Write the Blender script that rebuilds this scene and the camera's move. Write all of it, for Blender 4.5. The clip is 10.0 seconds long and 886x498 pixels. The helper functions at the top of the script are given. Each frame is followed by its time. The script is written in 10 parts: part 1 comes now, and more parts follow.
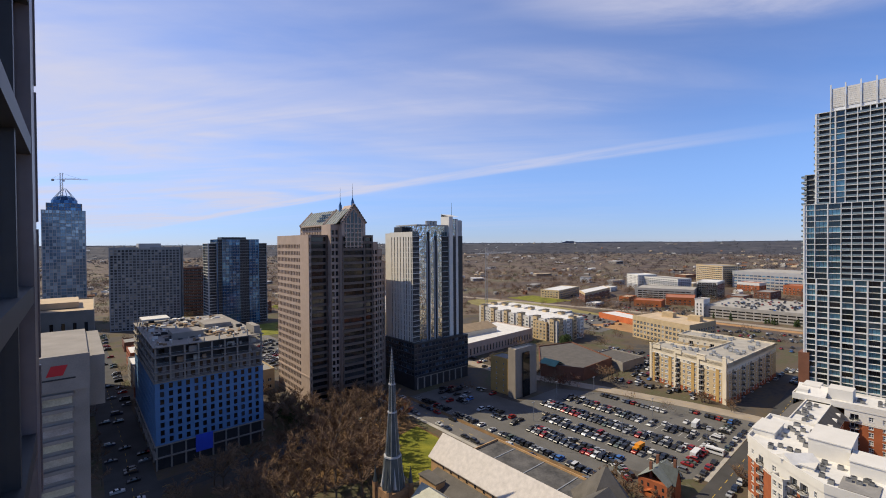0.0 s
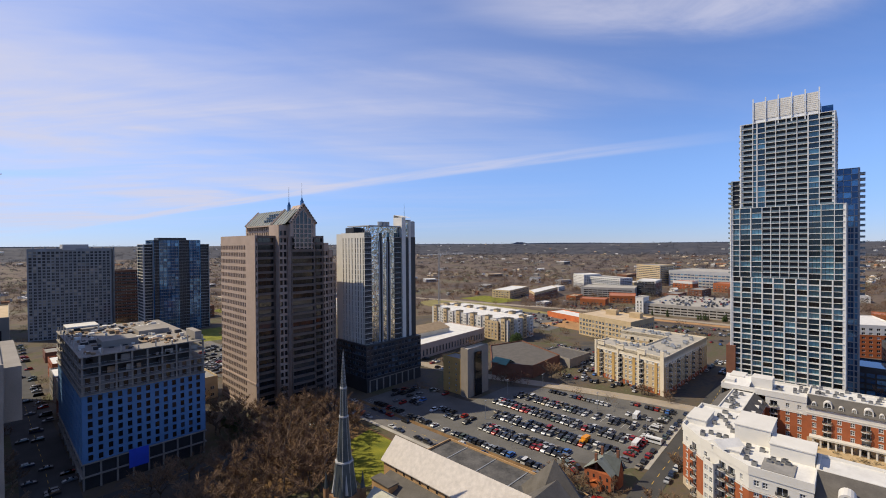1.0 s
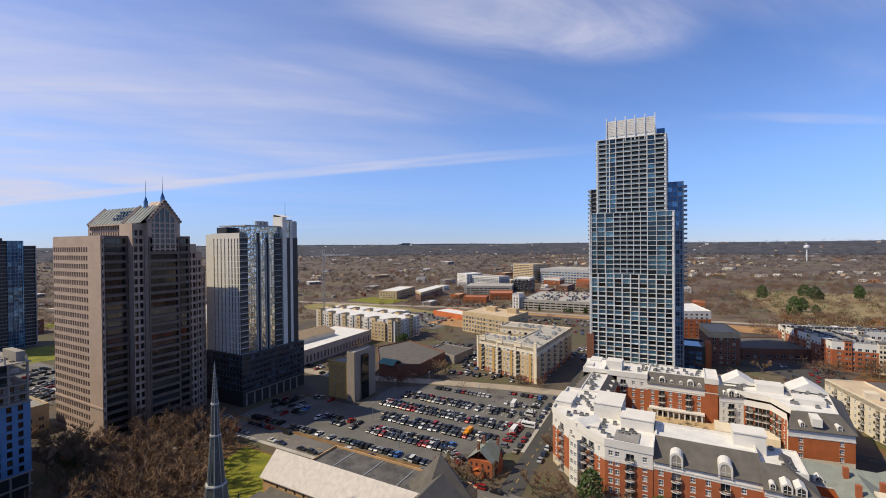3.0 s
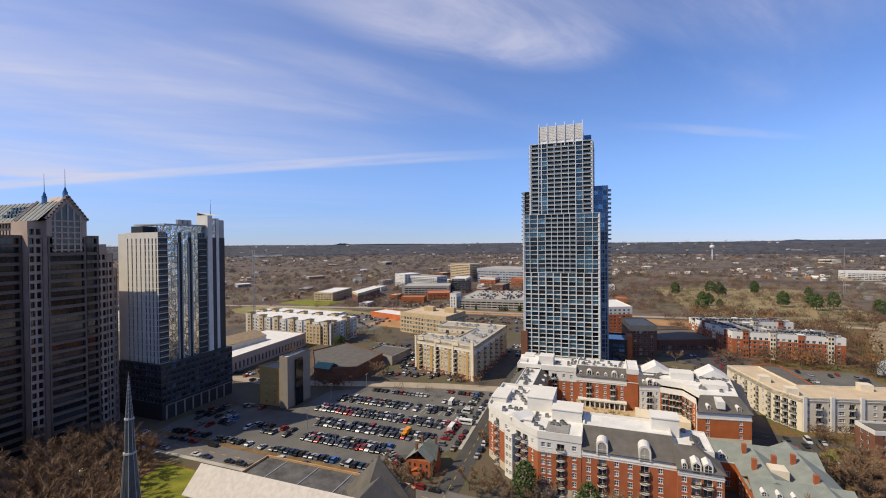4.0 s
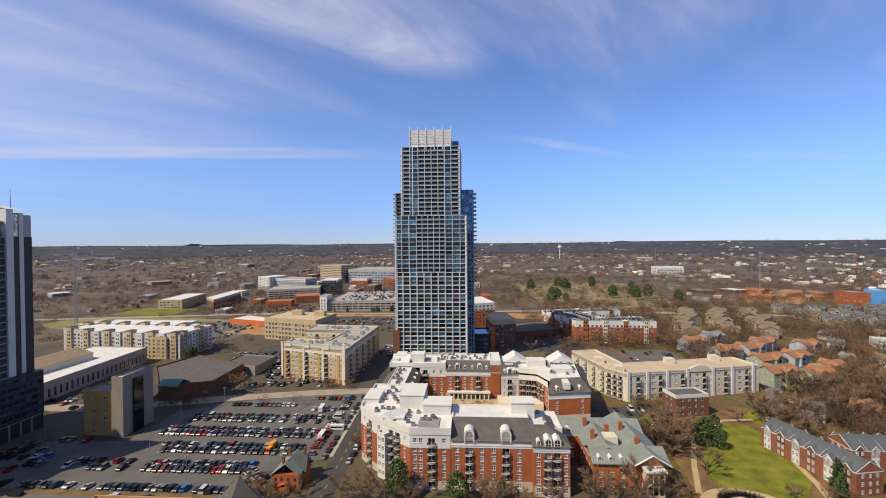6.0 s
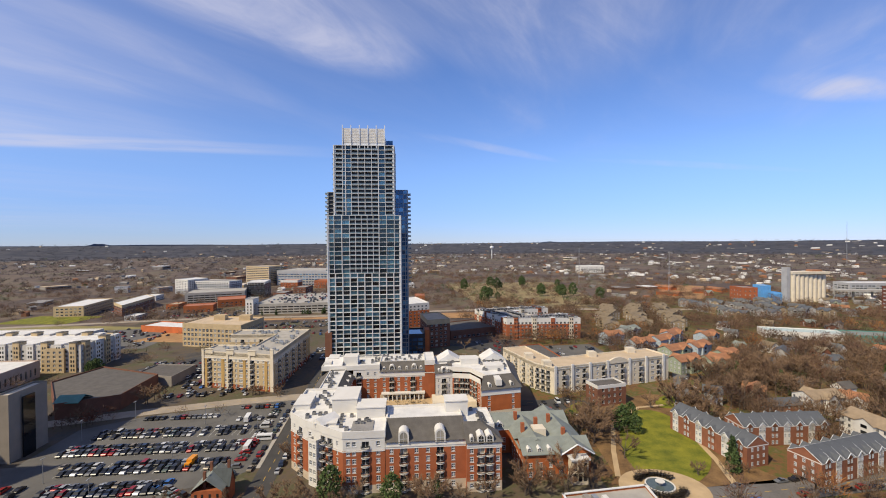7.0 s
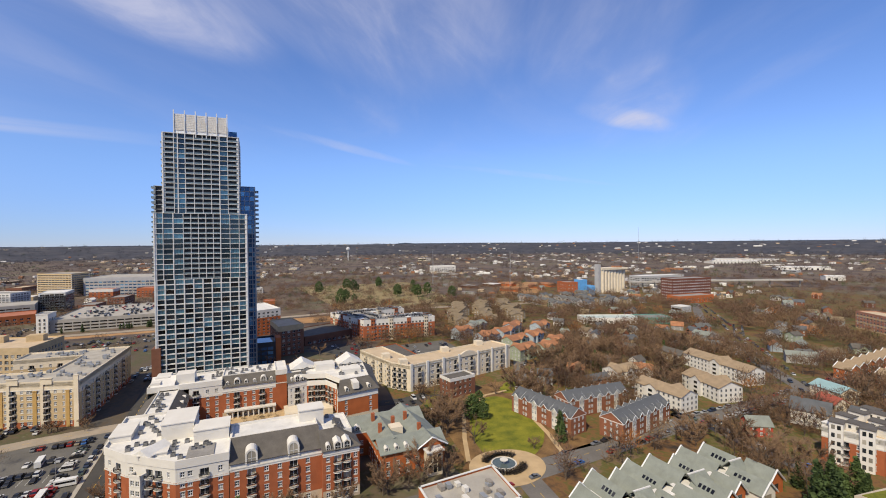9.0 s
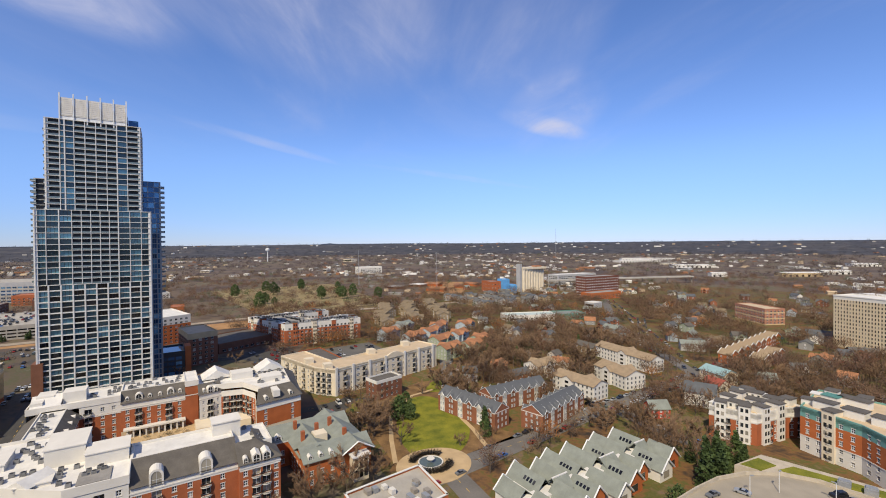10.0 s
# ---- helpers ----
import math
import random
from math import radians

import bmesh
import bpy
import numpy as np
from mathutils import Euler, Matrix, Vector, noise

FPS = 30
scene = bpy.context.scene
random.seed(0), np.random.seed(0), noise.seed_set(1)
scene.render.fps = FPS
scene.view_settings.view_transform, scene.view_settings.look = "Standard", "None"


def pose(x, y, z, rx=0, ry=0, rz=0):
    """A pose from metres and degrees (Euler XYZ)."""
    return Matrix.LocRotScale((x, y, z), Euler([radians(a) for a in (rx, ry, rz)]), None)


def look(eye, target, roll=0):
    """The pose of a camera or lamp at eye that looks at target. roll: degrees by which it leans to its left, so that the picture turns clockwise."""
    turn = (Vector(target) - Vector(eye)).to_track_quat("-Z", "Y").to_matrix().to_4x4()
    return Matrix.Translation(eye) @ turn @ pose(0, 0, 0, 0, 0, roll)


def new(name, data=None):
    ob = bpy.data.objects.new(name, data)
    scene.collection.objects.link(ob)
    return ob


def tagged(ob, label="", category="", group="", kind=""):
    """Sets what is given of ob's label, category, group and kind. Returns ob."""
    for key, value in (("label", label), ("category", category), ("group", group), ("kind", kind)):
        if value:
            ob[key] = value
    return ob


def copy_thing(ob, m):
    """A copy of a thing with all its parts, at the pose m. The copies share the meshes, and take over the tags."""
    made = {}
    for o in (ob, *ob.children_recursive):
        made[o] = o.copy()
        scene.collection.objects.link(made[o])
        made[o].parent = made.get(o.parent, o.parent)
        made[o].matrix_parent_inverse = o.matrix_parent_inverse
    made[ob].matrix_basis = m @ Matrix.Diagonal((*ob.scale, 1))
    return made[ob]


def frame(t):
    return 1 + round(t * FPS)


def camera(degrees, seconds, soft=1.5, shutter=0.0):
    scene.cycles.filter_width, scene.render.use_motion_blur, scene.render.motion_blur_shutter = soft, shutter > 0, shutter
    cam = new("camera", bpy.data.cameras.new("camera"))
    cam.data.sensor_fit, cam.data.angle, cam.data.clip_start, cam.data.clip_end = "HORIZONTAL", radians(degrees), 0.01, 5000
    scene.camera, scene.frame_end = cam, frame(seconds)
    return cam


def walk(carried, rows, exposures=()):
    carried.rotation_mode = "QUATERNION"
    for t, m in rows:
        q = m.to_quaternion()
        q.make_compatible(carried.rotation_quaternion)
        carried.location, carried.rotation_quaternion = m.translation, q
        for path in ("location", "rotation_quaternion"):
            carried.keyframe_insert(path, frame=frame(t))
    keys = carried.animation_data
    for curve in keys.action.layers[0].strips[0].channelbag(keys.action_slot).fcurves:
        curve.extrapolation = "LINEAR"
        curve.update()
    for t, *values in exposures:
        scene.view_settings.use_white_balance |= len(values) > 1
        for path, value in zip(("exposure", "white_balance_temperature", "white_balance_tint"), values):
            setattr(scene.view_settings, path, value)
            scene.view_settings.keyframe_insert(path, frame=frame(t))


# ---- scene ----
EYE = 90.0
cam = camera(90.9, 10.0, soft=1.0)
# seconds, yaw, pitch, roll: a turn where it stands
TURNS = [
    (0.0, -40.29, -0.71, -0.43),
    (0.5, -43.31, -0.68, -0.40),
    (1.0, -46.49, -0.62, -0.42),
    (1.5, -49.86, -0.59, -0.43),
    (2.0, -53.46, -0.57, -0.46),
    (2.5, -57.32, -0.59, -0.49),
    (4.0, -69.45, -0.66, -0.53),
    (4.5, -73.58, -0.69, -0.51),
    (5.0, -77.71, -0.73, -0.50),
    (5.5, -81.94, -0.73, -0.50),
    (7.0, -94.75, -0.75, -0.43),
    (7.5, -99.35, -0.75, -0.39),
    (8.0, -104.09, -0.73, -0.43),
    (8.5, -108.77, -0.73, -0.44),
    (9.0, -113.42, -0.72, -0.49),
    (9.5, -118.14, -0.73, -0.49),
    (10.0, -123.05, -0.72, -0.48),
]
walk(cam, [(t, pose(0, 0, EYE, 90 + pitch, 0, yaw) @ pose(0, 0, 0, 0, 0, roll)) for t, yaw, pitch, roll in TURNS])

# ---- light ----
SUN_FROM, SUN_UP = 127.0, 47.0  # degrees: where it stands, from +x towards +y, and its height
scene.view_settings.exposure = 0.0
sky_world = bpy.data.worlds.new("sky")
scene.world = sky_world
sky_world.use_nodes = True
wn, wl = sky_world.node_tree.nodes, sky_world.node_tree.links
wn.clear()


def wnode(kind, **inputs):
    n = wn.new(kind)
    for key, value in inputs.items():
        n.inputs[int(key[1:])].default_value = value
    return n


def wmath(op, a, b=0.0):
    n = wn.new("ShaderNodeMath")
    n.operation = op
    for k, v in enumerate((a, b)):
        if isinstance(v, (int, float)):
            n.inputs[k].default_value = v
        else:
            wl.new(v, n.inputs[k])
    return n.outputs[0]


air = wn.new("ShaderNodeTexSky")
air.sky_type, air.sun_disc = "NISHITA", False
air.sun_elevation, air.sun_rotation = radians(SUN_UP), radians(90 - SUN_FROM)
air.air_density, air.dust_density, air.ozone_density, air.altitude = 1.0, 0.0, 1.8, 200
where = wn.new("ShaderNodeTexCoord")
parts_of = wn.new("ShaderNodeSeparateXYZ")
wl.new(where.outputs["Generated"], parts_of.inputs[0])
up = wmath("MAXIMUM", parts_of.outputs[2], 0.0)
flat = wmath("ADD", up, 0.035)
px, py = wmath("DIVIDE", parts_of.outputs[0], flat), wmath("DIVIDE", parts_of.outputs[1], flat)


def cirrus(angle, along, across, detail, rough, bend, seed):
    """Streaks of ice cloud on a flat layer, drawn out along one direction."""
    c, s = math.cos(radians(angle)), math.sin(radians(angle))
    u = wmath("ADD", wmath("MULTIPLY", px, c * along), wmath("MULTIPLY", py, s * along))
    v = wmath("ADD", wmath("MULTIPLY", px, -s * across), wmath("MULTIPLY", py, c * across))
    join = wn.new("ShaderNodeCombineXYZ")
    wl.new(u, join.inputs[0])
    wl.new(v, join.inputs[1])
    join.inputs[2].default_value = seed
    n = wn.new("ShaderNodeTexNoise")
    n.inputs["Scale"].default_value, n.inputs["Detail"].default_value = 1.0, detail
    n.inputs["Roughness"].default_value, n.inputs["Distortion"].default_value = rough, bend
    wl.new(join.outputs[0], n.inputs["Vector"])
    return n.outputs["Fac"]


def ramp(value, low, high):
    n = wn.new("ShaderNodeMapRange")
    n.interpolation_type = "SMOOTHSTEP"
    n.inputs[1].default_value, n.inputs[2].default_value = low, high
    wl.new(value, n.inputs[0])
    return n.outputs[0]


def plume(x, y, angle, along, across):
    """A soft oval on the cloud layer, 1 in the middle and 0 at its rim."""
    c, k = math.cos(radians(angle)), math.sin(radians(angle))
    dx, dy = wmath("SUBTRACT", px, x), wmath("SUBTRACT", py, y)
    u = wmath("ADD", wmath("MULTIPLY", dx, c / along), wmath("MULTIPLY", dy, k / along))
    v = wmath("ADD", wmath("MULTIPLY", dx, -k / across), wmath("MULTIPLY", dy, c / across))
    return ramp(wmath("SUBTRACT", 1.0, wmath("ADD", wmath("MULTIPLY", u, u), wmath("MULTIPLY", v, v))), 0.0, 1.0)


wisps = ramp(cirrus(-36, 0.55, 1.9, 8, 0.62, 0.8, 9.1), 0.36, 0.72)
streaks = ramp(cirrus(-52, 0.22, 1.0, 8, 0.62, 0.7, 5.4), 0.36, 0.74)
veil = ramp(cirrus(-40, 0.20, 0.34, 5, 0.55, 0.4, 2.2), 0.30, 0.62)
# the veil lies towards +y, ends at a long trail, and the east stays clear
side = ramp(wmath("SUBTRACT", py, wmath("MULTIPLY", px, 0.45)), -1.2, 2.6)
off = wmath("ADD", wmath("SUBTRACT", px, 4.27), wmath("MULTIPLY", py, 0.19))
side = wmath("MULTIPLY", side, wmath("SUBTRACT", 1.0, wmath("MULTIPLY", ramp(off, -0.5, 0.5), 0.8)))
side = wmath("MULTIPLY", side, ramp(px, -2.5, -0.3))
trail = wmath("MULTIPLY", ramp(wmath("MULTIPLY", wmath("MULTIPLY", off, off), -1.0), -0.075, 0.0), ramp(py, 0.2, 2.6))
trail = wmath("MULTIPLY", trail, ramp(cirrus(95, 0.5, 2.6, 5, 0.6, 0.3, 1.3), 0.22, 0.58))
cloud = wmath("MULTIPLY", side, wmath("ADD", wmath("MULTIPLY", wmath("MULTIPLY", streaks, veil), 0.62), wmath("ADD", wmath("MULTIPLY", veil, 0.42), 0.16)))
cloud = wmath("ADD", cloud, wmath("MULTIPLY", trail, 0.46))
for x, y, angle, along, across, much in ((1.80, 0.50, -45, 0.95, 0.42, 0.62), (2.12, 0.22, -50, 0.40, 0.30, 0.26), (2.25, 1.10, -29, 1.1, 0.22, 0.24), (2.30, 1.85, -50, 1.1, 0.40, 0.16),
                                         (3.95, -0.85, -58, 1.0, 0.14, 0.30), (2.34, -2.46, -80, 0.60, 0.20, 0.55), (2.02, -2.25, -50, 0.75, 0.34, 0.30), (1.95, -1.95, -20, 0.55, 0.16, 0.30), (2.6, -2.9, -60, 0.8, 0.5, 0.12), (1.75, -0.5, -40, 1.1, 0.6, 0.40), (1.6, -1.5, -35, 0.9, 0.4, 0.26), (4.4, -3.2, -85, 1.6, 0.18, 0.16)):
    cloud = wmath("ADD", cloud, wmath("MULTIPLY", wmath("MULTIPLY", plume(x, y, angle, along, across), wmath("ADD", wmath("MULTIPLY", wisps, 0.75), 0.25)), much))
haze = ramp(cirrus(-30, 0.26, 0.7, 7, 0.6, 0.9, 3.7), 0.44, 0.78)
cloud = wmath("ADD", cloud, wmath("MULTIPLY", wmath("MULTIPLY", haze, wmath("ADD", wmath("MULTIPLY", wisps, 0.5), 0.5)), wmath("MULTIPLY", ramp(up, 0.10, 0.40), 0.34)))
cloud = wmath("MINIMUM", wmath("MULTIPLY", cloud, ramp(up, 0.0, 0.06)), 0.88)
white = wn.new("ShaderNodeMix")
white.data_type = "RGBA"
wl.new(cloud, white.inputs["Factor"])
tone = wn.new("ShaderNodeMix")
tone.data_type, tone.blend_type = "RGBA", "MULTIPLY"
tone.inputs["Factor"].default_value = 1.0
tone.inputs[7].default_value = (0.93, 1.12, 1.60, 1)
# thinner light low down, where the haze lies
thin = wn.new("ShaderNodeMix")
thin.data_type = "RGBA"
thin.inputs[6].default_value, thin.inputs[7].default_value = (0.60, 0.66, 0.86, 1), (1, 1, 1, 1)
wl.new(ramp(up, 0.0, 0.20), thin.inputs["Factor"])
low = wn.new("ShaderNodeMix")
low.data_type, low.blend_type = "RGBA", "MULTIPLY"
low.inputs["Factor"].default_value = 1.0
wl.new(air.outputs[0], low.inputs[6])
deep = wn.new("ShaderNodeMix")
deep.data_type, deep.blend_type = "RGBA", "MULTIPLY"
deep.inputs["Factor"].default_value = 1.0
wl.new(thin.outputs[2], deep.inputs[6])
high = wn.new("ShaderNodeMix")
high.data_type = "RGBA"
high.inputs[6].default_value, high.inputs[7].default_value = (1, 1, 1, 1), (0.50, 0.54, 0.60, 1)
wl.new(ramp(up, 0.50, 0.85), high.inputs["Factor"])
wl.new(high.outputs[2], deep.inputs[7])
wl.new(deep.outputs[2], low.inputs[7])
wl.new(low.outputs[2], tone.inputs[6])
wl.new(tone.outputs[2], white.inputs[6])
white.inputs[7].default_value = (6.6, 6.6, 8.0, 1)
glow = wn.new("ShaderNodeBackground")
glow.inputs["Strength"].default_value = 0.10
wl.new(white.outputs[2], glow.inputs["Color"])
wl.new(glow.outputs[0], wn.new("ShaderNodeOutputWorld").inputs["Surface"])

sun_data = bpy.data.lights.new("sun", "SUN")
sun_data.energy, sun_data.angle, sun_data.color = 5.0, radians(0.5), (1.0, 0.875, 0.655)
sun = new("sun", sun_data)
sd = Vector((math.cos(radians(SUN_FROM)) * math.cos(radians(SUN_UP)), math.sin(radians(SUN_FROM)) * math.cos(radians(SUN_UP)), math.sin(radians(SUN_UP))))
sun.matrix_world = look(sd * 300, (0, 0, 0))

# ---- materials ----


COLOUR_SCALE = 0.83  # every base colour scaled down to balance a stronger sun and deepen shade


def mat(name, colour, rough=0.8, metal=0.0, vary=0.18, size=3.0, fine=0.25, bump=0.0, spot=0.0, second=None, spec=0.4):
    """A surface with blotches about `size` metres wide and a finer grain, and a chance shift from piece to piece."""
    colour, second = [c * COLOUR_SCALE for c in colour], second and [c * COLOUR_SCALE for c in second]
    m = bpy.data.materials.new(name)
    m.use_nodes = True
    nt = m.node_tree
    p = nt.nodes["Principled BSDF"]
    p.inputs["Roughness"].default_value, p.inputs["Metallic"].default_value = rough, metal
    p.inputs["Specular IOR Level"].default_value = spec
    tc = nt.nodes.new("ShaderNodeTexCoord")
    big, small = nt.nodes.new("ShaderNodeTexNoise"), nt.nodes.new("ShaderNodeTexNoise")
    big.inputs["Scale"].default_value, big.inputs["Detail"].default_value = 1.0 / size, 4
    small.inputs["Scale"].default_value, small.inputs["Detail"].default_value = 1.0 / fine, 3
    for n in (big, small):
        nt.links.new(tc.outputs["Object"], n.inputs["Vector"])
    add = nt.nodes.new("ShaderNodeMath")
    add.operation = "MULTIPLY_ADD"
    add.inputs[1].default_value = 0.45
    nt.links.new(small.outputs["Fac"], add.inputs[0])
    nt.links.new(big.outputs["Fac"], add.inputs[2])
    chance = nt.nodes.new("ShaderNodeObjectInfo")
    add2 = nt.nodes.new("ShaderNodeMath")
    add2.operation = "MULTIPLY_ADD"
    add2.inputs[1].default_value = spot
    nt.links.new(chance.outputs["Random"], add2.inputs[0])
    nt.links.new(add.outputs[0], add2.inputs[2])
    rampn = nt.nodes.new("ShaderNodeValToRGB")
    lo = [c * (1 - vary) for c in colour]
    hi = [min(1, c * (1 + vary)) for c in colour] if second is None else list(second)
    rampn.color_ramp.elements[0].position, rampn.color_ramp.elements[1].position = 0.42 + 0.25 * spot, 1.02 + 0.75 * spot
    rampn.color_ramp.elements[0].color, rampn.color_ramp.elements[1].color = (*lo, 1), (*hi, 1)
    nt.links.new(add2.outputs[0], rampn.inputs[0])
    nt.links.new(rampn.outputs[0], p.inputs["Base Color"])
    if bump:
        b = nt.nodes.new("ShaderNodeBump")
        b.inputs["Strength"].default_value, b.inputs["Distance"].default_value = 0.6, bump
        nt.links.new(add.outputs[0], b.inputs["Height"])
        nt.links.new(b.outputs[0], p.inputs["Normal"])
    return m


def mottled(name, colours, size, fine, rough=0.95):
    """Ground of several colours in patches of two sizes."""
    colours = [[v * COLOUR_SCALE for v in c] for c in colours]
    m = mat(name, colours[0], rough, size=size, fine=fine)
    nt = m.node_tree
    r = [n for n in nt.nodes if n.type == "VALTORGB"][0].color_ramp
    r.elements[0].position, r.elements[0].color = 0.45, (*colours[0], 1)
    r.elements[1].position, r.elements[1].color = 1.0, (*colours[-1], 1)
    for k, c in enumerate(colours[1:-1]):
        r.elements.new(0.45 + 0.55 * (k + 1) / (len(colours) - 1)).color = (*c, 1)
    return m


def pane(name, dark, light, share, rough=0.06, metal=0.0, wave=0.0, spec=0.6):
    """Window glass; a share of the panes shows blinds or bright rooms behind."""
    m = bpy.data.materials.new(name)
    m.use_nodes = True
    nt = m.node_tree
    p = nt.nodes["Principled BSDF"]
    p.inputs["Roughness"].default_value, p.inputs["Metallic"].default_value = rough, metal
    p.inputs["Specular IOR Level"].default_value = spec
    a, b = nt.nodes.new("ShaderNodeObjectInfo"), nt.nodes.new("ShaderNodeNewGeometry")
    s, f = nt.nodes.new("ShaderNodeMath"), nt.nodes.new("ShaderNodeMath")
    s.operation, f.operation = "ADD", "FRACT"
    nt.links.new(a.outputs["Random"], s.inputs[0])
    nt.links.new(b.outputs["Random Per Island"], s.inputs[1])
    nt.links.new(s.outputs[0], f.inputs[0])
    r = nt.nodes.new("ShaderNodeValToRGB")
    e = r.color_ramp.elements
    e[0].position, e[0].color = 0.0, (*[c * 0.6 for c in dark], 1)
    e[1].position, e[1].color = 1.0, (*light, 1)
    mid = e.new(max(0.05, 1 - share))
    mid.color = (*dark, 1)
    nt.links.new(f.outputs[0], r.inputs[0])
    nt.links.new(r.outputs[0], p.inputs["Base Color"])
    if wave:
        tc, n, bp = nt.nodes.new("ShaderNodeTexCoord"), nt.nodes.new("ShaderNodeTexNoise"), nt.nodes.new("ShaderNodeBump")
        n.inputs["Scale"].default_value, n.inputs["Detail"].default_value = 0.5, 2
        bp.inputs["Strength"].default_value, bp.inputs["Distance"].default_value = 1.0, wave
        nt.links.new(tc.outputs["Object"], n.inputs["Vector"])
        nt.links.new(n.outputs["Fac"], bp.inputs["Height"])
        nt.links.new(bp.outputs[0], p.inputs["Normal"])
    return m


ASPHALT = mat("asphalt", (0.065, 0.062, 0.058), 0.9, vary=0.3, size=9, fine=0.5)
LOT = mat("worn_asphalt", (0.135, 0.128, 0.116), 0.9, vary=0.28, size=12, fine=0.6)
CONCRETE = mat("concrete", (0.42, 0.39, 0.34), 0.9, vary=0.2, size=6)
PAVING = mat("pavement", (0.52, 0.375, 0.21), 0.9, vary=0.2, size=5)
TANROAD = mat("tan_roadway", (0.36, 0.30, 0.23), 0.9, vary=0.2, size=7)
LINE = mat("road_paint", (0.75, 0.74, 0.70), 0.8, vary=0.2, size=1)
YLINE = mat("yellow_road_paint", (0.65, 0.42, 0.06), 0.8, vary=0.2, size=1)
GRASS = mat("winter_lawn", (0.105, 0.150, 0.006), 0.95, vary=0.4, size=7, fine=0.6, second=(0.29, 0.270, 0.020))
CITYGROUND = mottled("worn_city_ground", ((0.050, 0.046, 0.042), (0.085, 0.076, 0.066), (0.12, 0.088, 0.056), (0.085, 0.085, 0.035), (0.20, 0.17, 0.135)), 30, 2.5)
LEAFLITTER = mat("leaf_litter", (0.150, 0.082, 0.032), 0.95, vary=0.4, size=6, fine=0.7, second=(0.30, 0.175, 0.070))
DIRT = mat("bare_earth", (0.40, 0.225, 0.095), 0.95, vary=0.3, size=14)
BRICK = mat("red_brick", (0.36, 0.105, 0.040), 0.85, vary=0.22, size=4, fine=0.3, spot=0.1)
BRICKD = mat("dark_brick", (0.20, 0.085, 0.050), 0.85, vary=0.22, size=4, fine=0.3)
BRICKO = mat("orange_brick", (0.46, 0.130, 0.038), 0.85, vary=0.2, size=4, fine=0.3)
TANBRICK = mat("tan_brick", (0.56, 0.42, 0.24), 0.85, vary=0.18, size=4, fine=0.3)
YBRICK = mat("gold_brick", (0.52, 0.33, 0.115), 0.85, vary=0.15, size=4, fine=0.3)
SANDSTONE = mat("sandstone", (0.50, 0.31, 0.15), 0.85, vary=0.25, size=3, fine=0.4)
CREAM = mat("cream_stucco", (0.74, 0.645, 0.49), 0.85, vary=0.12, size=6)
WHITEWALL = mat("white_stucco", (0.74, 0.71, 0.65), 0.8, vary=0.08, size=6)
WHITEROOF = mat("white_roof_membrane", (0.74, 0.72, 0.68), 0.75, vary=0.14, size=5, fine=0.8)
GREYROOF = mat("grey_gravel_roof", (0.30, 0.285, 0.265), 0.95, vary=0.3, size=7, fine=0.8)
DARKROOF = mat("charcoal_shingles", (0.120, 0.108, 0.094), 0.9, vary=0.25, size=3, fine=0.4)
GREENROOF = mat("grey_green_shingles", (0.235, 0.255, 0.225), 0.85, vary=0.18, size=3, fine=0.4)
TANROOF = mat("tan_roof", (0.58, 0.45, 0.30), 0.9, vary=0.15, size=6)
BROWNROOF = mat("brown_shingles", (0.33, 0.245, 0.155), 0.9, vary=0.2, size=3)
TERRACOTTA = mat("terracotta_roof", (0.36, 0.165, 0.080), 0.85, vary=0.3, size=3)
SLATE = mat("pale_slate_roof", (0.56, 0.51, 0.46), 0.8, vary=0.16, size=1.4, fine=0.25, bump=0.03)
STEEPLE = mat("grey_slate_steeple", (0.070, 0.082, 0.082), 0.7, vary=0.3, size=2, fine=0.3)
PRECAST = mat("pinkish_precast", (0.47, 0.355, 0.285), 0.75, vary=0.14, size=6, fine=0.4)
GREYCAST = mat("grey_precast", (0.42, 0.42, 0.42), 0.8, vary=0.14, size=6)
DULLCAST = mat("brown_grey_concrete", (0.30, 0.27, 0.235), 0.85, vary=0.2, size=6)
PALECAST = mat("pale_precast", (0.72, 0.69, 0.63), 0.75, vary=0.1, size=6)
WHITEMETAL = mat("white_metal", (0.74, 0.75, 0.75), 0.5, vary=0.1, size=4)
GREYMETAL = mat("grey_metal", (0.36, 0.37, 0.38), 0.5, 0.3, vary=0.15, size=2)
DARKMETAL = mat("dark_metal", (0.045, 0.045, 0.048), 0.5, 0.2, vary=0.2, size=2)
TEALROOF = mat("green_patina_roof", (0.10, 0.26, 0.215), 0.6, vary=0.2, size=3)
TEALWALL = mat("teal_cladding", (0.17, 0.36, 0.32), 0.7, vary=0.12, size=4)
BLUEWRAP = mat("blue_sheathing", (0.105, 0.225, 0.42), 0.6, vary=0.15, size=5)
BLUETARP = mat("blue_tarp", (0.12, 0.36, 0.70), 0.6, vary=0.2, size=6)
TIMBER = mat("weathered_timber", (0.30, 0.20, 0.12), 0.9, vary=0.25, size=2)
BARK = mat("grey_bark", (0.135, 0.105, 0.080), 0.95, vary=0.3, size=1.0)
TWIG = mat("bare_twigs", (0.130, 0.078, 0.045), 0.95, vary=0.35, size=2.5, spot=0.45, second=(0.28, 0.175, 0.102))
RUSTTWIG = mat("rusty_leaves", (0.24, 0.085, 0.045), 0.95, vary=0.35, size=2.5, spot=0.3)
LEAF = mat("evergreen_leaves", (0.030, 0.060, 0.016), 0.8, vary=0.4, size=1.5, spot=0.5, second=(0.075, 0.115, 0.03))
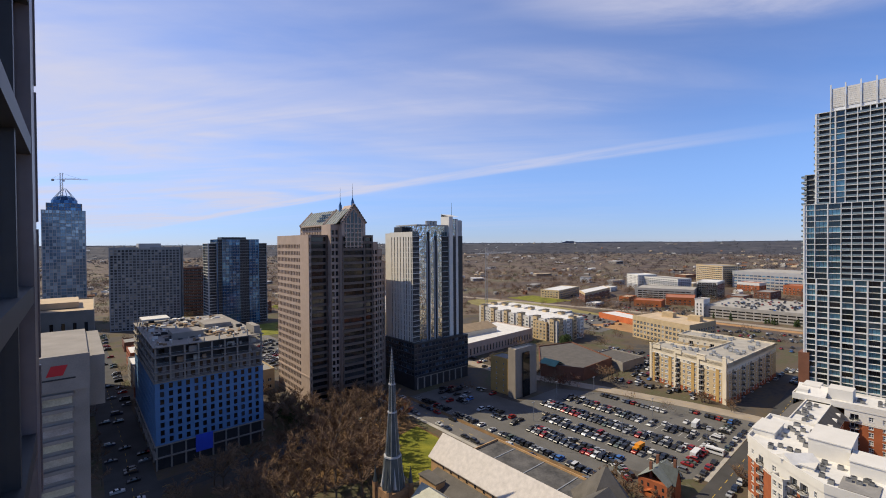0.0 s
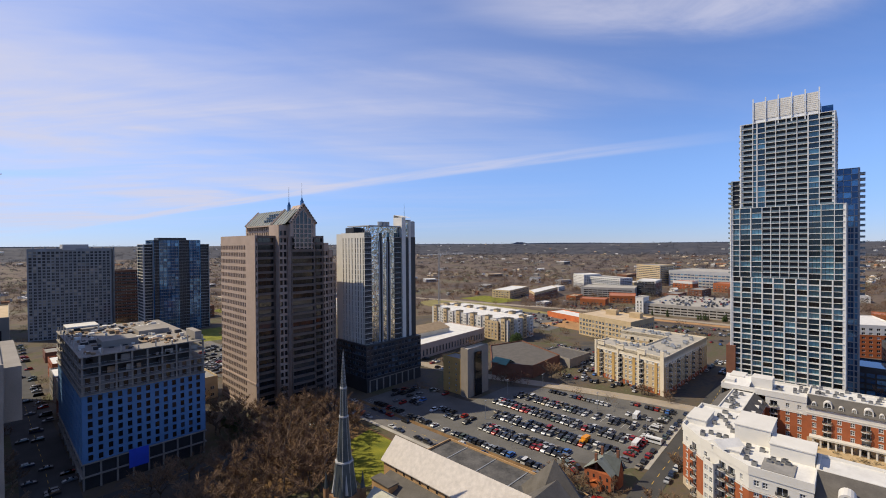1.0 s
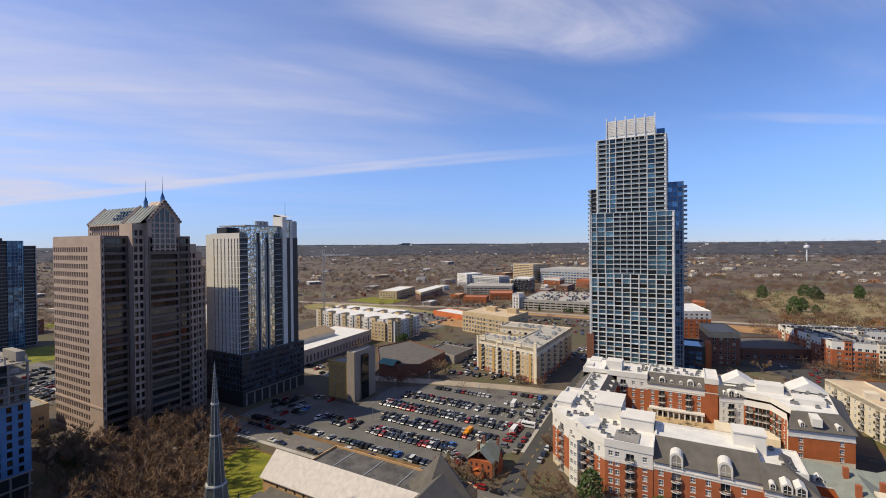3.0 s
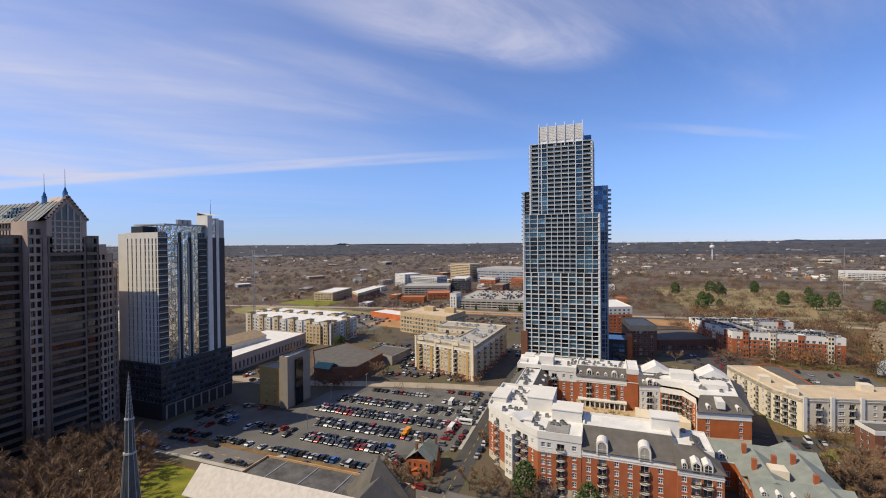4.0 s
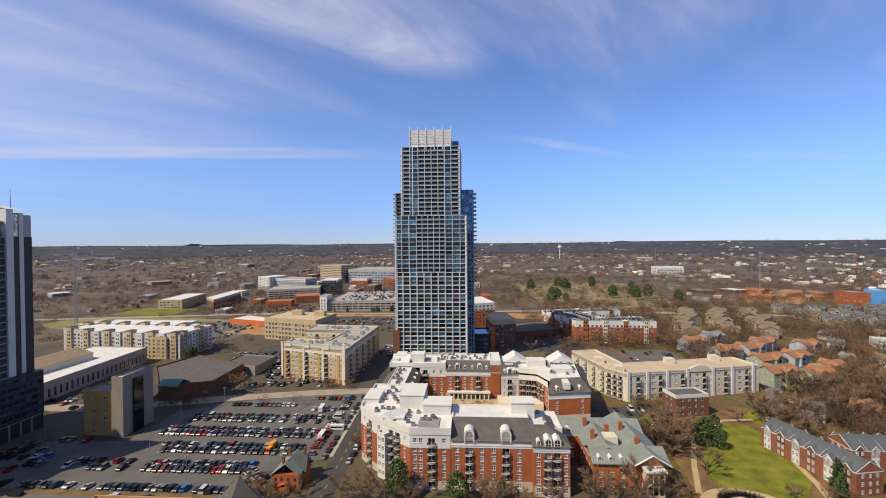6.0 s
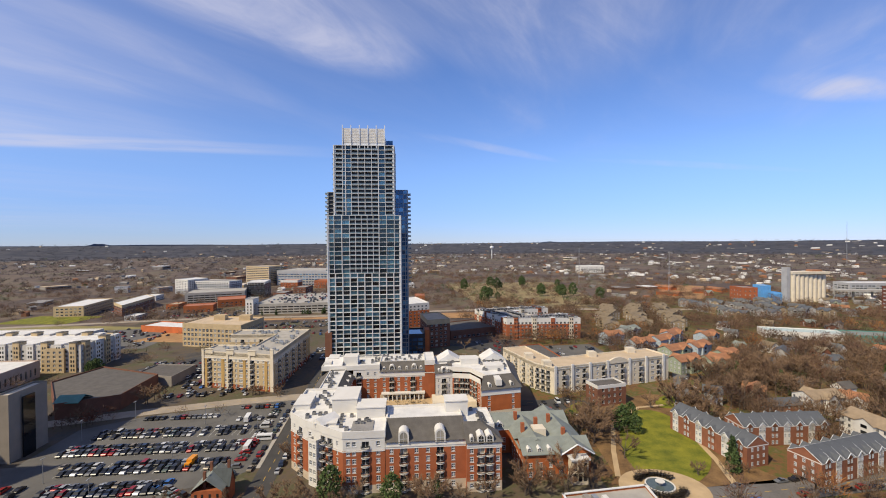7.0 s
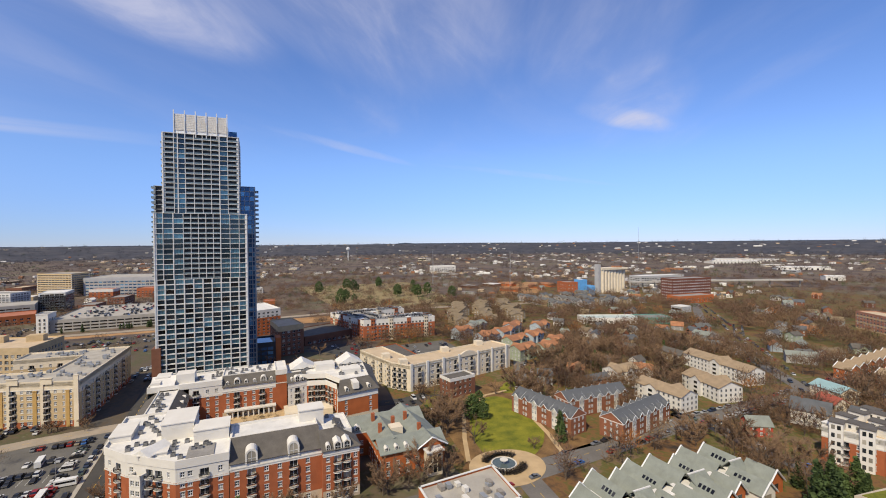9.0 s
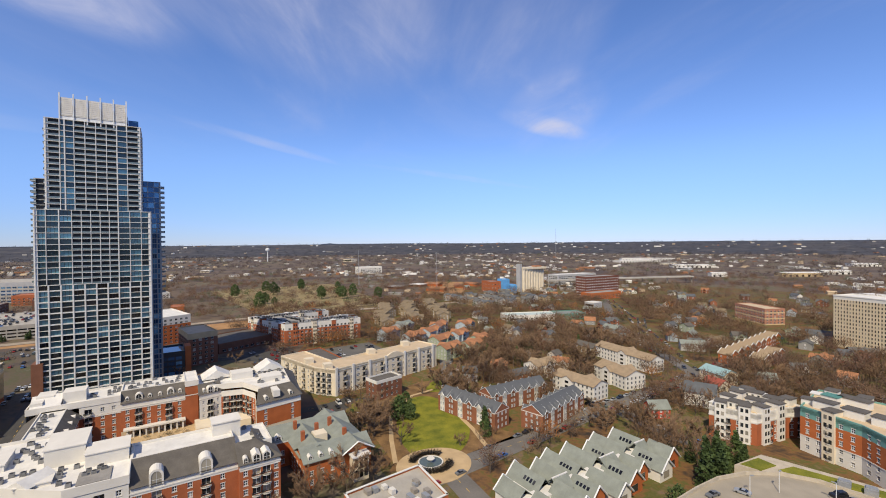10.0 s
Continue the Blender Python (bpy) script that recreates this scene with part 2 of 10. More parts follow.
WOODS = mottled("winter_woods", ((0.044, 0.034, 0.030), (0.080, 0.058, 0.047), (0.115, 0.083, 0.063), (0.17, 0.122, 0.082), (0.115, 0.108, 0.056), (0.34, 0.27, 0.20)), 110, 14)
RUBBER = mat("tyre", (0.02, 0.02, 0.02), 0.8, size=1)
GLASS = pane("window_glass", (0.030, 0.034, 0.038), (0.36, 0.33, 0.27), 0.30)
DARKGLASS = pane("dark_window_glass", (0.012, 0.013, 0.015), (0.05, 0.05, 0.05), 0.2)
TEALGLASS = pane("teal_window_glass", (0.034, 0.064, 0.078), (0.19, 0.40, 0.47), 0.60, metal=0.12)
MIRRORGLASS = pane("mirror_window_glass", (0.66, 0.72, 0.76), (0.90, 0.93, 0.95), 0.5, 0.03, 1.0, wave=0.25)
BLUEGLASS = pane("blue_window_glass", (0.025, 0.095, 0.22), (0.16, 0.36, 0.56), 0.35, 0.05, 0.35)
CARGLASS = pane("car_glass", (0.015, 0.017, 0.020), (0.03, 0.03, 0.035), 0.3, 0.05)
PAINTS = [mat("car_paint", c, 0.34, 0.10, vary=0.06, size=2, spec=0.45) for c in (
    (0.62, 0.62, 0.61), (0.36, 0.37, 0.38), (0.17, 0.175, 0.18), (0.022, 0.022, 0.024), (0.035, 0.036, 0.04),
    (0.030, 0.045, 0.085), (0.30, 0.018, 0.015), (0.25, 0.21, 0.15), (0.05, 0.16, 0.46), (0.45, 0.10, 0.012), (0.10, 0.13, 0.11))]
QUARTER = mottled("leafy_garden_ground", ((0.038, 0.028, 0.020), (0.090, 0.053, 0.026), (0.19, 0.098, 0.036), (0.095, 0.100, 0.020), (0.19, 0.125, 0.065), (0.11, 0.10, 0.09)), 18, 2.6)
GRAVEGRASS = mottled("graveyard_grass", ((0.11, 0.080, 0.050), (0.20, 0.145, 0.075), (0.34, 0.26, 0.125), (0.19, 0.165, 0.072), (0.44, 0.35, 0.20)), 26, 5)
STREET = mat("grey_street", (0.165, 0.152, 0.138), 0.9, vary=0.28, size=14, fine=0.7)

# ---- building blocks ----
FOOT = []  # ground already taken: x0, x1, y0, y1


class Shape:
    """Faces gathered for one mesh; put() sets the pose in which the next ones are laid."""

    def __init__(self):
        self.v, self.f, self.m, self.at = [], [], [], None

    def put(self, m=None):
        self.at = m
        return self

    def face(self, pts, m=0):
        n = len(self.v)
        if self.at is not None:
            pts = [self.at @ Vector(p) for p in pts]
        self.v.extend([tuple(p) for p in pts])
        self.f.append(tuple(range(n, n + len(pts))))
        self.m.append(m)

    def box(self, x0, y0, z0, x1, y1, z1, m=0, open_sides=""):
        if "b" not in open_sides:
            self.face([(x0, y0, z0), (x0, y1, z0), (x1, y1, z0), (x1, y0, z0)], m)
        self.face([(x0, y0, z1), (x1, y0, z1), (x1, y1, z1), (x0, y1, z1)], m)
        self.face([(x0, y0, z0), (x1, y0, z0), (x1, y0, z1), (x0, y0, z1)], m)
        if "n" not in open_sides:
            self.face([(x1, y1, z0), (x0, y1, z0), (x0, y1, z1), (x1, y1, z1)], m)
        self.face([(x0, y1, z0), (x0, y0, z0), (x0, y0, z1), (x0, y1, z1)], m)
        self.face([(x1, y0, z0), (x1, y1, z0), (x1, y1, z1), (x1, y0, z1)], m)

    def prism(self, poly, z0, z1, m=0, cap=None, bottom=False):
        for k, (a, b) in enumerate(zip(poly, poly[1:] + poly[:1])):
            self.face([(*a, z0), (*b, z0), (*b, z1), (*a, z1)], m)
        self.face([(*a, z1) for a in poly], m if cap is None else cap)
        if bottom:
            self.face([(*a, z0) for a in reversed(poly)], m)

    def tube(self, a, b, r0, r1, n=6, m=0):
        a, b = Vector(a), Vector(b)
        q = (b - a).to_track_quat("Z", "Y")
        ring = [q @ Vector((math.cos(2 * math.pi * k / n), math.sin(2 * math.pi * k / n), 0)) for k in range(n)]
        for k in range(n):
            c, d = ring[k], ring[(k + 1) % n]
            if r1 > 0:
                self.face([a + c * r0, a + d * r0, b + d * r1, b + c * r1], m)
            else:
                self.face([a + c * r0, a + d * r0, b], m)
        if r1 > 0:
            self.face([b + c * r1 for c in ring], m)

    def ridge(self, x0, y0, x1, y1, z0, z1, axis="x", over=0.4, thick=0.25, m=0):
        """A gabled roof of two slabs, with its ridge along x or y."""
        if axis == "x":
            x0, x1, mid, half = x0 - over, x1 + over, (y0 + y1) / 2, (y1 - y0) / 2
            drop = (z1 - z0) * over / half
            for s in (-1, 1):
                e = mid + s * (half + over)
                lo, hi = z0 - drop, z1
                p = [(x0, e, lo), (x1, e, lo), (x1, mid, hi), (x0, mid, hi)]
                self._slab(p if s < 0 else p[::-1], thick, m)
        else:
            y0, y1, mid, half = y0 - over, y1 + over, (x0 + x1) / 2, (x1 - x0) / 2
            drop = (z1 - z0) * over / half
            for s in (-1, 1):
                e = mid + s * (half + over)
                lo, hi = z0 - drop, z1
                p = [(e, y1, lo), (e, y0, lo), (mid, y0, hi), (mid, y1, hi)]
                self._slab(p if s < 0 else p[::-1], thick, m)

    def _slab(self, p, thick, m):
        t = [(a, b, c + thick) for a, b, c in p]
        self.face(t, m)
        self.face(p[::-1], m)
        for k in range(4):
            j = (k + 1) % 4
            self.face([p[k], p[j], t[j], t[k]], m)

    def mesh(self, name, mats):
        me = bpy.data.meshes.new(name)
        me.from_pydata(self.v, [], self.f)
        for one in mats:
            me.materials.append(one)
        if len(mats) > 1:
            me.polygons.foreach_set("material_index", self.m)
        return me

    def make(self, name, mats, parent=None, label="", place=None):
        mats = mats if isinstance(mats, (list, tuple)) else [mats]
        ob = new(name, self.mesh(name, mats))
        if parent is not None:
            ob.parent = parent
        if place is not None:
            ob.matrix_basis = place
        return tagged(ob, label)


def thing(name, label, category, x=0, y=0, z=0, turn=0, group="", kind=""):
    ob = new(name)
    ob.empty_display_size = 1
    ob.matrix_basis = pose(x, y, z, 0, 0, turn)
    return tagged(ob, label, category, group, kind)


def put(name, me, parent, place):
    ob = new(name, me)
    ob.parent = parent
    ob.matrix_basis = place
    return ob


def taken(poly, edge=2.0):
    FOOT.append((min(p[0] for p in poly) - edge, max(p[0] for p in poly) + edge, min(p[1] for p in poly) - edge, max(p[1] for p in poly) + edge))


def rect(x0, y0, x1, y1):
    return [(x0, y0), (x1, y0), (x1, y1), (x0, y1)]


def inset(poly, d):
    """The polygon drawn in by d (counter-clockwise corners)."""
    out, n = [], len(poly)
    for k in range(n):
        a, b, c = Vector(poly[k - 1]), Vector(poly[k]), Vector(poly[(k + 1) % n])
        u, w = (b - a).normalized(), (c - b).normalized()
        n1, n2 = Vector((-u.y, u.x)), Vector((-w.y, w.x))
        s = n1 + n2
        out.append(tuple(b + s * (d / max(0.25, 1 + n1.dot(n2)))))
    return out


def sheet(S, W, H, holes, depth, tone):
    """A wall from (0,0) to (W,H) in its own x and z, facing -y, with openings u0, v0, u1, v1 that are depth deep."""
    us, vs = sorted({0.0, W, *[h[0] for h in holes], *[h[2] for h in holes]}), sorted({0.0, H, *[h[1] for h in holes], *[h[3] for h in holes]})
    iu, iv = {u: k for k, u in enumerate(us)}, {v: k for k, v in enumerate(vs)}
    gone = set()
    for a, b, c, d in holes:
        for i in range(iu[a], iu[c]):
            for j in range(iv[b], iv[d]):
                gone.add((i, j))
    for j in range(len(vs) - 1):
        i = 0
        m = tone((vs[j] + vs[j + 1]) / 2)
        while i < len(us) - 1:
            if (i, j) in gone:
                i += 1
                continue
            k = i
            while k < len(us) - 1 and (k, j) not in gone:
                k += 1
            S.face([(us[i], 0, vs[j]), (us[k], 0, vs[j]), (us[k], 0, vs[j + 1]), (us[i], 0, vs[j + 1])], m)
            i = k
    for a, b, c, d in holes:
        m = tone((b + d) / 2)
        S.face([(a, 0, b), (a, depth, b), (a, depth, d), (a, 0, d)], m)
        S.face([(c, depth, b), (c, 0, b), (c, 0, d), (c, depth, d)], m)
        S.face([(a, depth, b), (a, 0, b), (c, 0, b), (c, depth, b)], m)
        S.face([(a, 0, d), (a, depth, d), (c, depth, d), (c, 0, d)], m)


PANES = {}


def window_shape(w, h, cols, rows, bar=0.09):
    S = Shape()
    S.face([(0, 0, 0), (w, 0, 0), (w, 0, h), (0, 0, h)], 1)
    if bar:
        for x in [0] + [w * k / cols - bar / 2 for k in range(1, cols)] + [w - bar]:
            S.face([(x, -0.05, 0), (x + bar, -0.05, 0), (x + bar, -0.05, h), (x, -0.05, h)], 0)
            S.face([(x + bar, -0.05, 0), (x + bar, 0, 0), (x + bar, 0, h), (x + bar, -0.05, h)], 0)
            S.face([(x, 0, 0), (x, -0.05, 0), (x, -0.05, h), (x, 0, h)], 0)
        for z in [0] + [h * k / rows - bar / 2 for k in range(1, rows)] + [h - bar]:
            S.face([(0, -0.055, z), (w, -0.055, z), (w, -0.055, z + bar), (0, -0.055, z + bar)], 0)
            S.face([(0, -0.055, z + bar), (w, -0.055, z + bar), (w, 0, z + bar), (0, 0, z + bar)], 0)
    return S


def window_mesh(w, h, cols, rows, frame_mat, glass_mat, bar=0.09):
    key = (round(w, 2), round(h, 2), cols, rows, frame_mat.name, glass_mat.name, bar)
    if key not in PANES:
        PANES[key] = window_shape(w, h, cols, rows, bar).mesh("window", [frame_mat, glass_mat])
    return PANES[key]


class Windows:
    """The windows of one building: the nearest are parts of their own, the rest one joined part."""

    def __init__(self, parent, keep):
        r = parent.matrix_basis.translation.length
        self.parent, self.keep, self.all, self.base = parent, int(keep * (0.25 if r > 480 else 0.5 if r > 260 else 0.85)), [], parent.matrix_basis.copy()

    def add(self, place, w, h, cols, rows, frame_mat, glass_mat, bar=0.09, front=True):
        self.all.append(((self.base @ place).translation.length + (0 if front else 1e5), place, w, h, cols, rows, frame_mat, glass_mat, bar))

    def finish(self, name="window"):
        self.all.sort(key=lambda r: r[0])
        rest = {}
        for k, (_, place, w, h, cols, rows, fm, gm, bar) in enumerate(self.all):
            if k < self.keep:
                put(name, window_mesh(w, h, cols, rows, fm, gm, bar), self.parent, place)
            else:
                S = rest.setdefault((fm.name, gm.name), (Shape(), fm, gm))[0]
                one = window_shape(w, h, cols, rows, bar if k < self.keep + 600 else 0)
                n = len(S.v)
                S.v.extend([tuple(place @ Vector(p)) for p in one.v])
                S.f.extend([tuple(i + n for i in f) for f in one.f])
                S.m.extend(one.m)
        for S, fm, gm in rest.values():
            tagged(S.make("window_rest", [fm, gm], self.parent), kind="stuff")


def edges(poly):
    for k, (a, b) in enumerate(zip(poly, poly[1:] + poly[:1])):
        d = Vector((b[0] - a[0], b[1] - a[1]))
        yield k, a, d.length, pose(a[0], a[1], 0, 0, 0, math.degrees(math.atan2(d.y, d.x))), Vector((d.y, -d.x)).normalized()


def building(name, label, category, poly, h, walls, tone=lambda z: 0, fl=3.2, bay=3.4, win=(1.4, 1.6), sill=0.9, base=0.4, top=1.2, depth=0.25,
             glass=None, trim=None, cols=2, rows=1, keep=120, blank=(), roof=None, lip=0.8, group="", bar=0.09, skip=None, per=None, z=0.0, finish=True, into=None):
    """A building of upright walls over a plan (counter-clockwise corners), with a grid of real window openings and a parapet."""
    glass, trim, roof = glass or GLASS, trim or WHITEMETAL, roof or GREYROOF
    cx, cy = sum(p[0] for p in poly) / len(poly), sum(p[1] for p in poly) / len(poly)
    if into is None:
        e = thing(name, label, category, cx, cy, z, group=group)
    else:
        e = into
        cx, cy = e.matrix_basis.translation.x, e.matrix_basis.translation.y
    taken(poly)
    near = [(x - cx, y - cy) for x, y in poly]
    if math.hypot(cx, cy) > 400:
        keep = min(keep, 24)
    wins = Windows(e, keep)
    for k, a, W, place, out in edges(near):
        S, holes = Shape(), []
        o = dict(fl=fl, bay=bay, win=win, sill=sill, base=base, top=top, glass=glass, cols=cols, rows=rows)
        if per and k in per:
            o.update(per[k])
        mid = Vector((poly[k][0] + poly[(k + 1) % len(poly)][0], poly[k][1] + poly[(k + 1) % len(poly)][1])) / 2
        front = out.dot(-mid) > 0
        w, hh = o["win"]
        n, rowsn = int((W - 0.8) // o["bay"]), int((h - o["top"] - o["base"]) // o["fl"])
        if k not in blank and n > 0:
            first = (W - n * o["bay"]) / 2
            for i in range(n):
                for j in range(rowsn):
                    if skip and skip(k, i, j, n, rowsn):
                        continue
                    u, v = first + i * o["bay"] + (o["bay"] - w) / 2, o["base"] + j * o["fl"] + o["sill"]
                    holes.append((round(u, 3), round(v, 3), round(u + w, 3), round(v + hh, 3)))
                    wins.add(place @ pose(u, depth, v), w, hh, o["cols"], o["rows"], trim, o["glass"], bar, front)
        sheet(S, W, h, holes, depth, tone)
        S.make("wall", walls, e, place=place)
    if finish:
        wins.finish()
    inner = inset(near, 0.35)
    S = Shape()
    S.face([(*p, h - lip) for p in inner])
    S.make("roof", roof, e)
    S = Shape()
    for (a, b, c, d) in zip(near, near[1:] + near[:1], inner[1:] + inner[:1], inner):
        S.face([(*a, h), (*b, h), (*c, h), (*d, h)])
        S.face([(*c, h - lip), (*d, h - lip), (*d, h), (*c, h)])
    S.make("parapet", walls[tone(h - 0.1)] if isinstance(walls, (list, tuple)) else walls, e)
    return e, near, wins


def bays(e, pts, ox, oy, top, step, skip, wall_mat, other=None, w=2.2, out=1.0, up=3.0, fl=3.25):
    """White bays that stand out from the walls and rise past the roof edge as small roof houses with black lids."""
    n = 0
    for a, b in zip(pts, pts[1:] + pts[:1]):
        v = Vector(b) - Vector(a)
        if v.length < 8:
            continue
        m = int(v.length // step)
        for k in range(m):
            u = v.length * (k + 0.5) / m
            place = pose(a[0] - ox, a[1] - oy, 0, 0, 0, math.degrees(math.atan2(v.y, v.x))) @ pose(u, 0, 0)
            n += 1
            S = Shape()
            z1 = top + (up if n % skip else up * 0.3)
            S.box(-w, -out, 0.0, w, 4.5, z1)
            for j in range(int(z1 // fl)):
                for x in (-1.45, 0.35):
                    S.box(x, -out - 0.06, 1.0 + j * fl, x + 1.1, -out + 0.02, 2.7 + j * fl, 1)
            S.make("bay", [wall_mat if n % 2 else other or WHITEWALL, GLASS], e, place=place)
            S = Shape()
            S.box(-w - 0.3, -out - 0.3, z1, w + 0.3, 4.8, z1 + 0.35)
            S.make("bay_roof", DARKROOF if n % skip else WHITEROOF, e, place=place)

# ---- ground, roads and open spaces ----


FLAT, EDGE = 3700.0, 4850.0  # where the far country begins to rise, and its skyline


def ground_height(r):
    """Level in the city; the far country rises gently to the skyline."""
    k = max(0.0, min(1.0, (r - FLAT) / (EDGE - FLAT)))
    return 88.0 * k * k * (3 - 2 * k)


S = Shape()
radii = [0, 60, 120, 200, 300, 450, 650, 900, 1200, 1600, 2000, 2500, 3000, 3500, 3700, 3900, 4100, 4300, 4500, 4650, 4770, 4850]
SECTORS = 240
for i in range(len(radii) - 1):
    for k in range(SECTORS):
        q = []
        for r, j in ((radii[i], k), (radii[i + 1], k), (radii[i + 1], k + 1), (radii[i], k + 1)):
            a = 2 * math.pi * j / SECTORS
            z = ground_height(r)
            if r > FLAT:
                z += 4.0 * noise.noise((r * 0.002, math.cos(a) * 6, math.sin(a) * 6)) * min(1, (r - FLAT) / 800) * (0.3 if r > 4600 else 1)
            q.append((r * math.cos(a), r * math.sin(a), z))
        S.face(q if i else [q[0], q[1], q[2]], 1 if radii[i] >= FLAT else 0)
# blue-grey of the far ring: distance haze put into the ground colour
FARRISE = mottled("haze_tinted_woods", ((0.030, 0.034, 0.046), (0.048, 0.050, 0.062), (0.072, 0.070, 0.078), (0.115, 0.105, 0.105)), 90, 16)
tagged(S.make("ground", [WOODS, FARRISE]), "brown winter ground, its far rise to the skyline tinted with blue haze", "ground", kind="structure")


def patch(name, poly, material, z, label, category="pavement", kerb=0.0):
    S = Shape()
    S.prism([(x, y) for x, y in poly], z - 0.3, z, 0)
    ob = S.make(name, material)
    return tagged(ob, label, category, kind="structure")


def strip(pts, width):
    """A band of that width along a line of points."""
    left, right = [], []
    for k, p in enumerate(pts):
        a, b = Vector(pts[max(0, k - 1)]), Vector(pts[min(len(pts) - 1, k + 1)])
        d = (b - a).normalized()
        n = Vector((-d.y, d.x)) * width / 2
        left.append(tuple(Vector(p) + n))
        right.append(tuple(Vector(p) - n))
    return right + left[::-1]


def road(name, pts, width, z, label, dashes=True, material=None, line=None):
    patch(name, strip(pts, width), material or ASPHALT, z, label, "road")
    if dashes:
        S = Shape()
        for a, b in zip(pts, pts[1:]):
            a, b = Vector(a), Vector(b)
            d = (b - a).normalized()
            n = Vector((-d.y, d.x)) * 0.09
            s = 0.0
            while s < (b - a).length - 3:
                p, q = a + d * s, a + d * (s + 3)
                S.face([(*(p - n), z + 0.02), (*(q - n), z + 0.02), (*(q + n), z + 0.02), (*(p + n), z + 0.02)])
                s += 7
        tagged(S.make("road_line", line or YLINE), "broken yellow centre line painted on the road", "road marking", kind="structure")


CITY = [(-120, 60), (110, 60), (118, -40), (330, -70), (345, 60), (520, 60), (520, 330), (330, 420), (110, 700), (-120, 700)]
patch("city_ground", CITY, CITYGROUND, 0.03, "paved and worn city block ground")
patch("garden_ground", [(20, -97), (118, -72), (330, -75), (560, -190), (600, -345), (800, -480), (620, -900), (120, -940), (-40, -600)], QUARTER, 0.02, "leaf-strewn gardens and yards of the old quarter", "ground")
POPLAR = [(141, 520), (141, 240), (142, 90), (141, 20), (140, -60), (144.5, -120), (150, -190), (150, -270), (155, -360), (170, -480)]
road("road_1", POPLAR, 12.5, 0.10, "two-lane asphalt street along the parking lot", material=STREET)
road("road_2", [(142, 54.5), (200, 56), (262, 58), (345, 62), (600, 72)], 8.5, 0.09, "asphalt side street beside the brick apartments")
road("road_3", [(262, -40), (263, 60), (258, 95), (247, 140), (228, 205), (225, 320)], 10, 0.11, "tan concrete street behind the parking lot", material=TANROAD)
road("road_4", [(14, 90), (16, 240), (14, 420), (4, 900)], 16, 0.10, "shaded city street between tall buildings")
road("road_5", [(-60, 190), (60, 192), (150, 196)], 12, 0.085, "shaded cross street by the park")
road("road_6", [(240, -60), (236, -95), (228, -130), (225, -150)], 8, 0.085, "narrow street beside the cream apartments")
road("road_7", [(150, -96), (120, -92), (60, -100)], 10, 0.085, "street past the round plaza", material=STREET)
road("road_8", [(156, -206), (118, -200), (80, -196), (10, -200)], 9, 0.085, "side street by the white-roofed apartments", material=STREET)
road("road_9", [(225, -150), (300, -195), (330, -230), (420, -300)], 8, 0.085, "street by the orange-roofed flats", material=STREET)
road("road_10", [(490, 600), (530, 388), (552, 277), (556, 100), (572, 13), (580, -77), (565, -263), (540, -420)], 12, 0.12, "dual carriageway beyond the tan buildings", material=TANROAD)
road("road_11", [(415, 60), (380, -50), (330, -110), (300, -130)], 9, 0.08, "street before the far brick apartments")
road("road_12", [(150, -300), (300, -420), (480, -640), (900, -1000)], 10, 0.09, "tree-lined avenue", dashes=False, material=STREET)

LOTPOLY = [(150, 86), (165, 88), (172, 70), (181, 61), (259, 64), (252, 96), (240, 138), (226, 160), (190, 160), (188, 196), (178, 208), (150, 208)]
patch("parking_lot", LOTPOLY, LOT, 0.07, "worn grey asphalt parking lot with rows of bays", "parking lot")
patch("pavement", strip([(148.5, 86), (148.5, 210)], 2.6), LEAFLITTER, 0.16, "brown verge between the lot and the street")
patch("pavement", strip([(180, 60.5), (260, 63.5)], 1.6), CONCRETE, 0.17, "pale concrete kerb strip beside the lot")
patch("pavement", strip([(134.5, 92), (134.5, 230)], 2.0), CONCRETE, 0.17, "concrete sidewalk by the church")
patch("park_lawn", [(60, 150), (128, 140), (131, 205), (60, 182)], LEAFLITTER, 0.08, "leaf-strewn park ground under bare trees", "lawn")
patch("church_lawn", [(96, 132), (127, 132), (128, 172), (112, 168), (100, 158)], GRASS, 0.12, "green winter lawn behind the church", "lawn")
patch("park_lawn", [(150, -142), (150, -78), (226, -88), (246, -140), (236, -170), (205, -150), (178, -128)], LEAFLITTER, 0.10, "brown leaf-strewn park ground", "lawn")


def blob(cx, cy, a, b, turn, n=36, wob=0.06):
    out = []
    for k in range(n):
        t = 2 * math.pi * k / n
        s = 1 + wob * math.sin(2 * t + 0.7) + wob * 0.6 * math.sin(3 * t)
        x, y = a * math.cos(t) * s, b * math.sin(t) * s
        c, d = math.cos(radians(turn)), math.sin(radians(turn))
        out.append((cx + x * c - y * d, cy + x * d + y * c))
    return out


patch("park_lawn", blob(186, -113, 37, 18.5, -28), GRASS, 0.16, "bright green oval park lawn", "lawn")
patch("park_lawn", blob(232, -146, 11, 7, -50), GRASS, 0.16, "small patch of green park grass", "lawn")
patch("park_lawn", blob(224, -88, 15, 5, -40), GRASS, 0.16, "strip of grass beside the car park", "lawn")
patch("pavement", strip([(150, -120), (168, -126), (190, -131), (204, -140), (222, -142)], 2.2), PAVING, 0.19, "curving tan footpath round the lawn")
patch("pavement", strip([(160, -80), (180, -88), (205, -100), (226, -124), (228, -140)], 2.0), PAVING, 0.19, "curving tan footpath round the lawn")
patch("plaza", blob(150, -92.5, 14, 16, 10, wob=0.02), PAVING, 0.22, "round tan stone plaza with a fountain", "plaza")
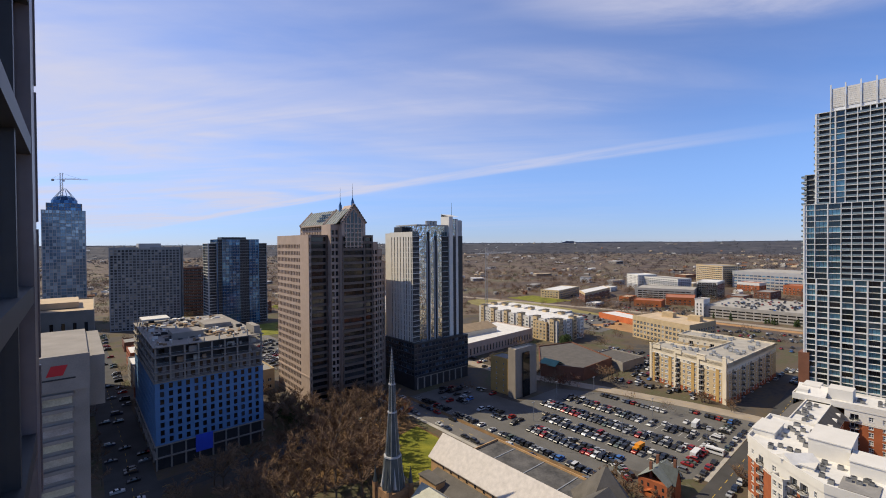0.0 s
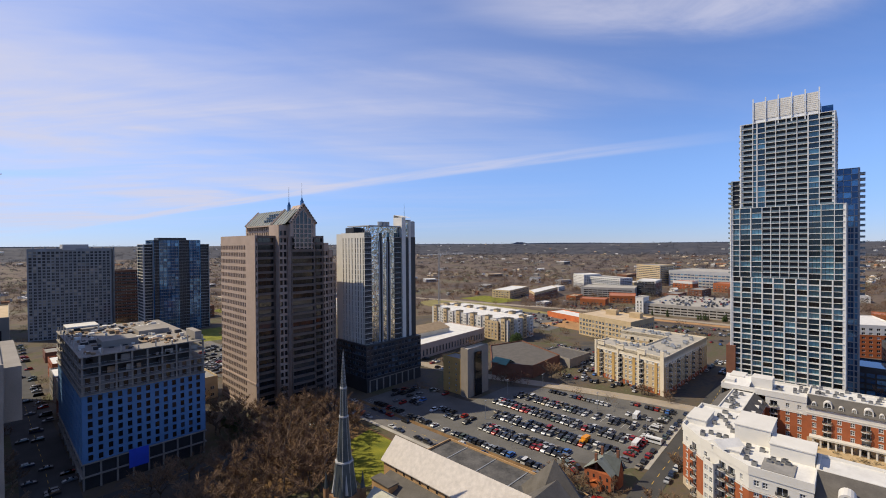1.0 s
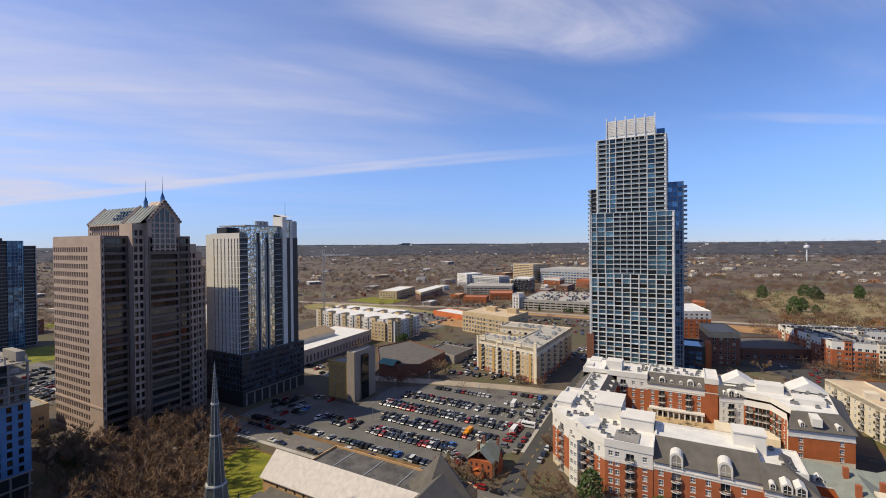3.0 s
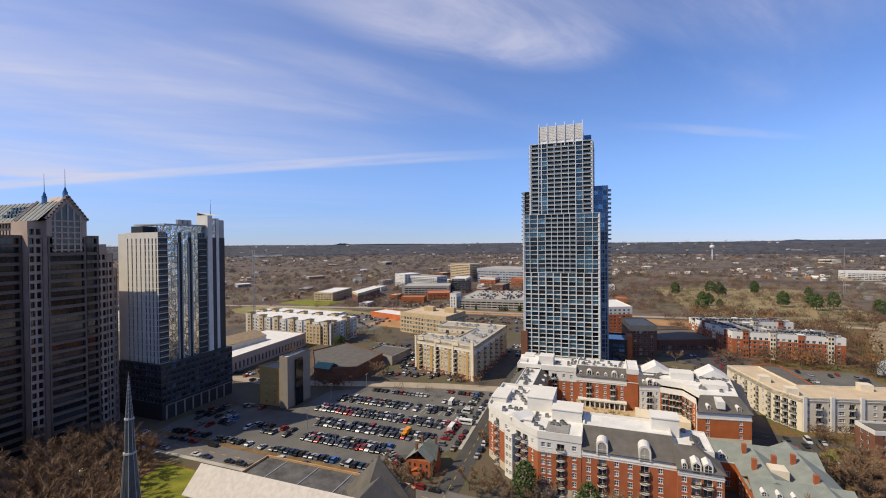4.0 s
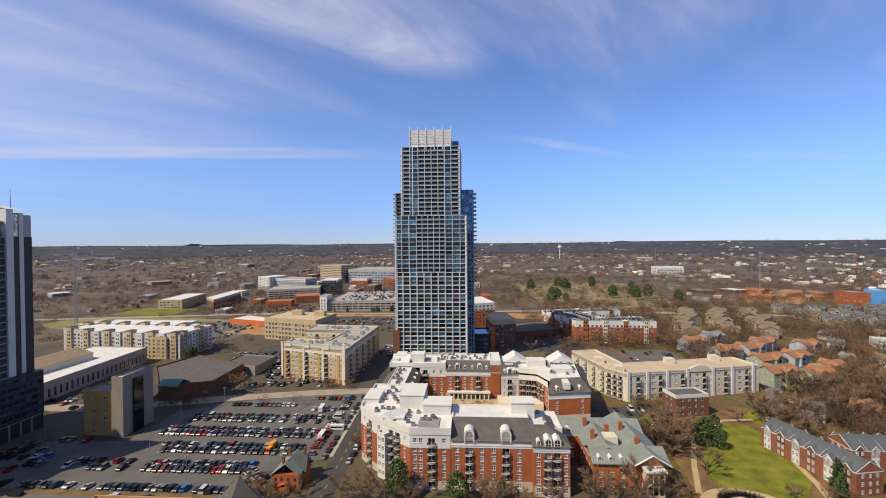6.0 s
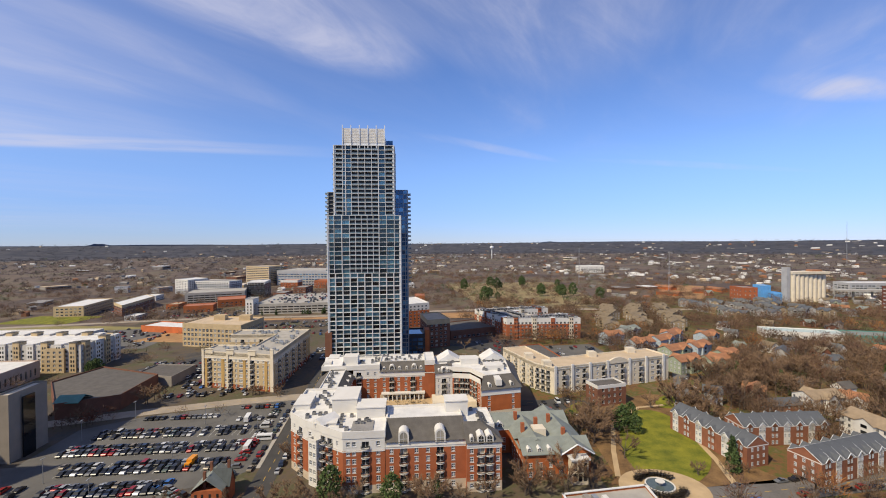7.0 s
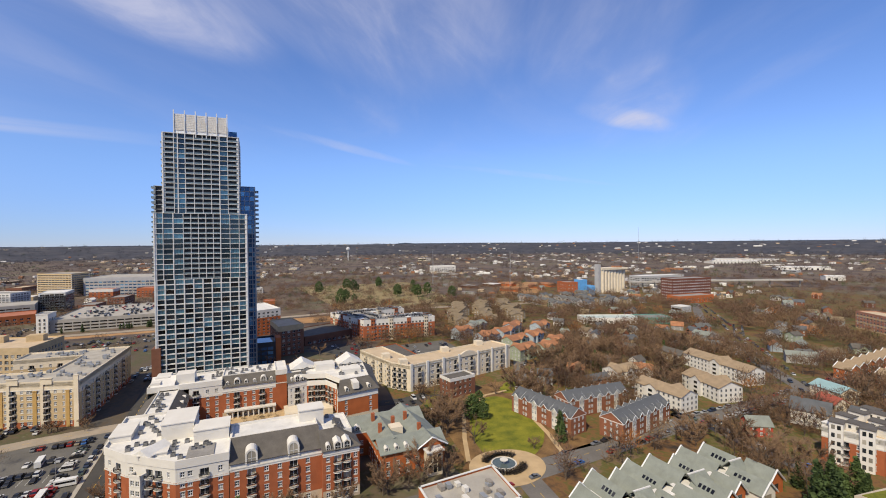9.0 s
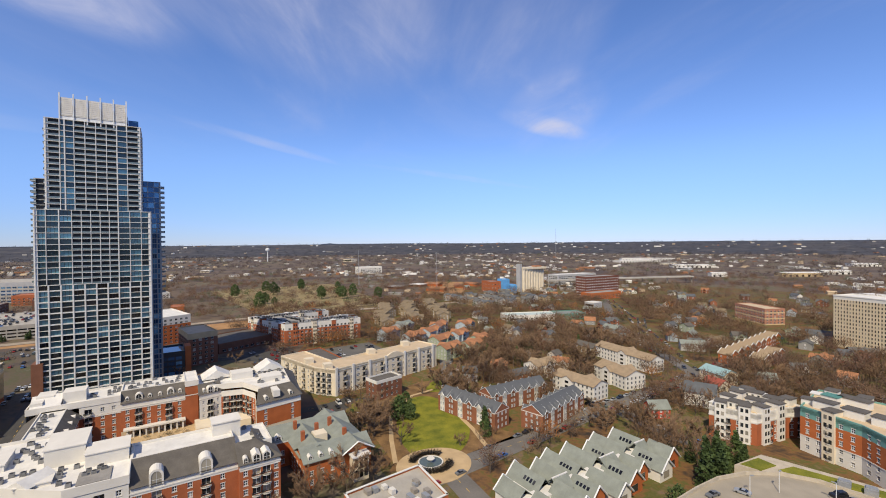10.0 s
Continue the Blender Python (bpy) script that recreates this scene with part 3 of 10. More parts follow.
patch("parking_lot", [(202, -66), (240, -72), (246, -92), (228, -98), (206, -84)], ASPHALT, 0.13, "small asphalt car park beside a brick building", "parking lot")
patch("parking_lot", [(306, 120), (380, 108), (388, 150), (322, 205), (300, 160)], ASPHALT, 0.10, "asphalt car park behind the tan apartments", "parking lot")
patch("parking_lot", [(292, -100), (368, -96), (372, -160), (300, -160)], LOT, 0.10, "asphalt car park behind the cream apartments", "parking lot")
patch("parking_lot", [(345, -70), (395, -40), (400, -95), (350, -95)], ASPHALT, 0.12, "shaded asphalt yard below the tower", "parking lot")
patch("parking_lot", [(400, 230), (500, 235), (490, 330), (405, 320)], LOT, 0.10, "asphalt car park by the building site", "parking lot")
patch("bare_ground", [(420, 200), (485, 190), (492, 236), (430, 260)], DIRT, 0.14, "orange bare earth of a building site", "ground")
patch("bare_ground", [(538, 30), (548, 30), (545, 200), (532, 200)], DIRT, 0.09, "orange bare earth along the tracks", "ground")
patch("bare_ground", [(520, -110), (562, -100), (560, -40), (520, -30)], DIRT, 0.16, "orange bare earth beside the graveyard", "ground")
patch("bare_ground", blob(480, 380, 40, 130, 0), mat("dry_grass", (0.26, 0.22, 0.08), 0.95, vary=0.3, size=12), 0.06, "dry yellow-green field by the railway", "field")
patch("bare_ground", [(665, -396), (645, -460), (740, -545), (830, -593), (877, -543)], DIRT, 0.10, "orange bare earth of a far building site", "ground")
patch("field", [(535, 395), (590, 385), (600, 470), (545, 480)], GRASS, 0.15, "green playing field", "field")
patch("field", [(575, -290), (980, -330), (960, -80), (580, -110)], GRAVEGRASS, 0.07, "dry brown grass of a wide graveyard", "field")
for lawn in ((40, 700, 60), (100, 620, 50)):
    patch("field", blob(lawn[0] + 150, lawn[1], 30, lawn[2], 20), GRASS, 0.12, "green lawn between city blocks", "field")

# distant hills on the skyline, blue haze put into their colour
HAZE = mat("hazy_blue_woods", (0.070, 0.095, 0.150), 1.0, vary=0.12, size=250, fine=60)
for az, w, hgt in ((33.5, 1.2, 20), (28, 9, 9), (-18.5, 1.6, 13), (-26, 14, 8), (52, 20, 6), (-60, 30, 5), (10, 12, 6), (95, 25, 7)):
    S = Shape()
    pts = []
    for k in range(41):
        s = k / 20 - 1
        a = radians(az + w * s)
        zz = 85 + hgt * (1 - s * s) ** 1.5 * (1 + 0.25 * noise.noise((s * 3 + az, 0, 0))) + 3
        pts.append((4890 * math.cos(a), 4890 * math.sin(a), zz))
    for a, b in zip(pts, pts[1:]):
        S.face([(a[0], a[1], 40), (b[0], b[1], 40), b, a])
        S.face([a, b, (b[0] * 1.01, b[1] * 1.01, 40), (a[0] * 1.01, a[1] * 1.01, 40)])
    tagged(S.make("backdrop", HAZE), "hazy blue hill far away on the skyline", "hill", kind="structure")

# ---- the tall buildings ----


def slab_tower(e, wins, x0, y0, x1, y1, z0, z1, fl, bays, glass, slab_mat, post_mat, over=0.0, post=0.6, sides="wsne", rail=None, railbays=(), recess=0.5, cols=2, spand=0.35, allposts=False, slabs=None, bars=None):
    """A block of storeys on a plan rectangle (in the thing's own frame): glass behind posts and floor edges; on the sides named."""
    floors = max(1, round((z1 - z0) / fl))
    fl = (z1 - z0) / floors
    core = Shape()
    core.box(x0 + recess + 0.3, y0 + recess + 0.3, z0, x1 - recess - 0.3, y1 - recess - 0.3, z1 - 0.1)
    core.make("core", DARKMETAL, e)
    for k in range(floors + 1):
        z = z0 + k * fl
        S = Shape()
        t = spand * (1.7 if k % slabs == 0 else 0.55) if slabs else spand
        S.box(x0 - over, y0 - over, z - t / 2, x1 + over, y1 + over, z + t / 2)
        S.make("floor_edge", slab_mat, e)
    faces = {"w": ((x0, y1), (x0, y0)), "s": ((x0, y0), (x1, y0)), "e": ((x1, y0), (x1, y1)), "n": ((x1, y1), (x0, y1))}
    for s, (a, b) in faces.items():
        if s not in sides:
            continue
        d = Vector((b[0] - a[0], b[1] - a[1]))
        place = pose(a[0], a[1], 0, 0, 0, math.degrees(math.atan2(d.y, d.x)))
        row = bays[s] if isinstance(bays, dict) else bays
        total = sum(r[0] for r in row)
        u = 0.0
        front = s in "ws"
        for i, (share, kind) in enumerate(row):
            w = d.length * share / total
            pm = post_mat
            if allposts or kind in "gG" or (i and row[i - 1][1] in "gG"):
                P = Shape()
                pw = post * (1.6 if kind == "G" else 1.0)
                P.box(u - pw / 2, -over - 0.12, z0, u + pw / 2, recess + 0.2, z1)
                P.make("post", pm, e, place=place)
            g = glass
            for k in range(floors):
                deep = recess + (0.35 if kind == "b" else 0.0)
                wins.add(place @ pose(u + 0.15, deep, z0 + k * fl + spand / 2), w - 0.3, fl - spand, cols if w > 2.6 else 1, 1, bars or GREYMETAL, DARKGLASS if kind == "b" and (k * 7 + i * 5) % 4 < 2 or slabs and (k * 11 + i * 7) % 5 < 1 else g, 0.14, front)
            if kind == "b" and rail is not None and (i == 0 or row[i - 1][1] != "b"):
                run = sum(d.length * r[0] / total for r in row[i:next((j for j in range(i, len(row)) if row[j][1] != "b"), len(row))])
                for k in range(floors):
                    SOLID.add(e, place @ pose(u + 0.2, -over + 0.04, z0 + k * fl + spand / 2), run - 0.4, rail)
            u += w
        P = Shape()
        P.box(d.length - post / 2, -over - 0.12, z0, d.length + post / 2, recess + 0.2, z1)
        P.make("post", post_mat, e, place=place)


class Rails:
    """Balcony railings: top rail, foot rail and uprights."""

    def __init__(self):
        self.made = {}

    def add(self, parent, place, w, material, h=1.05):
        key = (round(w, 2), material.name, h)
        if key not in self.made:
            S = Shape()
            S.box(0, 0, h - 0.09, w, 0.07, h)
            S.box(0, 0, 0.08, w, 0.06, 0.15)
            n = max(2, int(w / 0.45))
            for k in range(n + 1):
                x = w * k / n
                S.face([(x - 0.035, 0.01, 0.1), (x + 0.035, 0.01, 0.1), (x + 0.035, 0.01, h), (x - 0.035, 0.01, h)])
            self.made[key] = S.mesh("railing", [material])
        put("railing", self.made[key], parent, place)


class SolidRails(Rails):
    """Balcony fronts of frosted glass with a top rail."""

    def add(self, parent, place, w, material, h=1.0):
        key = (round(w, 2), material.name, h)
        if key not in self.made:
            S = Shape()
            S.box(0, 0, 0.05, w, 0.04, h - 0.06)
            S.box(0, -0.02, h - 0.06, w, 0.06, h)
            self.made[key] = S.mesh("railing", [material])
        put("railing", self.made[key], parent, place)


RAILS, SOLID = Rails(), SolidRails()
FROST = mat("frosted_glass_railing", (0.15, 0.20, 0.22), 0.25, vary=0.15, size=3, spec=0.6)

# the slim glass and concrete apartment tower with white crown
e = thing("apartment_tower", "tall slim glass apartment tower with white concrete grid and crown", "tower", 330, 30)
taken(rect(326, 0, 366, 62), 4)
wins = Windows(e, 110)
VG, VS = TEALGLASS, GREYCAST
TOWERGREY = mat("light_tower_concrete", (0.70, 0.70, 0.69), 0.75, vary=0.14, size=6)
low = [(5, "B"), (6, "g"), (6, "G"), (4.6, "b"), (4.6, "b"), (4.6, "b"), (4.6, "b"), (4.6, "b"), (6, "G"), (6, "g"), (5, "B")]
slab_tower(e, wins, 0, -25.5, 34, 28.5, 0, 68, 3.25, {"w": [(5, "G")] * 10, "s": [(4, "g")] * 8, "e": [(4, "g")] * 8, "n": [(4, "g")] * 8}, VG, TOWERGREY, TOWERGREY, over=0.4, post=0.42, slabs=2, spand=0.34, cols=3, allposts=True, recess=1.0, bars=DARKMETAL)
slab_tower(e, wins, 0, -25.5, 34, 28.5, 68, 111.2, 3.25, {"w": low, "s": [(4, "g")] * 8, "e": [(4, "g")] * 8, "n": [(4, "g")] * 8}, VG, TOWERGREY, TOWERGREY, over=0.5, post=0.32, rail=FROST, spand=0.30, cols=3, allposts=True, recess=0.9, bars=DARKMETAL)
up_row = [(6, "b"), (2.2, "g"), (4.2, "G"), (5, "b"), (5, "b"), (5, "b"), (5, "b"), (5, "G"), (6.5, "b")]
slab_tower(e, wins, 0.6, -20.8, 31, 23.2, 111.2, 163.5, 3.25, {"w": up_row, "s": [(4, "g")] * 7, "e": [(4, "g")] * 7, "n": [(4, "g")] * 7}, VG, TOWERGREY, TOWERGREY, over=0.6, post=0.36, rail=FROST, spand=0.30, cols=3, allposts=True, recess=0.9, bars=DARKMETAL)
slab_tower(e, wins, 8, 23.4, 30, 29.7, 111.2, 129.5, 3.25, [(4, "b")] * 2, VG, VS, WHITEMETAL, over=0.2, post=0.4)
slab_tower(e, wins, 10, -31.0, 32, -20.9, 111.2, 131.5, 3.25, [(4, "g")] * 3, BLUEGLASS, GREYCAST, GREYMETAL, over=0.15, post=0.3, spand=0.28)
slab_tower(e, wins, 9, -31.0, 34, -25.7, 0, 111.1, 3.25, [(3, "g"), (2, "g")], BLUEGLASS, GREYCAST, GREYMETAL, over=0.15, post=0.3, spand=0.28)
wins.finish()
# balcony trays that stand out at both corners
for j in range(34):
    for yy, xx, first, last in ((-31.0, 11, 4, 33), (28.9, 7, 0, 20), (23.4, 0.8, 21, 33), (-20.8, 0.8, 21, 33)):
        if not first <= j <= last or (yy == 28.9 and j > 19):
            continue
        z = 66 + (j if yy != -31.0 else j - 6) * 3.25
        if yy in (23.4, -20.8):
            z = 111.4 + (j - 21) * 3.74
        if z > 161 or yy == -31.0 and z > 130:
            continue
        a, b = (yy - 2.4, yy) if yy < 0 else (yy, yy + 2.4)
        if yy in (23.4, -20.8):
            a, b = (yy - 1.1, yy) if yy < 0 else (yy, yy + 1.1)
        S = Shape()
        S.box(xx, a, z, xx + 6, b, z + 0.26)
        t = S.make("balcony", TOWERGREY, e)
        R = Shape()
        R.box(xx, a if yy < 0 else b - 0.06, z + 0.26, xx + 6, a + 0.06 if yy < 0 else b, z + 1.25)
        R.box(xx, a, z + 0.26, xx + 0.06, b, z + 1.25)
        R.make("railing", FROST, t)
S = Shape()
S.box(0.9, -13.6, 163.4, 1.3, 16.6, 165.4)
S.make("crown_base", WHITEMETAL, e)
for k in range(6):
    y = -14.2 + k * 6.24
    P = Shape()
    P.box(0.2, y - 0.3, 160, 0.9, y + 0.3, 178.6)
    P.make("fin", WHITEMETAL, e)
    if k < 5:
        P = Shape()
        P.box(0.7, y + 0.45, 165.6, 1.0, y + 5.8, 176.2)
        for j in range(9):
            P.box(0.62, y + 0.45, 166.2 + j * 1.12, 0.72, y + 5.8, 166.35 + j * 1.12)
        P.make("crown_panel", PALECAST, e)
S = Shape()
S.box(1.2, -14.2, 163.5, 22, 17, 172)
S.make("plant_room", PALECAST, e)
S = Shape()
S.box(6, -20, 163.6, 26, -15, 168.5)
S.make("plant_room", BLUEGLASS, e)
S = Shape()
S.box(-1.4, 26, 0, 10, 31, 24)
S.make("podium", BRICKD, e)

# the tan office tower with the steep gabled crown
e = thing("office_tower", "brownish precast office tower with stepped corners and steep green gabled roof", "tower", 99, 231.5)
taken(rect(97, 226, 152, 282), 4)
wins = Windows(e, 150)
S = Shape()


def grid_face(e, wins, x0, y0, W, turn, z0, z1, fl, bay, win, glass, wall_mat, keep_label="", depth=0.45, sill=0.8, cols=1, top=1.0, trim=None):
    place = pose(x0, y0, z0, 0, 0, turn)
    n, rowsn = max(1, int(W // bay)), max(1, int((z1 - z0 - top) // fl))
    first = (W - n * bay) / 2
    holes = []
    for i in range(n):
        for j in range(rowsn):
            u, v = round(first + i * bay + (bay - win[0]) / 2, 3), round(j * fl + sill, 3)
            holes.append((u, v, round(u + win[0], 3), round(v + win[1], 3)))
            wins.add(place @ pose(u, depth, v), win[0], win[1], cols, 1, trim or DARKMETAL, glass, 0.07)
    S = Shape()
    sheet(S, W, z1 - z0, holes, depth, lambda z: 0)
    S.make("wall", wall_mat, e, place=place)


def cap(e, x0, y0, x1, y1, z, name="roof", material=None):
    S = Shape()
    S.face([(x0, y0, z), (x1, y0, z), (x1, y1, z), (x0, y1, z)])
    S.make(name, material or GREYROOF, e)


BRONZE = mat("dark_bronze_spandrel", (0.150, 0.110, 0.088), 0.5, vary=0.2, size=5)
# west face, with regular square windows
DEPTH = 48.0
grid_face(e, wins, 0, DEPTH, DEPTH, -90, 0, 95.5, 3.95, 2.4, (1.5, 2.35), DARKGLASS, PRECAST, sill=0.9, depth=0.5)
# the south side steps out and in
steps = [(0.0, 1.6, 0.0, 95.5), (1.6, 13.2, 4.0, 95.5), (13.2, 18.4, 0.0, 101.5), (18.4, 33.6, -3.5, 101.5), (33.6, 40.6, -0.8, 95.5), (40.6, 45.4, 1.6, 91.4), (45.4, 49.6, 3.6, 87.0), (49.6, 52.6, 5.6, 79.0)]
for x0, x1, y, z in steps:
    wide = x1 - x0 > 6
    span = x1 - x0
    if wide:
        grid_face(e, wins, x0, y, span, 0, 0, z, 3.95, span - 0.8, (span - 1.9, 2.55), DARKGLASS, BRONZE, depth=1.1, sill=0.85, cols=max(3, int(span / 2.2)), top=0.6)
    else:
        grid_face(e, wins, x0, y, span, 0, 0, z, 3.95, 1.2 if span < 2 else (span - 0.4) / 2, (0.6, 2.2) if span < 2 else ((span - 0.4) / 2 - 0.7, 2.6), DARKGLASS, PRECAST, depth=0.8, sill=0.8, top=0.6)
    S = Shape()
    S.box(x0 + 0.002, y, 0, x0 + 0.2, 12, z - 0.05)
    S.box(x1 - 0.2, y, 0, x1 - 0.002, 12, z - 0.05)
    S.make("return_wall", PRECAST, e)
    cap(e, x0, y, x1, DEPTH - 2, z - 0.6)
S = Shape()
S.box(0.1, DEPTH + 0.05, 0, 52.6, DEPTH + 0.4, 95.4)
S.box(52.6, 5.5, 0, 52.9, DEPTH, 79)
S.make("wall", PRECAST, e)
cap(e, 0.1, 4, 40, DEPTH, 94.5)
# attic storey and the steep gabled crown
cx0, cx1, cr, cy0, cy1 = 15.0, 31.8, 23.2, -3.5, DEPTH
grid_face(e, wins, cx0, cy1, cy1 - 0.2, -90, 95, 101.8, 3.1, 2.4, (1.3, 2.0), DARKGLASS, PRECAST, sill=0.7, depth=0.4, top=0.4)
S = Shape()
S.box(cx0, 0.2, 94, 40, cy1, 95.2)
S.box(cx1, 0.2, 95, cx1 + 0.3, cy1, 101.7)
S.box(cx0, cy1 - 0.3, 95, cx1, cy1, 101.7)
S.make("attic", PRECAST, e)
S = Shape()
ez, rz = 101.8, 110.6
S.face([(cx0, cy1, ez), (cx0, cy0, ez), (cr, cy0, rz), (cr, cy1, rz)])
S.face([(cx1, cy0, ez), (cx1, cy1, ez), (cr, cy1, rz), (cr, cy0, rz)])
S.face([(cx1, cy1, ez), (cx0, cy1, ez), (cr, cy1, rz)])
S.make("crown_roof", GREENROOF, e)
for k in range(15):
    y = cy0 + (cy1 - cy0) * (k + 0.5) / 15
    P = Shape()
    P.tube((cx0 - 0.1, y, ez + 0.1), (cr - 0.2, y, rz + 0.1), 0.26, 0.26, 4)
    P.make("roof_rib", PALECAST, e)
for y in (cy1 - 0.2, 12.0):
    P = Shape()
    P.tube((cx0 - 0.3, y, ez), (cr, y, rz + 0.5), 0.75, 0.6, 4)
    P.make("gable_edge", PRECAST, e)
for j in range(3):
    for k in range(5):
        P = Shape()
        f = 0.25 + 0.2 * j
        x, z, y = cx0 + (cr - cx0) * f, ez + (rz - ez) * f, 13 + 2.6 * k
        P.box(x - 0.75, y, z - 0.2, x + 0.3, y + 1.7, z + 0.9)
        P.make("roof_light", DARKGLASS, e)
# gable end with pale edges and dark openings
gx0, gx1, gm, gz = 18.2, 33.8, 26.0, 113.0
S = Shape()
S.box(gx0, -3.6, 95, gx1, 8, 101.9)
S.face([(gx0, -3.62, 101.8), (gx1, -3.62, 101.8), (gx1, -3.62, 103.0), (gm, -3.62, gz), (gx0, -3.62, 103.0)])
S.face([(gx0, -3.6, 103.0), (gm, -3.6, gz), (gm, 8, gz), (gx0, 8, 103.0)][::-1])
S.face([(gx1, -3.6, 103.0), (gm, -3.6, gz), (gm, 8, gz), (gx1, 8, 103.0)])
S.make("gable", PRECAST, e)
S = Shape()
S.face([(gx0 + 2, -3.7, 88), (gx1 - 2, -3.7, 88), (gx1 - 2, -3.7, 103.2), (gm, -3.7, gz - 3.0), (gx0 + 2, -3.7, 103.2)])
S.make("gable_glass", DARKGLASS, e)
for k in range(5):
    P = Shape()
    P.box(gx0 + 2.6 + k * 2.5, -3.9, 88, gx0 + 3.3 + k * 2.5, -3.65, 103 + (2.2, 4.5, 6.4, 4.5, 2.2)[k])
    P.make("gable_post", PRECAST, e)
for k in range(6):
    P = Shape()
    P.box(gx0 + 1.9, -3.86, 88.6 + k * 2.6, gx1 - 1.9, -3.65, 89.2 + k * 2.6)
    P.make("gable_rail", PRECAST, e)
for sx in (-1, 1):
    P = Shape()
    a, b = Vector((gm + sx * 8.2, -3.9, 102.4)), Vector((gm, -3.9, gz + 0.4))
    P.tube(a, b, 0.7, 0.7, 4)
    P.make("gable_edge", PRECAST, e)
    for k in range(8):
        q = a.lerp(b, (k + 0.5) / 8)
        P = Shape()
        P.box(q.x - 0.4, q.y - 0.85, q.z - 0.35, q.x + 0.4, q.y - 0.6, q.z + 0.35)
        P.make("gable_opening", DARKMETAL, e)
for x, y, z in ((22.5, 6, 110.6), (26.0, -2.5, 112.6)):
    P = Shape()
    P.box(x - 0.7, y - 0.7, z - 3, x + 0.7, y + 0.7, z + 2.6)
    P.tube((x, y, z + 2.6), (x, y, z + 4.6), 0.8, 0.25, 8)
    P.make("finial", BLUEGLASS, e)
    P = Shape()
    P.tube((x, y, z + 4.6), (x, y, z + 13), 0.14, 0.05, 5)
    P.make("mast", DARKMETAL, e)
P = Shape()
P.box(-0.35, -0.35, 0, 0, 48, 2.0)
P.box(-0.3, -0.3, 15.6, 0.0, 48, 16.5)
P.make("base_course", PRECAST, e)
wins.finish()

# the white and mirror-glass apartment tower
e = thing("apartment_tower", "white-edged apartment tower with mirror-glass front and dark podium", "tower", 160, 218)
taken(rect(156, 212, 206, 250), 4)
wins = Windows(e, 130)
grid_face(e, wins, 0, 25, 14, -90, 28.5, 97.5, 3.3, 3.3, (0.9, 3.0), DARKGLASS, PALECAST, sill=0.15, depth=0.4, top=0.4)
grid_face(e, wins, 0, 11, 11, -90, 28.5, 97.5, 3.3, 2.7, (1.0, 2.9), DARKGLASS, PALECAST, sill=0.2, depth=0.4, top=1.4)
S = Shape()
S.box(0.42, 0.42, 28, 42.6, 30, 95)
S.make("core", DARKMETAL, e)
S = Shape()
S.box(0, 25, 28, 43, 30.5, 97)
S.make("wall", PALECAST, e)
for k in range(21):
    z = 28.5 + k * 3.3
    P = Shape()
    P.box(0.1, -0.4, z, 5.2, 0.5, z + 0.3)
    P.make("balcony", PALECAST, e)
    RAILS.add(e, pose(0.3, -0.35, z + 0.3), 4.8, GREYMETAL)
    wins.add(pose(0.4, 0.9, z + 0.35), 4.6, 2.8, 3, 1, GREYMETAL, GLASS, 0.12)
    for i in range(9):
        wins.add(pose(5.4 + i * 2.05, 0.2 + (0.5 if i in (3, 6) else 0), z + 0.04), 1.96, 3.2, 1, 1, GREYMETAL, TEALGLASS if i in (3, 6) else MIRRORGLASS, 0.06)
    P = Shape()
    P.box(24.0, -1.2 + 0.3 * math.sin(k * 2.1), z, 29.4, 1.4, z + 0.28)
    P.make("balcony", GREYCAST, e)
    RAILS.add(e, pose(24.2, -1.1 + 0.3 * math.sin(k * 2.1), z + 0.28), 5.1, TEALGLASS)
    wins.add(pose(24.2, 1.5, z + 0.3), 5.1, 2.9, 3, 1, GREYMETAL, TEALGLASS, 0.12)
for x in (11.4, 13.7, 17.6, 19.8):
    P = Shape()
    P.box(x - 0.25, -0.35, 28.5, x + 0.25, 0.3, 92)
    P.make("rib", GREYCAST, e)
for x0, x1, y, zt in ((29.8, 33.0, -0.6, 108), (36.4, 38.4, 0.2, 106.5)):
    P = Shape()
    P.box(x0, y, 12, x1, 8, zt)
    P.make("pier", PALECAST, e)
for k in range(24):
    z = 22 + k * 3.5
    wins.add(pose(33.0, 0.6, z), 3.4, 3.3, 2, 1, GREYMETAL, MIRRORGLASS, 0.08)
    wins.add(pose(38.4, 1.2, z), 3.8, 3.3, 2, 1, GREYMETAL, MIRRORGLASS, 0.08)
S = Shape()
S.box(33.0, 0.7, 20, 42.5, 9, 105.5)
S.make("core", GREYCAST, e)
S = Shape()
S.face([(29.8, -0.6, 108), (38.4, -0.6, 108), (38.4, 8, 109.8), (29.8, 8, 109.8)])
S.box(29.9, 7.7, 96, 38.4, 8, 109.7)
S.make("roof", PALECAST, e)
S = Shape()
S.box(6, 2, 95, 29, 22, 101.5)
S.make("penthouse", MIRRORGLASS, e)
S = Shape()
S.box(4, 0.6, 101.5, 29.6, 24, 102.2)
S.make("roof", GREYCAST, e)
S = Shape()
S.box(2, 14, 97.5, 7, 23, 101.0)
S.make("water_tank", DARKMETAL, e)
for x in (20, 23, 26):
    S = Shape()
    S.tube((x, 10, 102.2), (x, 10, 105.2), 1.6, 1.6, 10)
    S.make("cooling_fan", GREYMETAL, e)
S = Shape()
S.tube((36, 4, 109), (36, 4, 118), 0.15, 0.05, 5)
S.make("mast", DARKMETAL, e)
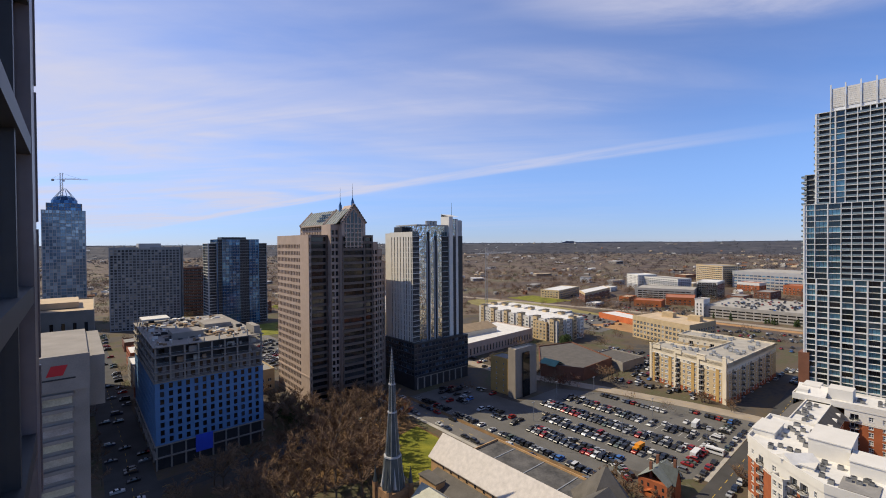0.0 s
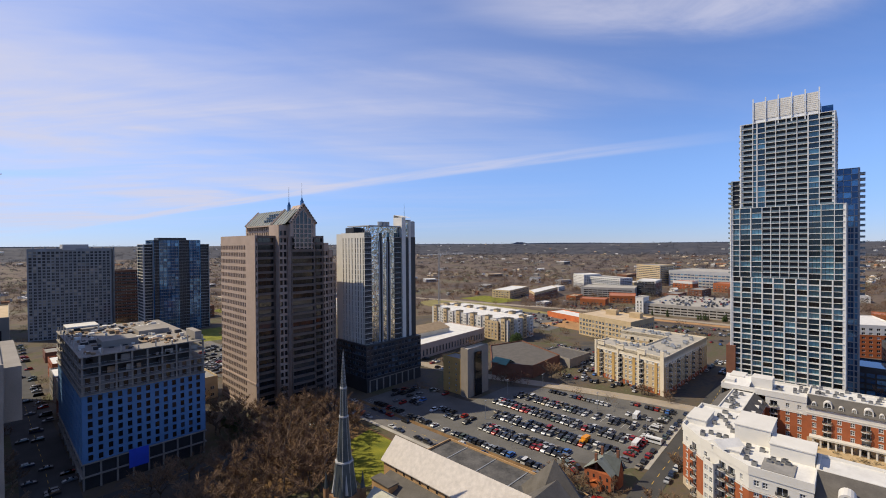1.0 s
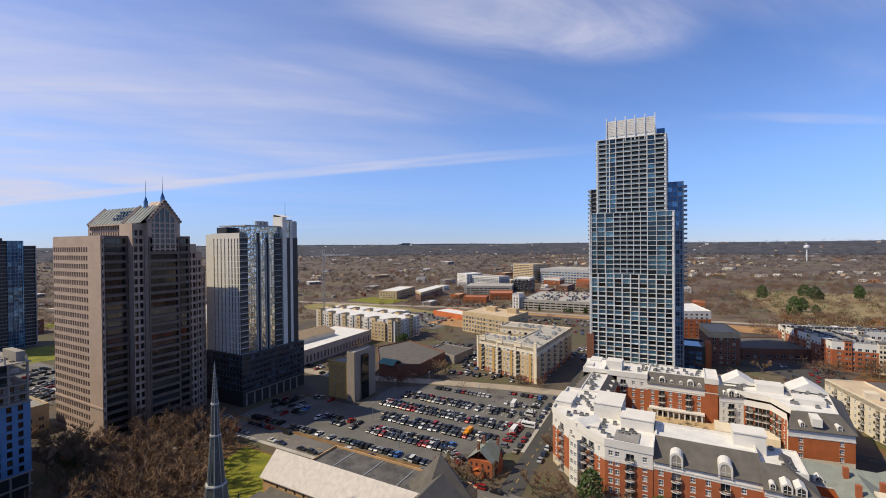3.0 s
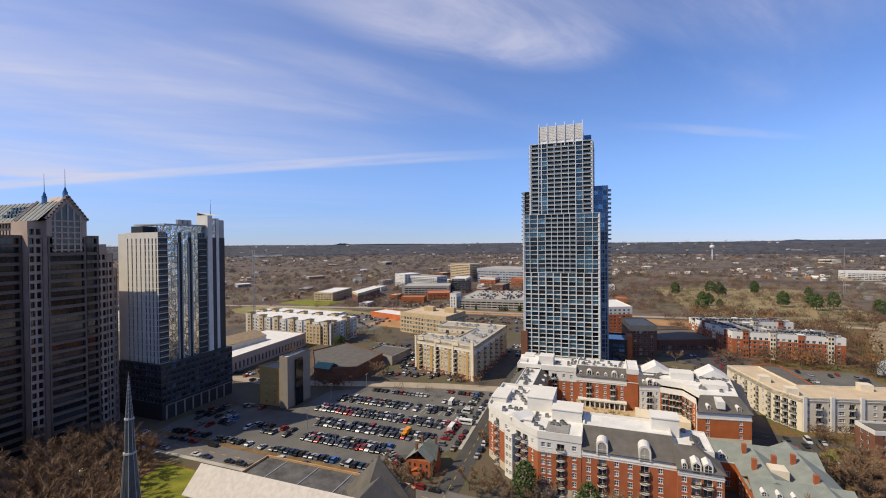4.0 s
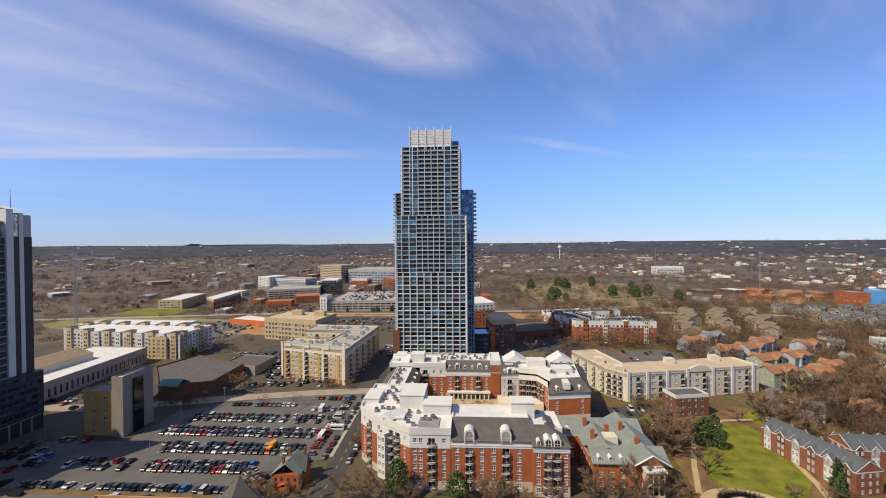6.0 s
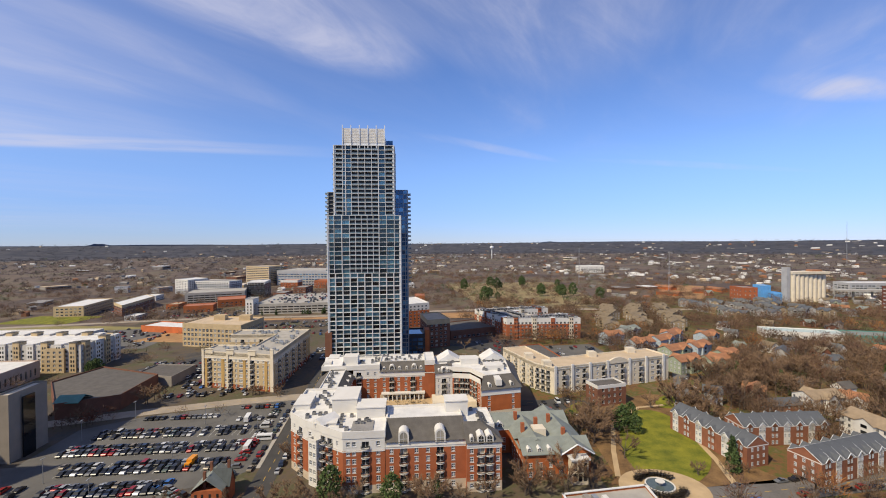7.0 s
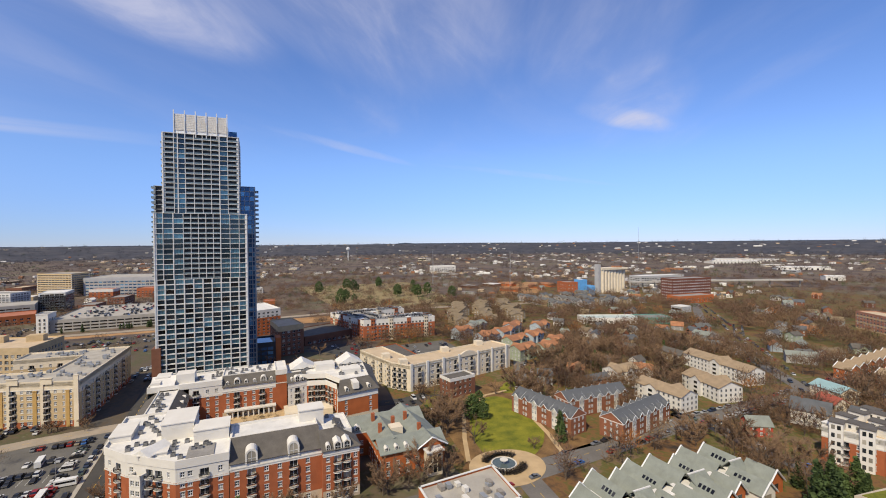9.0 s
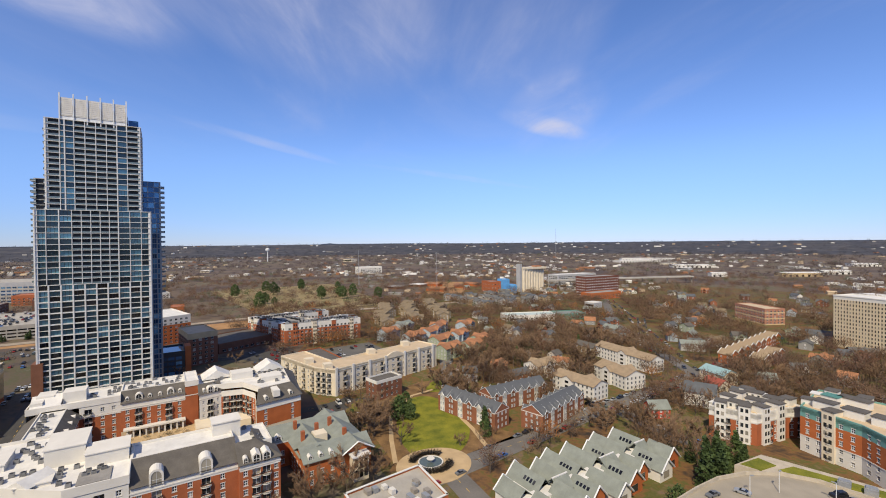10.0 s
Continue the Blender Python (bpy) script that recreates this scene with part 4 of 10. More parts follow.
# dark podium with bands of parking floors
S = Shape()
S.box(-1.4, -3.0, 0, 43.4, 30.6, 28.3)
S.make("podium", DARKMETAL, e)
PODGLASS = pane("podium_glass", (0.020, 0.032, 0.050), (0.085, 0.125, 0.170), 0.4, 0.08, 0.1)
grid_face(e, wins, -1.9, -3.5, 45.3, 0, 8.0, 28.3, 3.35, 2.8, (2.5, 1.9), PODGLASS, DARKMETAL, depth=0.3, sill=0.9, top=0.2, trim=GREYMETAL)
grid_face(e, wins, -1.9, 30.6, 34.1, -90, 8.0, 28.3, 3.35, 2.8, (2.5, 1.9), PODGLASS, DARKMETAL, depth=0.3, sill=0.9, top=0.2, trim=GREYMETAL)
S = Shape()
S.box(-1.95, -3.55, 28.3, 43.5, 30.6, 28.7)
S.box(-1.95, -3.55, 7.6, 43.5, -2.9, 8.0)
S.make("podium_cornice", DARKMETAL, e)
for k in range(8):
    P = Shape()
    P.box(0.5 + k * 5.2, -3.4, 0, 1.3 + k * 5.2, -2.9, 7.6)
    P.box(1.3 + k * 5.2, -3.4, 7.0, 5.7 + k * 5.2, -2.9, 7.6)
    P.make("arcade_post", DULLCAST, e)
wins.finish()

# the hotel under construction, wrapped in blue sheathing
e = thing("hotel_building", "unfinished hotel with blue sheathing below and bare concrete floors above", "building", 24, 206)
taken(rect(22, 204, 68, 282), 4)
wins = Windows(e, 120)
hx, hy = 41.4, 74.0
for z0, z1, wm in ((10, 35, BLUEWRAP),):
    grid_face(e, wins, 0, 0, hx, 0, z0, z1, 3.1, 3.05, (1.45 if wm is BLUEWRAP else 2.3, 2.1), DARKGLASS, wm, sill=0.6, top=0, depth=0.35)
    grid_face(e, wins, 0, hy, hy, -90, z0, z1, 3.1, 3.6, (1.3, 1.9), DARKGLASS, wm, sill=0.7, top=0, depth=0.35)
S = Shape()
S.box(0.6, 0.6, 0, hx, hy, 35)
S.make("core", DARKMETAL, e)
GREYWRAP = mat("grey_sheathing", (0.17, 0.16, 0.155), 0.8, vary=0.25, size=4)
grid_face(e, wins, 0, 0, hx, 0, 35.4, 42.0, 3.25, 2.9, (1.6, 2.2), DARKGLASS, GREYWRAP, sill=0.5, top=0, depth=0.35)
grid_face(e, wins, 0, hy, hy, -90, 35.4, 42.0, 3.25, 3.6, (1.5, 2.1), DARKGLASS, GREYWRAP, sill=0.5, top=0, depth=0.35)
S = Shape()
S.box(hx - 0.02, 0, 10, hx + 0.3, hy, 35)
S.make("wall", BLUEWRAP, e)
for z in (4.8, 9.6, 35.0, 38.2, 41.5, 45.2, 49.2):
    P = Shape()
    P.box(-0.5, -0.6, z, hx + 0.6, hy + 0.4, z + 0.32)
    P.make("floor_slab", DULLCAST, e)
for z0, z1 in ((0, 9.6), (35.4, 38.2), (38.6, 41.5), (41.9, 45.2), (45.6, 49.2)):
    for k in range(9):
        for x, y in ((0.3 + k * (hx - 0.6) / 8, 0.2), (0.3, 0.5 + k * (hy - 1) / 8)):
            P = Shape()
            P.box(x - 0.3, y - 0.3, z0, x + 0.3, y + 0.3, z1)
            P.make("column", DULLCAST, e)
# dark block within the open floors, standing in for the shade inside
S = Shape()
S.box(4, 4, 35.4, hx - 4, hy - 4, 49.1)
S.make("core", DARKMETAL, e)
for z in (35.5, 38.7, 42.0, 45.7):
    for k in range(12):
        S = Shape()
        u, w = random.uniform(1, hx - 4), random.uniform(0.8, 3.2)
        v, w2 = random.uniform(1, hy - 6), random.uniform(0.8, 4.5)
        if k % 2:
            S.box(u, 0.7, z, u + w, 1.8, z + random.uniform(0.9, 2.8))
        else:
            S.box(0.7, v, z, 1.8, v + w2, z + random.uniform(0.9, 2.8))
        S.make("timber_pallet", random.choice((TIMBER, CONCRETE, DULLCAST, DARKMETAL)), e)
    for q in (0, 1):
        S = Shape()
        if q == 0:
            S.box(-0.3, -0.45, z + 0.95, hx, -0.38, z + 1.05)
        else:
            S.box(-0.45, -0.3, z + 0.95, -0.38, hy, z + 1.05)
        S.make("edge_rail", GREYMETAL, e)
for x0, y0, x1, y1, h in ((8, 12, 20, 24, 52.2), (24, 30, 36, 46, 51.6), (38.6, 2, 41.2, 14, 53)):
    S = Shape()
    S.box(x0, y0, 49.52, x1, y1, h)
    S.make("stair_core", DULLCAST, e)
S = Shape()
S.box(2, 60, 52, 14, 72, 52.5)
for x, y in ((2, 60), (13.6, 60), (2, 71.6), (13.6, 71.6)):
    S.box(x, y, 49.52, x + 0.4, y + 0.4, 52)
S.make("formwork_table", PALECAST, e)
for k in range(8):
    for x, y in ((0.4 + k * (hx - 0.8) / 7, 0.3), (0.3, 0.6 + k * (hy - 1) / 7)):
        S = Shape()
        S.box(x - 0.22, y - 0.22, 49.52, x + 0.22, y + 0.22, 49.52 + random.uniform(0.8, 3.0))
        S.make("column_stub", CONCRETE, e)
for material, n in ((TIMBER, 90), (PALECAST, 80), (DARKMETAL, 60)):
    S = Shape()
    for k in range(n):
        x, y = random.uniform(1, hx - 4), random.uniform(1, hy - 6)
        S.box(x, y, 49.54, x + random.uniform(0.4, 2.6), y + random.uniform(0.4, 3.4), 49.6 + random.uniform(0.15, 1.3))
    tagged(S.make("building_material", material, e), kind="stuff")
S = Shape()
S.box(14, -0.62, 3.6, 20.5, -0.3, 10.6)
S.make("banner", mat("bright_blue_banner", (0.035, 0.085, 0.62), 0.6, vary=0.1), e, "bright blue hanging sheet")
wins.finish()

# the white slab hotel with pale window bands
e = thing("hotel_building", "white slab hotel with pale window bands and a red roof sign", "building", -8, 119)
taken(rect(-30, 110, 6, 160), 4)
S = Shape()
S.box(-22, 0, 0, 10.2, 42, 66.5)
S.make("body", DULLCAST, e)
for k in range(19):
    z = 57.5 - k * 3.1
    P = Shape()
    P.box(-18, -0.35, z, 7.4, 0.02, z + 1.55)
    P.make("window_band", mat("cream_blinds_%d" % (k % 3), (0.52 - 0.05 * (k % 3), 0.48 - 0.05 * (k % 3), 0.34), 0.5, vary=0.3, size=2.0) if k < 3 else bpy.data.materials["cream_blinds_%d" % (k % 3)], e)
    P = Shape()
    P.box(-18, -0.9, z + 1.6, 7.6, 0.02, z + 2.3)
    P.make("spandrel", DULLCAST, e)
P = Shape()
P.box(-22, -0.6, 60.2, 10.3, 0.0, 67.6)
P.make("sign_wall", DULLCAST, e)
SIGNRED = mat("red_sign_paint", (0.55, 0.02, 0.03), 0.5, vary=0.1)
for x, w in ((3.4, 2.6),):
    P = Shape()
    P.face([(x, -0.68, 63.6), (x + w, -0.68, 63.6), (x + w + 0.8, -0.68, 65.7), (x + 0.8, -0.68, 65.7)])
    P.make("sign_mark", SIGNRED, e)
P = Shape()
P.box(2.6, -0.7, 62.7, 8.0, -0.62, 63.0)
P.make("sign_bar", DARKMETAL, e)
P = Shape()
P.box(10.0, 4, 55, 13, 40, 66)
P.make("stair_tower", DULLCAST, e)

# the old brown block behind it
building("office_block", "old brown-grey concrete office block with tall slot windows", "building", [(-40, 300), (8, 296), (10, 366), (-40, 372)], 56.5, [DULLCAST], fl=8.2, bay=4.6, win=(1.5, 6.2), sill=1.0, base=2, glass=DARKGLASS, trim=DARKMETAL, cols=1, keep=80, roof=TANROOF)
e = thing("roof_shed", "flat tan rooftop plant shed", "roof plant", -12, 332, 56)
S = Shape()
S.box(-14, -16, 0, 14, 16, 3.2)
S.make("body", TANROOF, e)

# far towers of the city centre
DIMGREY = mat("dim_grey_concrete", (0.27, 0.29, 0.30), 0.85, vary=0.25, size=6)
e, near, wins = building("apartment_tower", "grey residential tower with dense small windows", "tower", [(28, 572), (90, 556), (98, 586), (36, 602)], 88.5, [DIMGREY], fl=2.95, bay=3.3, win=(2.3, 2.1), sill=0.5, glass=GLASS, trim=GREYMETAL, keep=100)
S = Shape()
S.box(-10, -16, 87, 10, 6, 92.5)
S.make("roof_house", GREYCAST, e)
for k in range(8):
    S = Shape()
    x = -31 + k * 8.6
    S.box(x, -9 - x * 0.26 - 1.5, 0, x + 1.6, -9 - x * 0.26 + 1, 90)
    S.make("pier", DIMGREY, e)
e = thing("apartment_tower", "dark blue glass apartment tower with white balconies", "tower", 112, 524)
taken(rect(108, 520, 180, 560), 4)
wins = Windows(e, 50)
slab_tower(e, wins, 8, 0, 52, 30, 0, 96.5, 3.2, {"w": [(4, "g")] * 6, "s": [(3, "b")] * 2 + [(4, "g")] * 5 + [(4, "b")] * 3 + [(4, "g")] * 3, "e": [(4, "g")] * 6, "n": [(4, "g")] * 8}, BLUEGLASS, DIMGREY, BLUEGLASS, over=0.1, post=0.4, spand=0.25)
slab_tower(e, wins, 0, 3, 8, 28, 0, 92, 3.2, [(4, "b")] * 3, BLUEGLASS, PALECAST, GREYCAST, over=0.5, post=0.5)
slab_tower(e, wins, 52, 4, 62, 28, 0, 92, 3.2, [(4, "b")] * 3, TEALGLASS, GREYCAST, GREYCAST, over=0.5, post=0.5)
wins.finish()
S = Shape()
S.box(14, 6, 96.5, 40, 24, 99)
S.make("roof_house", DARKMETAL, e)
# glass tower with a domed steel crown and a crane behind
DX, DY = -32, 640
e = thing("apartment_tower", "pale blue glass tower with a domed steel crown", "tower", DX, DY)
taken(rect(DX - 30, DY - 20, DX + 60, DY + 40), 4)
wins = Windows(e, 40)
slab_tower(e, wins, 6, 0, 43, 40, 0, 130, 3.6, {"w": [(4, "g")] * 5, "s": [(3, "g")] * 5 + [(5, "g")] * 2 + [(3, "g")] * 4, "e": [(4, "g")] * 4, "n": [(4, "g")] * 4}, pane("pale_blue_glass", (0.16, 0.27, 0.38), (0.50, 0.62, 0.70), 0.45, 0.08, 0.2), GREYCAST, GREYCAST, over=0.1, post=0.5)
slab_tower(e, wins, 10, 4, 40, 36, 130, 138, 3.3, [(4, "g")] * 6, BLUEGLASS, DULLCAST, DULLCAST, over=0.2, post=0.5)
wins.finish()
S = Shape()
cx, cy = 25, 20
for k in range(20):
    a, b = 2 * math.pi * k / 20, 2 * math.pi * (k + 1) / 20
    for z0, z1, r0, r1 in ((138, 142, 12, 11.6), (142, 145.5, 11.6, 9.6), (145.5, 147.5, 9.6, 6)):
        S.face([(cx + r0 * math.cos(a), cy + r0 * math.sin(a), z0), (cx + r0 * math.cos(b), cy + r0 * math.sin(b), z0), (cx + r1 * math.cos(b), cy + r1 * math.sin(b), z1), (cx + r1 * math.cos(a), cy + r1 * math.sin(a), z1)])
S.make("dome", BLUEGLASS, e)
for k in range(10):
    a = 2 * math.pi * k / 10
    S = Shape()
    S.tube((cx + 11.5 * math.cos(a), cy + 11.5 * math.sin(a), 142), (cx + 1.5 * math.cos(a), cy + 1.5 * math.sin(a), 156), 0.35, 0.3, 4)
    S.make("dome_rib", WHITEMETAL, e)


def tower_crane(x, y, h, jib, turn, label):
    e = thing("tower_crane", label, "crane", x, y, 0, turn)
    S = Shape()
    w = 1.1
    for a, b in ((-w, -w), (w, -w), (w, w), (-w, w)):
        S.tube((a, b, 0), (a, b, h + 8), 0.2, 0.2, 4)
    n = int(h // 3)
    for k in range(n):
        z = k * h / n
        for (a, b), (c, d) in (((-w, -w), (w, -w)), ((w, -w), (w, w)), ((w, w), (-w, w)), ((-w, w), (-w, -w))):
            S.tube((a, b, z), (c, d, z + h / n), 0.12, 0.12, 3)
    S.make("mast", GREYMETAL, e)
    S = Shape()
    for a in (-0.8, 0.8):
        S.tube((-jib * 0.35, a, h), (jib, a, h + 1), 0.22, 0.18, 4)
    S.tube((-2, 0, h + 1.8), (jib, 0, h + 2.0), 0.2, 0.15, 4)
    for k in range(int(jib // 3)):
        S.tube((k * 3, -0.8, h), (k * 3 + 1.5, 0, h + 2), 0.1, 0.1, 3)
        S.tube((k * 3 + 1.5, 0, h + 2), (k * 3 + 3, 0.8, h), 0.1, 0.1, 3)
    S.make("jib", WHITEMETAL, e)
    S = Shape()
    S.tube((0, 0, h + 8), (jib * 0.7, 0, h + 1.6), 0.1, 0.1, 3)
    S.tube((0, 0, h + 8), (-jib * 0.33, 0, h + 0.6), 0.1, 0.1, 3)
    S.make("tie", GREYMETAL, e)
    S = Shape()
    S.box(-jib * 0.36, -1, h - 2.2, -jib * 0.27, 1, h)
    S.make("counterweight", CONCRETE, e)
    S = Shape()
    S.box(1.2, -1.1, h - 2.4, 3, 0.9, h - 0.1)
    S.make("cab", WHITEMETAL, e)
    return e


tower_crane(DX + 22, DY + 70, 172, 26, -14, "white tower crane standing behind a domed tower")
tower_crane(428, 414, 76, 34, -40, "pale lattice tower crane over a building site")

# unseen towers added past the near facade, to shade the street and the park
for x0, y0, x1, y1, h in ((-74, 222, -20, 284, 132), (-82, 298, -36, 346, 188)):
    e = thing("office_tower", "unseen plain dark tower added beyond the near facade to cast shade", "tower", x0, y0)
    S = Shape()
    S.box(0, 0, 0, x1 - x0, y1 - y0, h)
    S.make("wall", DULLCAST, e)
    for k in range(int(h // 4)):
        S = Shape()
        S.box(-0.1, -0.1, 1.6 + k * 4, x1 - x0 + 0.1, y1 - y0 + 0.1, 3.6 + k * 4)
        S.make("window_band", DARKGLASS, e)

# the corner of the building that carries the camera: window wall along the street side
e = thing("high_rise_corner", "dark metal window wall and stone pier of a high-rise", "building", -0.6, 0, 0)
OWN = mat("polished_dark_stone", (0.16, 0.13, 0.13), 0.35, vary=0.2, size=1.5)
S = Shape()
S.box(-14, -14, 0, -0.25, 12.6, 112)
S.make("body", DULLCAST, e)
for k in range(28):
    z = 90 - 1.05 + (k - 22) * 2.75
    P = Shape()
    P.box(-0.26, -12, z, 0.03, 11.1, z + 0.32)
    P.make("transom", DARKMETAL, e)
for k in range(9):
    y = -12 + k * 2.6
    P = Shape()
    P.box(-0.26, y - 0.08, 28, -0.02, y + 0.08, 112)
    P.make("mullion", DARKMETAL, e)
P = Shape()
P.box(-0.22, -12, 28, -0.16, 11.0, 112)
P.make("pane", MIRRORGLASS, e)
P = Shape()
P.box(-0.3, 11.1, 28, 0.04, 12.0, 112)
for k in range(30):
    P.box(-0.1, 12.0, 30 + k * 2.75, 0.07, 12.1, 32.6 + k * 2.75)
P.make("pier", OWN, e)

# ---- the brick apartment court ----
TRAYS = {}


def tray(e, place, w=3.2, d=1.3, slab_mat=None, rail_mat=None):
    """A rounded balcony with a slab and a barred railing."""
    key = (w, d, (slab_mat or WHITEWALL).name, (rail_mat or DARKMETAL).name)
    if key not in TRAYS:
        arc = [(w / 2 + w / 2 * math.cos(math.pi * k / 8), -d * math.sin(math.pi * k / 8)) for k in range(9)]
        S = Shape()
        S.prism(arc[::-1], -0.28, 0, 0, bottom=True)
        R = Shape()
        for p, q in zip(arc, arc[1:]):
            R.face([(*p, 0.92), (*q, 0.92), (*q, 1.05), (*p, 1.05)])
            R.face([(*p, 0.05), (*q, 0.05), (*q, 0.13), (*p, 0.13)])
            for k in range(3):
                t = (k + 0.5) / 3
                x, y = p[0] + (q[0] - p[0]) * t, p[1] + (q[1] - p[1]) * t
                R.box(x - 0.03, y - 0.03, 0.1, x + 0.03, y + 0.03, 0.95, open_sides="b")
        TRAYS[key] = (S.mesh("balcony", [slab_mat or WHITEWALL]), R.mesh("railing", [rail_mat or DARKMETAL]))
    b = put("balcony", TRAYS[key][0], e, place)
    put("railing", TRAYS[key][1], b, Matrix())


def columns_face(e, wins, a, b, H, cols, walls, tone, fl=3.15, base=0.6, z=0.0, top=0.6, trim=None, glass=None, low=None, wide=1.35, tall=1.75):
    """A wall from plan point a to b; cols: distance along it and kind (w window, d pair, b balcony, s slim window, f french window)."""
    ox, oy = e.matrix_basis.translation.x, e.matrix_basis.translation.y
    d = Vector((b[0] - a[0], b[1] - a[1]))
    place = pose(a[0] - ox, a[1] - oy, z, 0, 0, math.degrees(math.atan2(d.y, d.x)))
    holes, trims, recess = [], [], []
    n = int((H - top - base) // fl)
    for u, kind in cols:
        for j in range(n):
            v = base + j * fl
            if kind == "b":
                w, h, s, dep = 2.6, 2.45, 0.05, 0.9
                tray(e, place @ pose(u - 1.6, 0, v + 0.02))
            elif kind == "d":
                w, h, s, dep = 2.5, tall, 0.75, 0.22
            elif kind == "s":
                w, h, s, dep = 0.9, tall, 0.75, 0.22
            elif kind == "f":
                w, h, s, dep = 1.8, 2.3, 0.2, 0.3
            else:
                w, h, s, dep = wide, tall, 0.75, 0.22
            holes.append((round(u - w / 2, 3), round(v + s, 3), round(u + w / 2, 3), round(v + s + h, 3)))
            wins.add(place @ pose(u - w / 2, dep, v + s), w, h, 2 if kind != "d" else 4, 1 if kind == "b" else 2, trim or WHITEMETAL, glass or GLASS, 0.16 if kind != "b" else 0.1)
            if kind == "b":
                recess.append((u, w, v + s, h, dep))
            else:
                trims.append((u - w / 2, v + s, w, h))
    S = Shape()
    sheet(S, d.length, H, holes, 0.22, tone)
    for x, zz, w, h in trims:
        S.box(x - 0.12, -0.1, zz - 0.18, x + w + 0.12, 0.05, zz, len(walls), "n")
        S.box(x - 0.12, -0.07, zz + h, x + w + 0.12, 0.05, zz + h + 0.22, len(walls), "n")
    for u, w, zz, h, dep in recess:
        S.face([(u - w / 2, 0.22, zz), (u - w / 2, dep, zz), (u - w / 2, dep, zz + h), (u - w / 2, 0.22, zz + h)], len(walls) + 1)
        S.face([(u + w / 2, dep, zz), (u + w / 2, 0.22, zz), (u + w / 2, 0.22, zz + h), (u + w / 2, dep, zz + h)], len(walls) + 1)
        S.face([(u - w / 2, 0.22, zz + h), (u - w / 2, dep, zz + h), (u + w / 2, dep, zz + h), (u + w / 2, 0.22, zz + h)], len(walls) + 1)
    S.make("wall", [*walls, PALECAST, CREAM], e, place=place)
    if low:
        P = Shape()
        P.box(-0.12, -0.14, low, d.length + 0.12, 0.02, low + 0.4)
        P.make("string_course", PALECAST, e, place=place)
    return place




def dormer(e, place, w, h, arch=True, deep=3.0):
    """A white dormer with glass and, where arched, a round head; its front faces -y of the place."""
    S = Shape()
    n = 8
    head = [(w / 2 * math.cos(math.pi * k / n), h + (w / 2 * math.sin(math.pi * k / n) if arch else 0)) for k in range(n + 1)] if arch else [(w / 2, h), (0, h + 0.35 * w), (-w / 2, h)]
    rim = [(w / 2, 0)] + head + [(-w / 2, 0)]
    inner = [(x * 0.72, z * 0.84 + 0.12) for x, z in rim]
    for k in range(len(rim) - 1):
        p, q, r, s = rim[k], rim[k + 1], inner[k + 1], inner[k]
        S.face([(p[0], -0.1, p[1]), (s[0], -0.1, s[1]), (r[0], -0.1, r[1]), (q[0], -0.1, q[1])])
        S.face([(s[0], -0.1, s[1]), (s[0], 0.1, s[1]), (r[0], 0.1, r[1]), (r[0], -0.1, r[1])])
    for p, q in zip(rim, rim[1:]):
        S.face([(p[0], -0.1, p[1]), (q[0], -0.1, q[1]), (q[0], deep, q[1]), (p[0], deep, p[1])])
    d = S.make("dormer", WHITEWALL, e, place=place)
    S = Shape()
    S.face([(x, 0.05, z) for x, z in inner[::-1]], 0)
    S.make("pane", GLASS, d)
    S = Shape()
    S.box(-0.05, -0.02, 0.2, 0.05, 0.06, h + w * 0.3)
    S.box(-w * 0.36, -0.02, h * 0.55, w * 0.36, 0.06, h * 0.55 + 0.09)
    S.make("glazing_bar", WHITEMETAL, d)


def slope(e, pts, material, name="mansard"):
    """A roof slope with some thickness; corners counter-clockwise from outside."""
    S = Shape()
    n = (Vector(pts[1]) - Vector(pts[0])).cross(Vector(pts[2]) - Vector(pts[1])).normalized() * 0.18
    t = [tuple(Vector(p) + n) for p in pts]
    S.face(t)
    for k in range(len(pts)):
        j = (k + 1) % len(pts)
        S.face([pts[k], pts[j], t[j], t[k]])
    S.make(name, material, e)


e = thing("apartment_building", "red brick and white apartment court with dark mansard roofs and balconies", "apartment building", 160, 0)
COURT = e
for r in (rect(153, -36, 206, 48), rect(206, 28, 266, 50), rect(240, -66, 266, 50), rect(208, -66, 262, -30), rect(180, -36, 245, 32)):
    taken(r, 1)
ox, oy = 160.0, 0.0
wins = Windows(e, 170)
STONEBASE = mat("tan_stone_base", (0.56, 0.45, 0.33), 0.85, vary=0.22, size=2.5, fine=0.5)
WB = [BRICK, WHITEWALL, STONEBASE]


def rw(z):
    return 2 if z < 3.4 else 0 if z < 15.2 else 1


def rb(z):
    return 2 if z < 3.6 else 0 if z < 15.0 else 1


H1 = 22.0
# corner block, flat and white on top
columns_face(e, wins, (157.8, 23.5), (157.8, 8.5), H1, [(1.9, "w"), (4.0, "w"), (8.0, "b"), (12.6, "w")], WB, rw, low=15.2)
columns_face(e, wins, (169.7, 39.0), (157.8, 23.5), H1, [(2.2, "w"), (9.4, "b"), (13.0, "b"), (16.8, "s")], WB, rw, low=15.2)
columns_face(e, wins, (179.0, 47.0), (169.7, 39.0), H1, [(3.0, "w"), (8.0, "b")], WB, rw, low=15.2)
columns_face(e, wins, (206.0, 47.0), (179.0, 47.0), H1, [(3.0, "w"), (7.5, "b"), (12, "w"), (16, "w"), (20.5, "b"), (25, "w")], WB, rw, low=15.2)
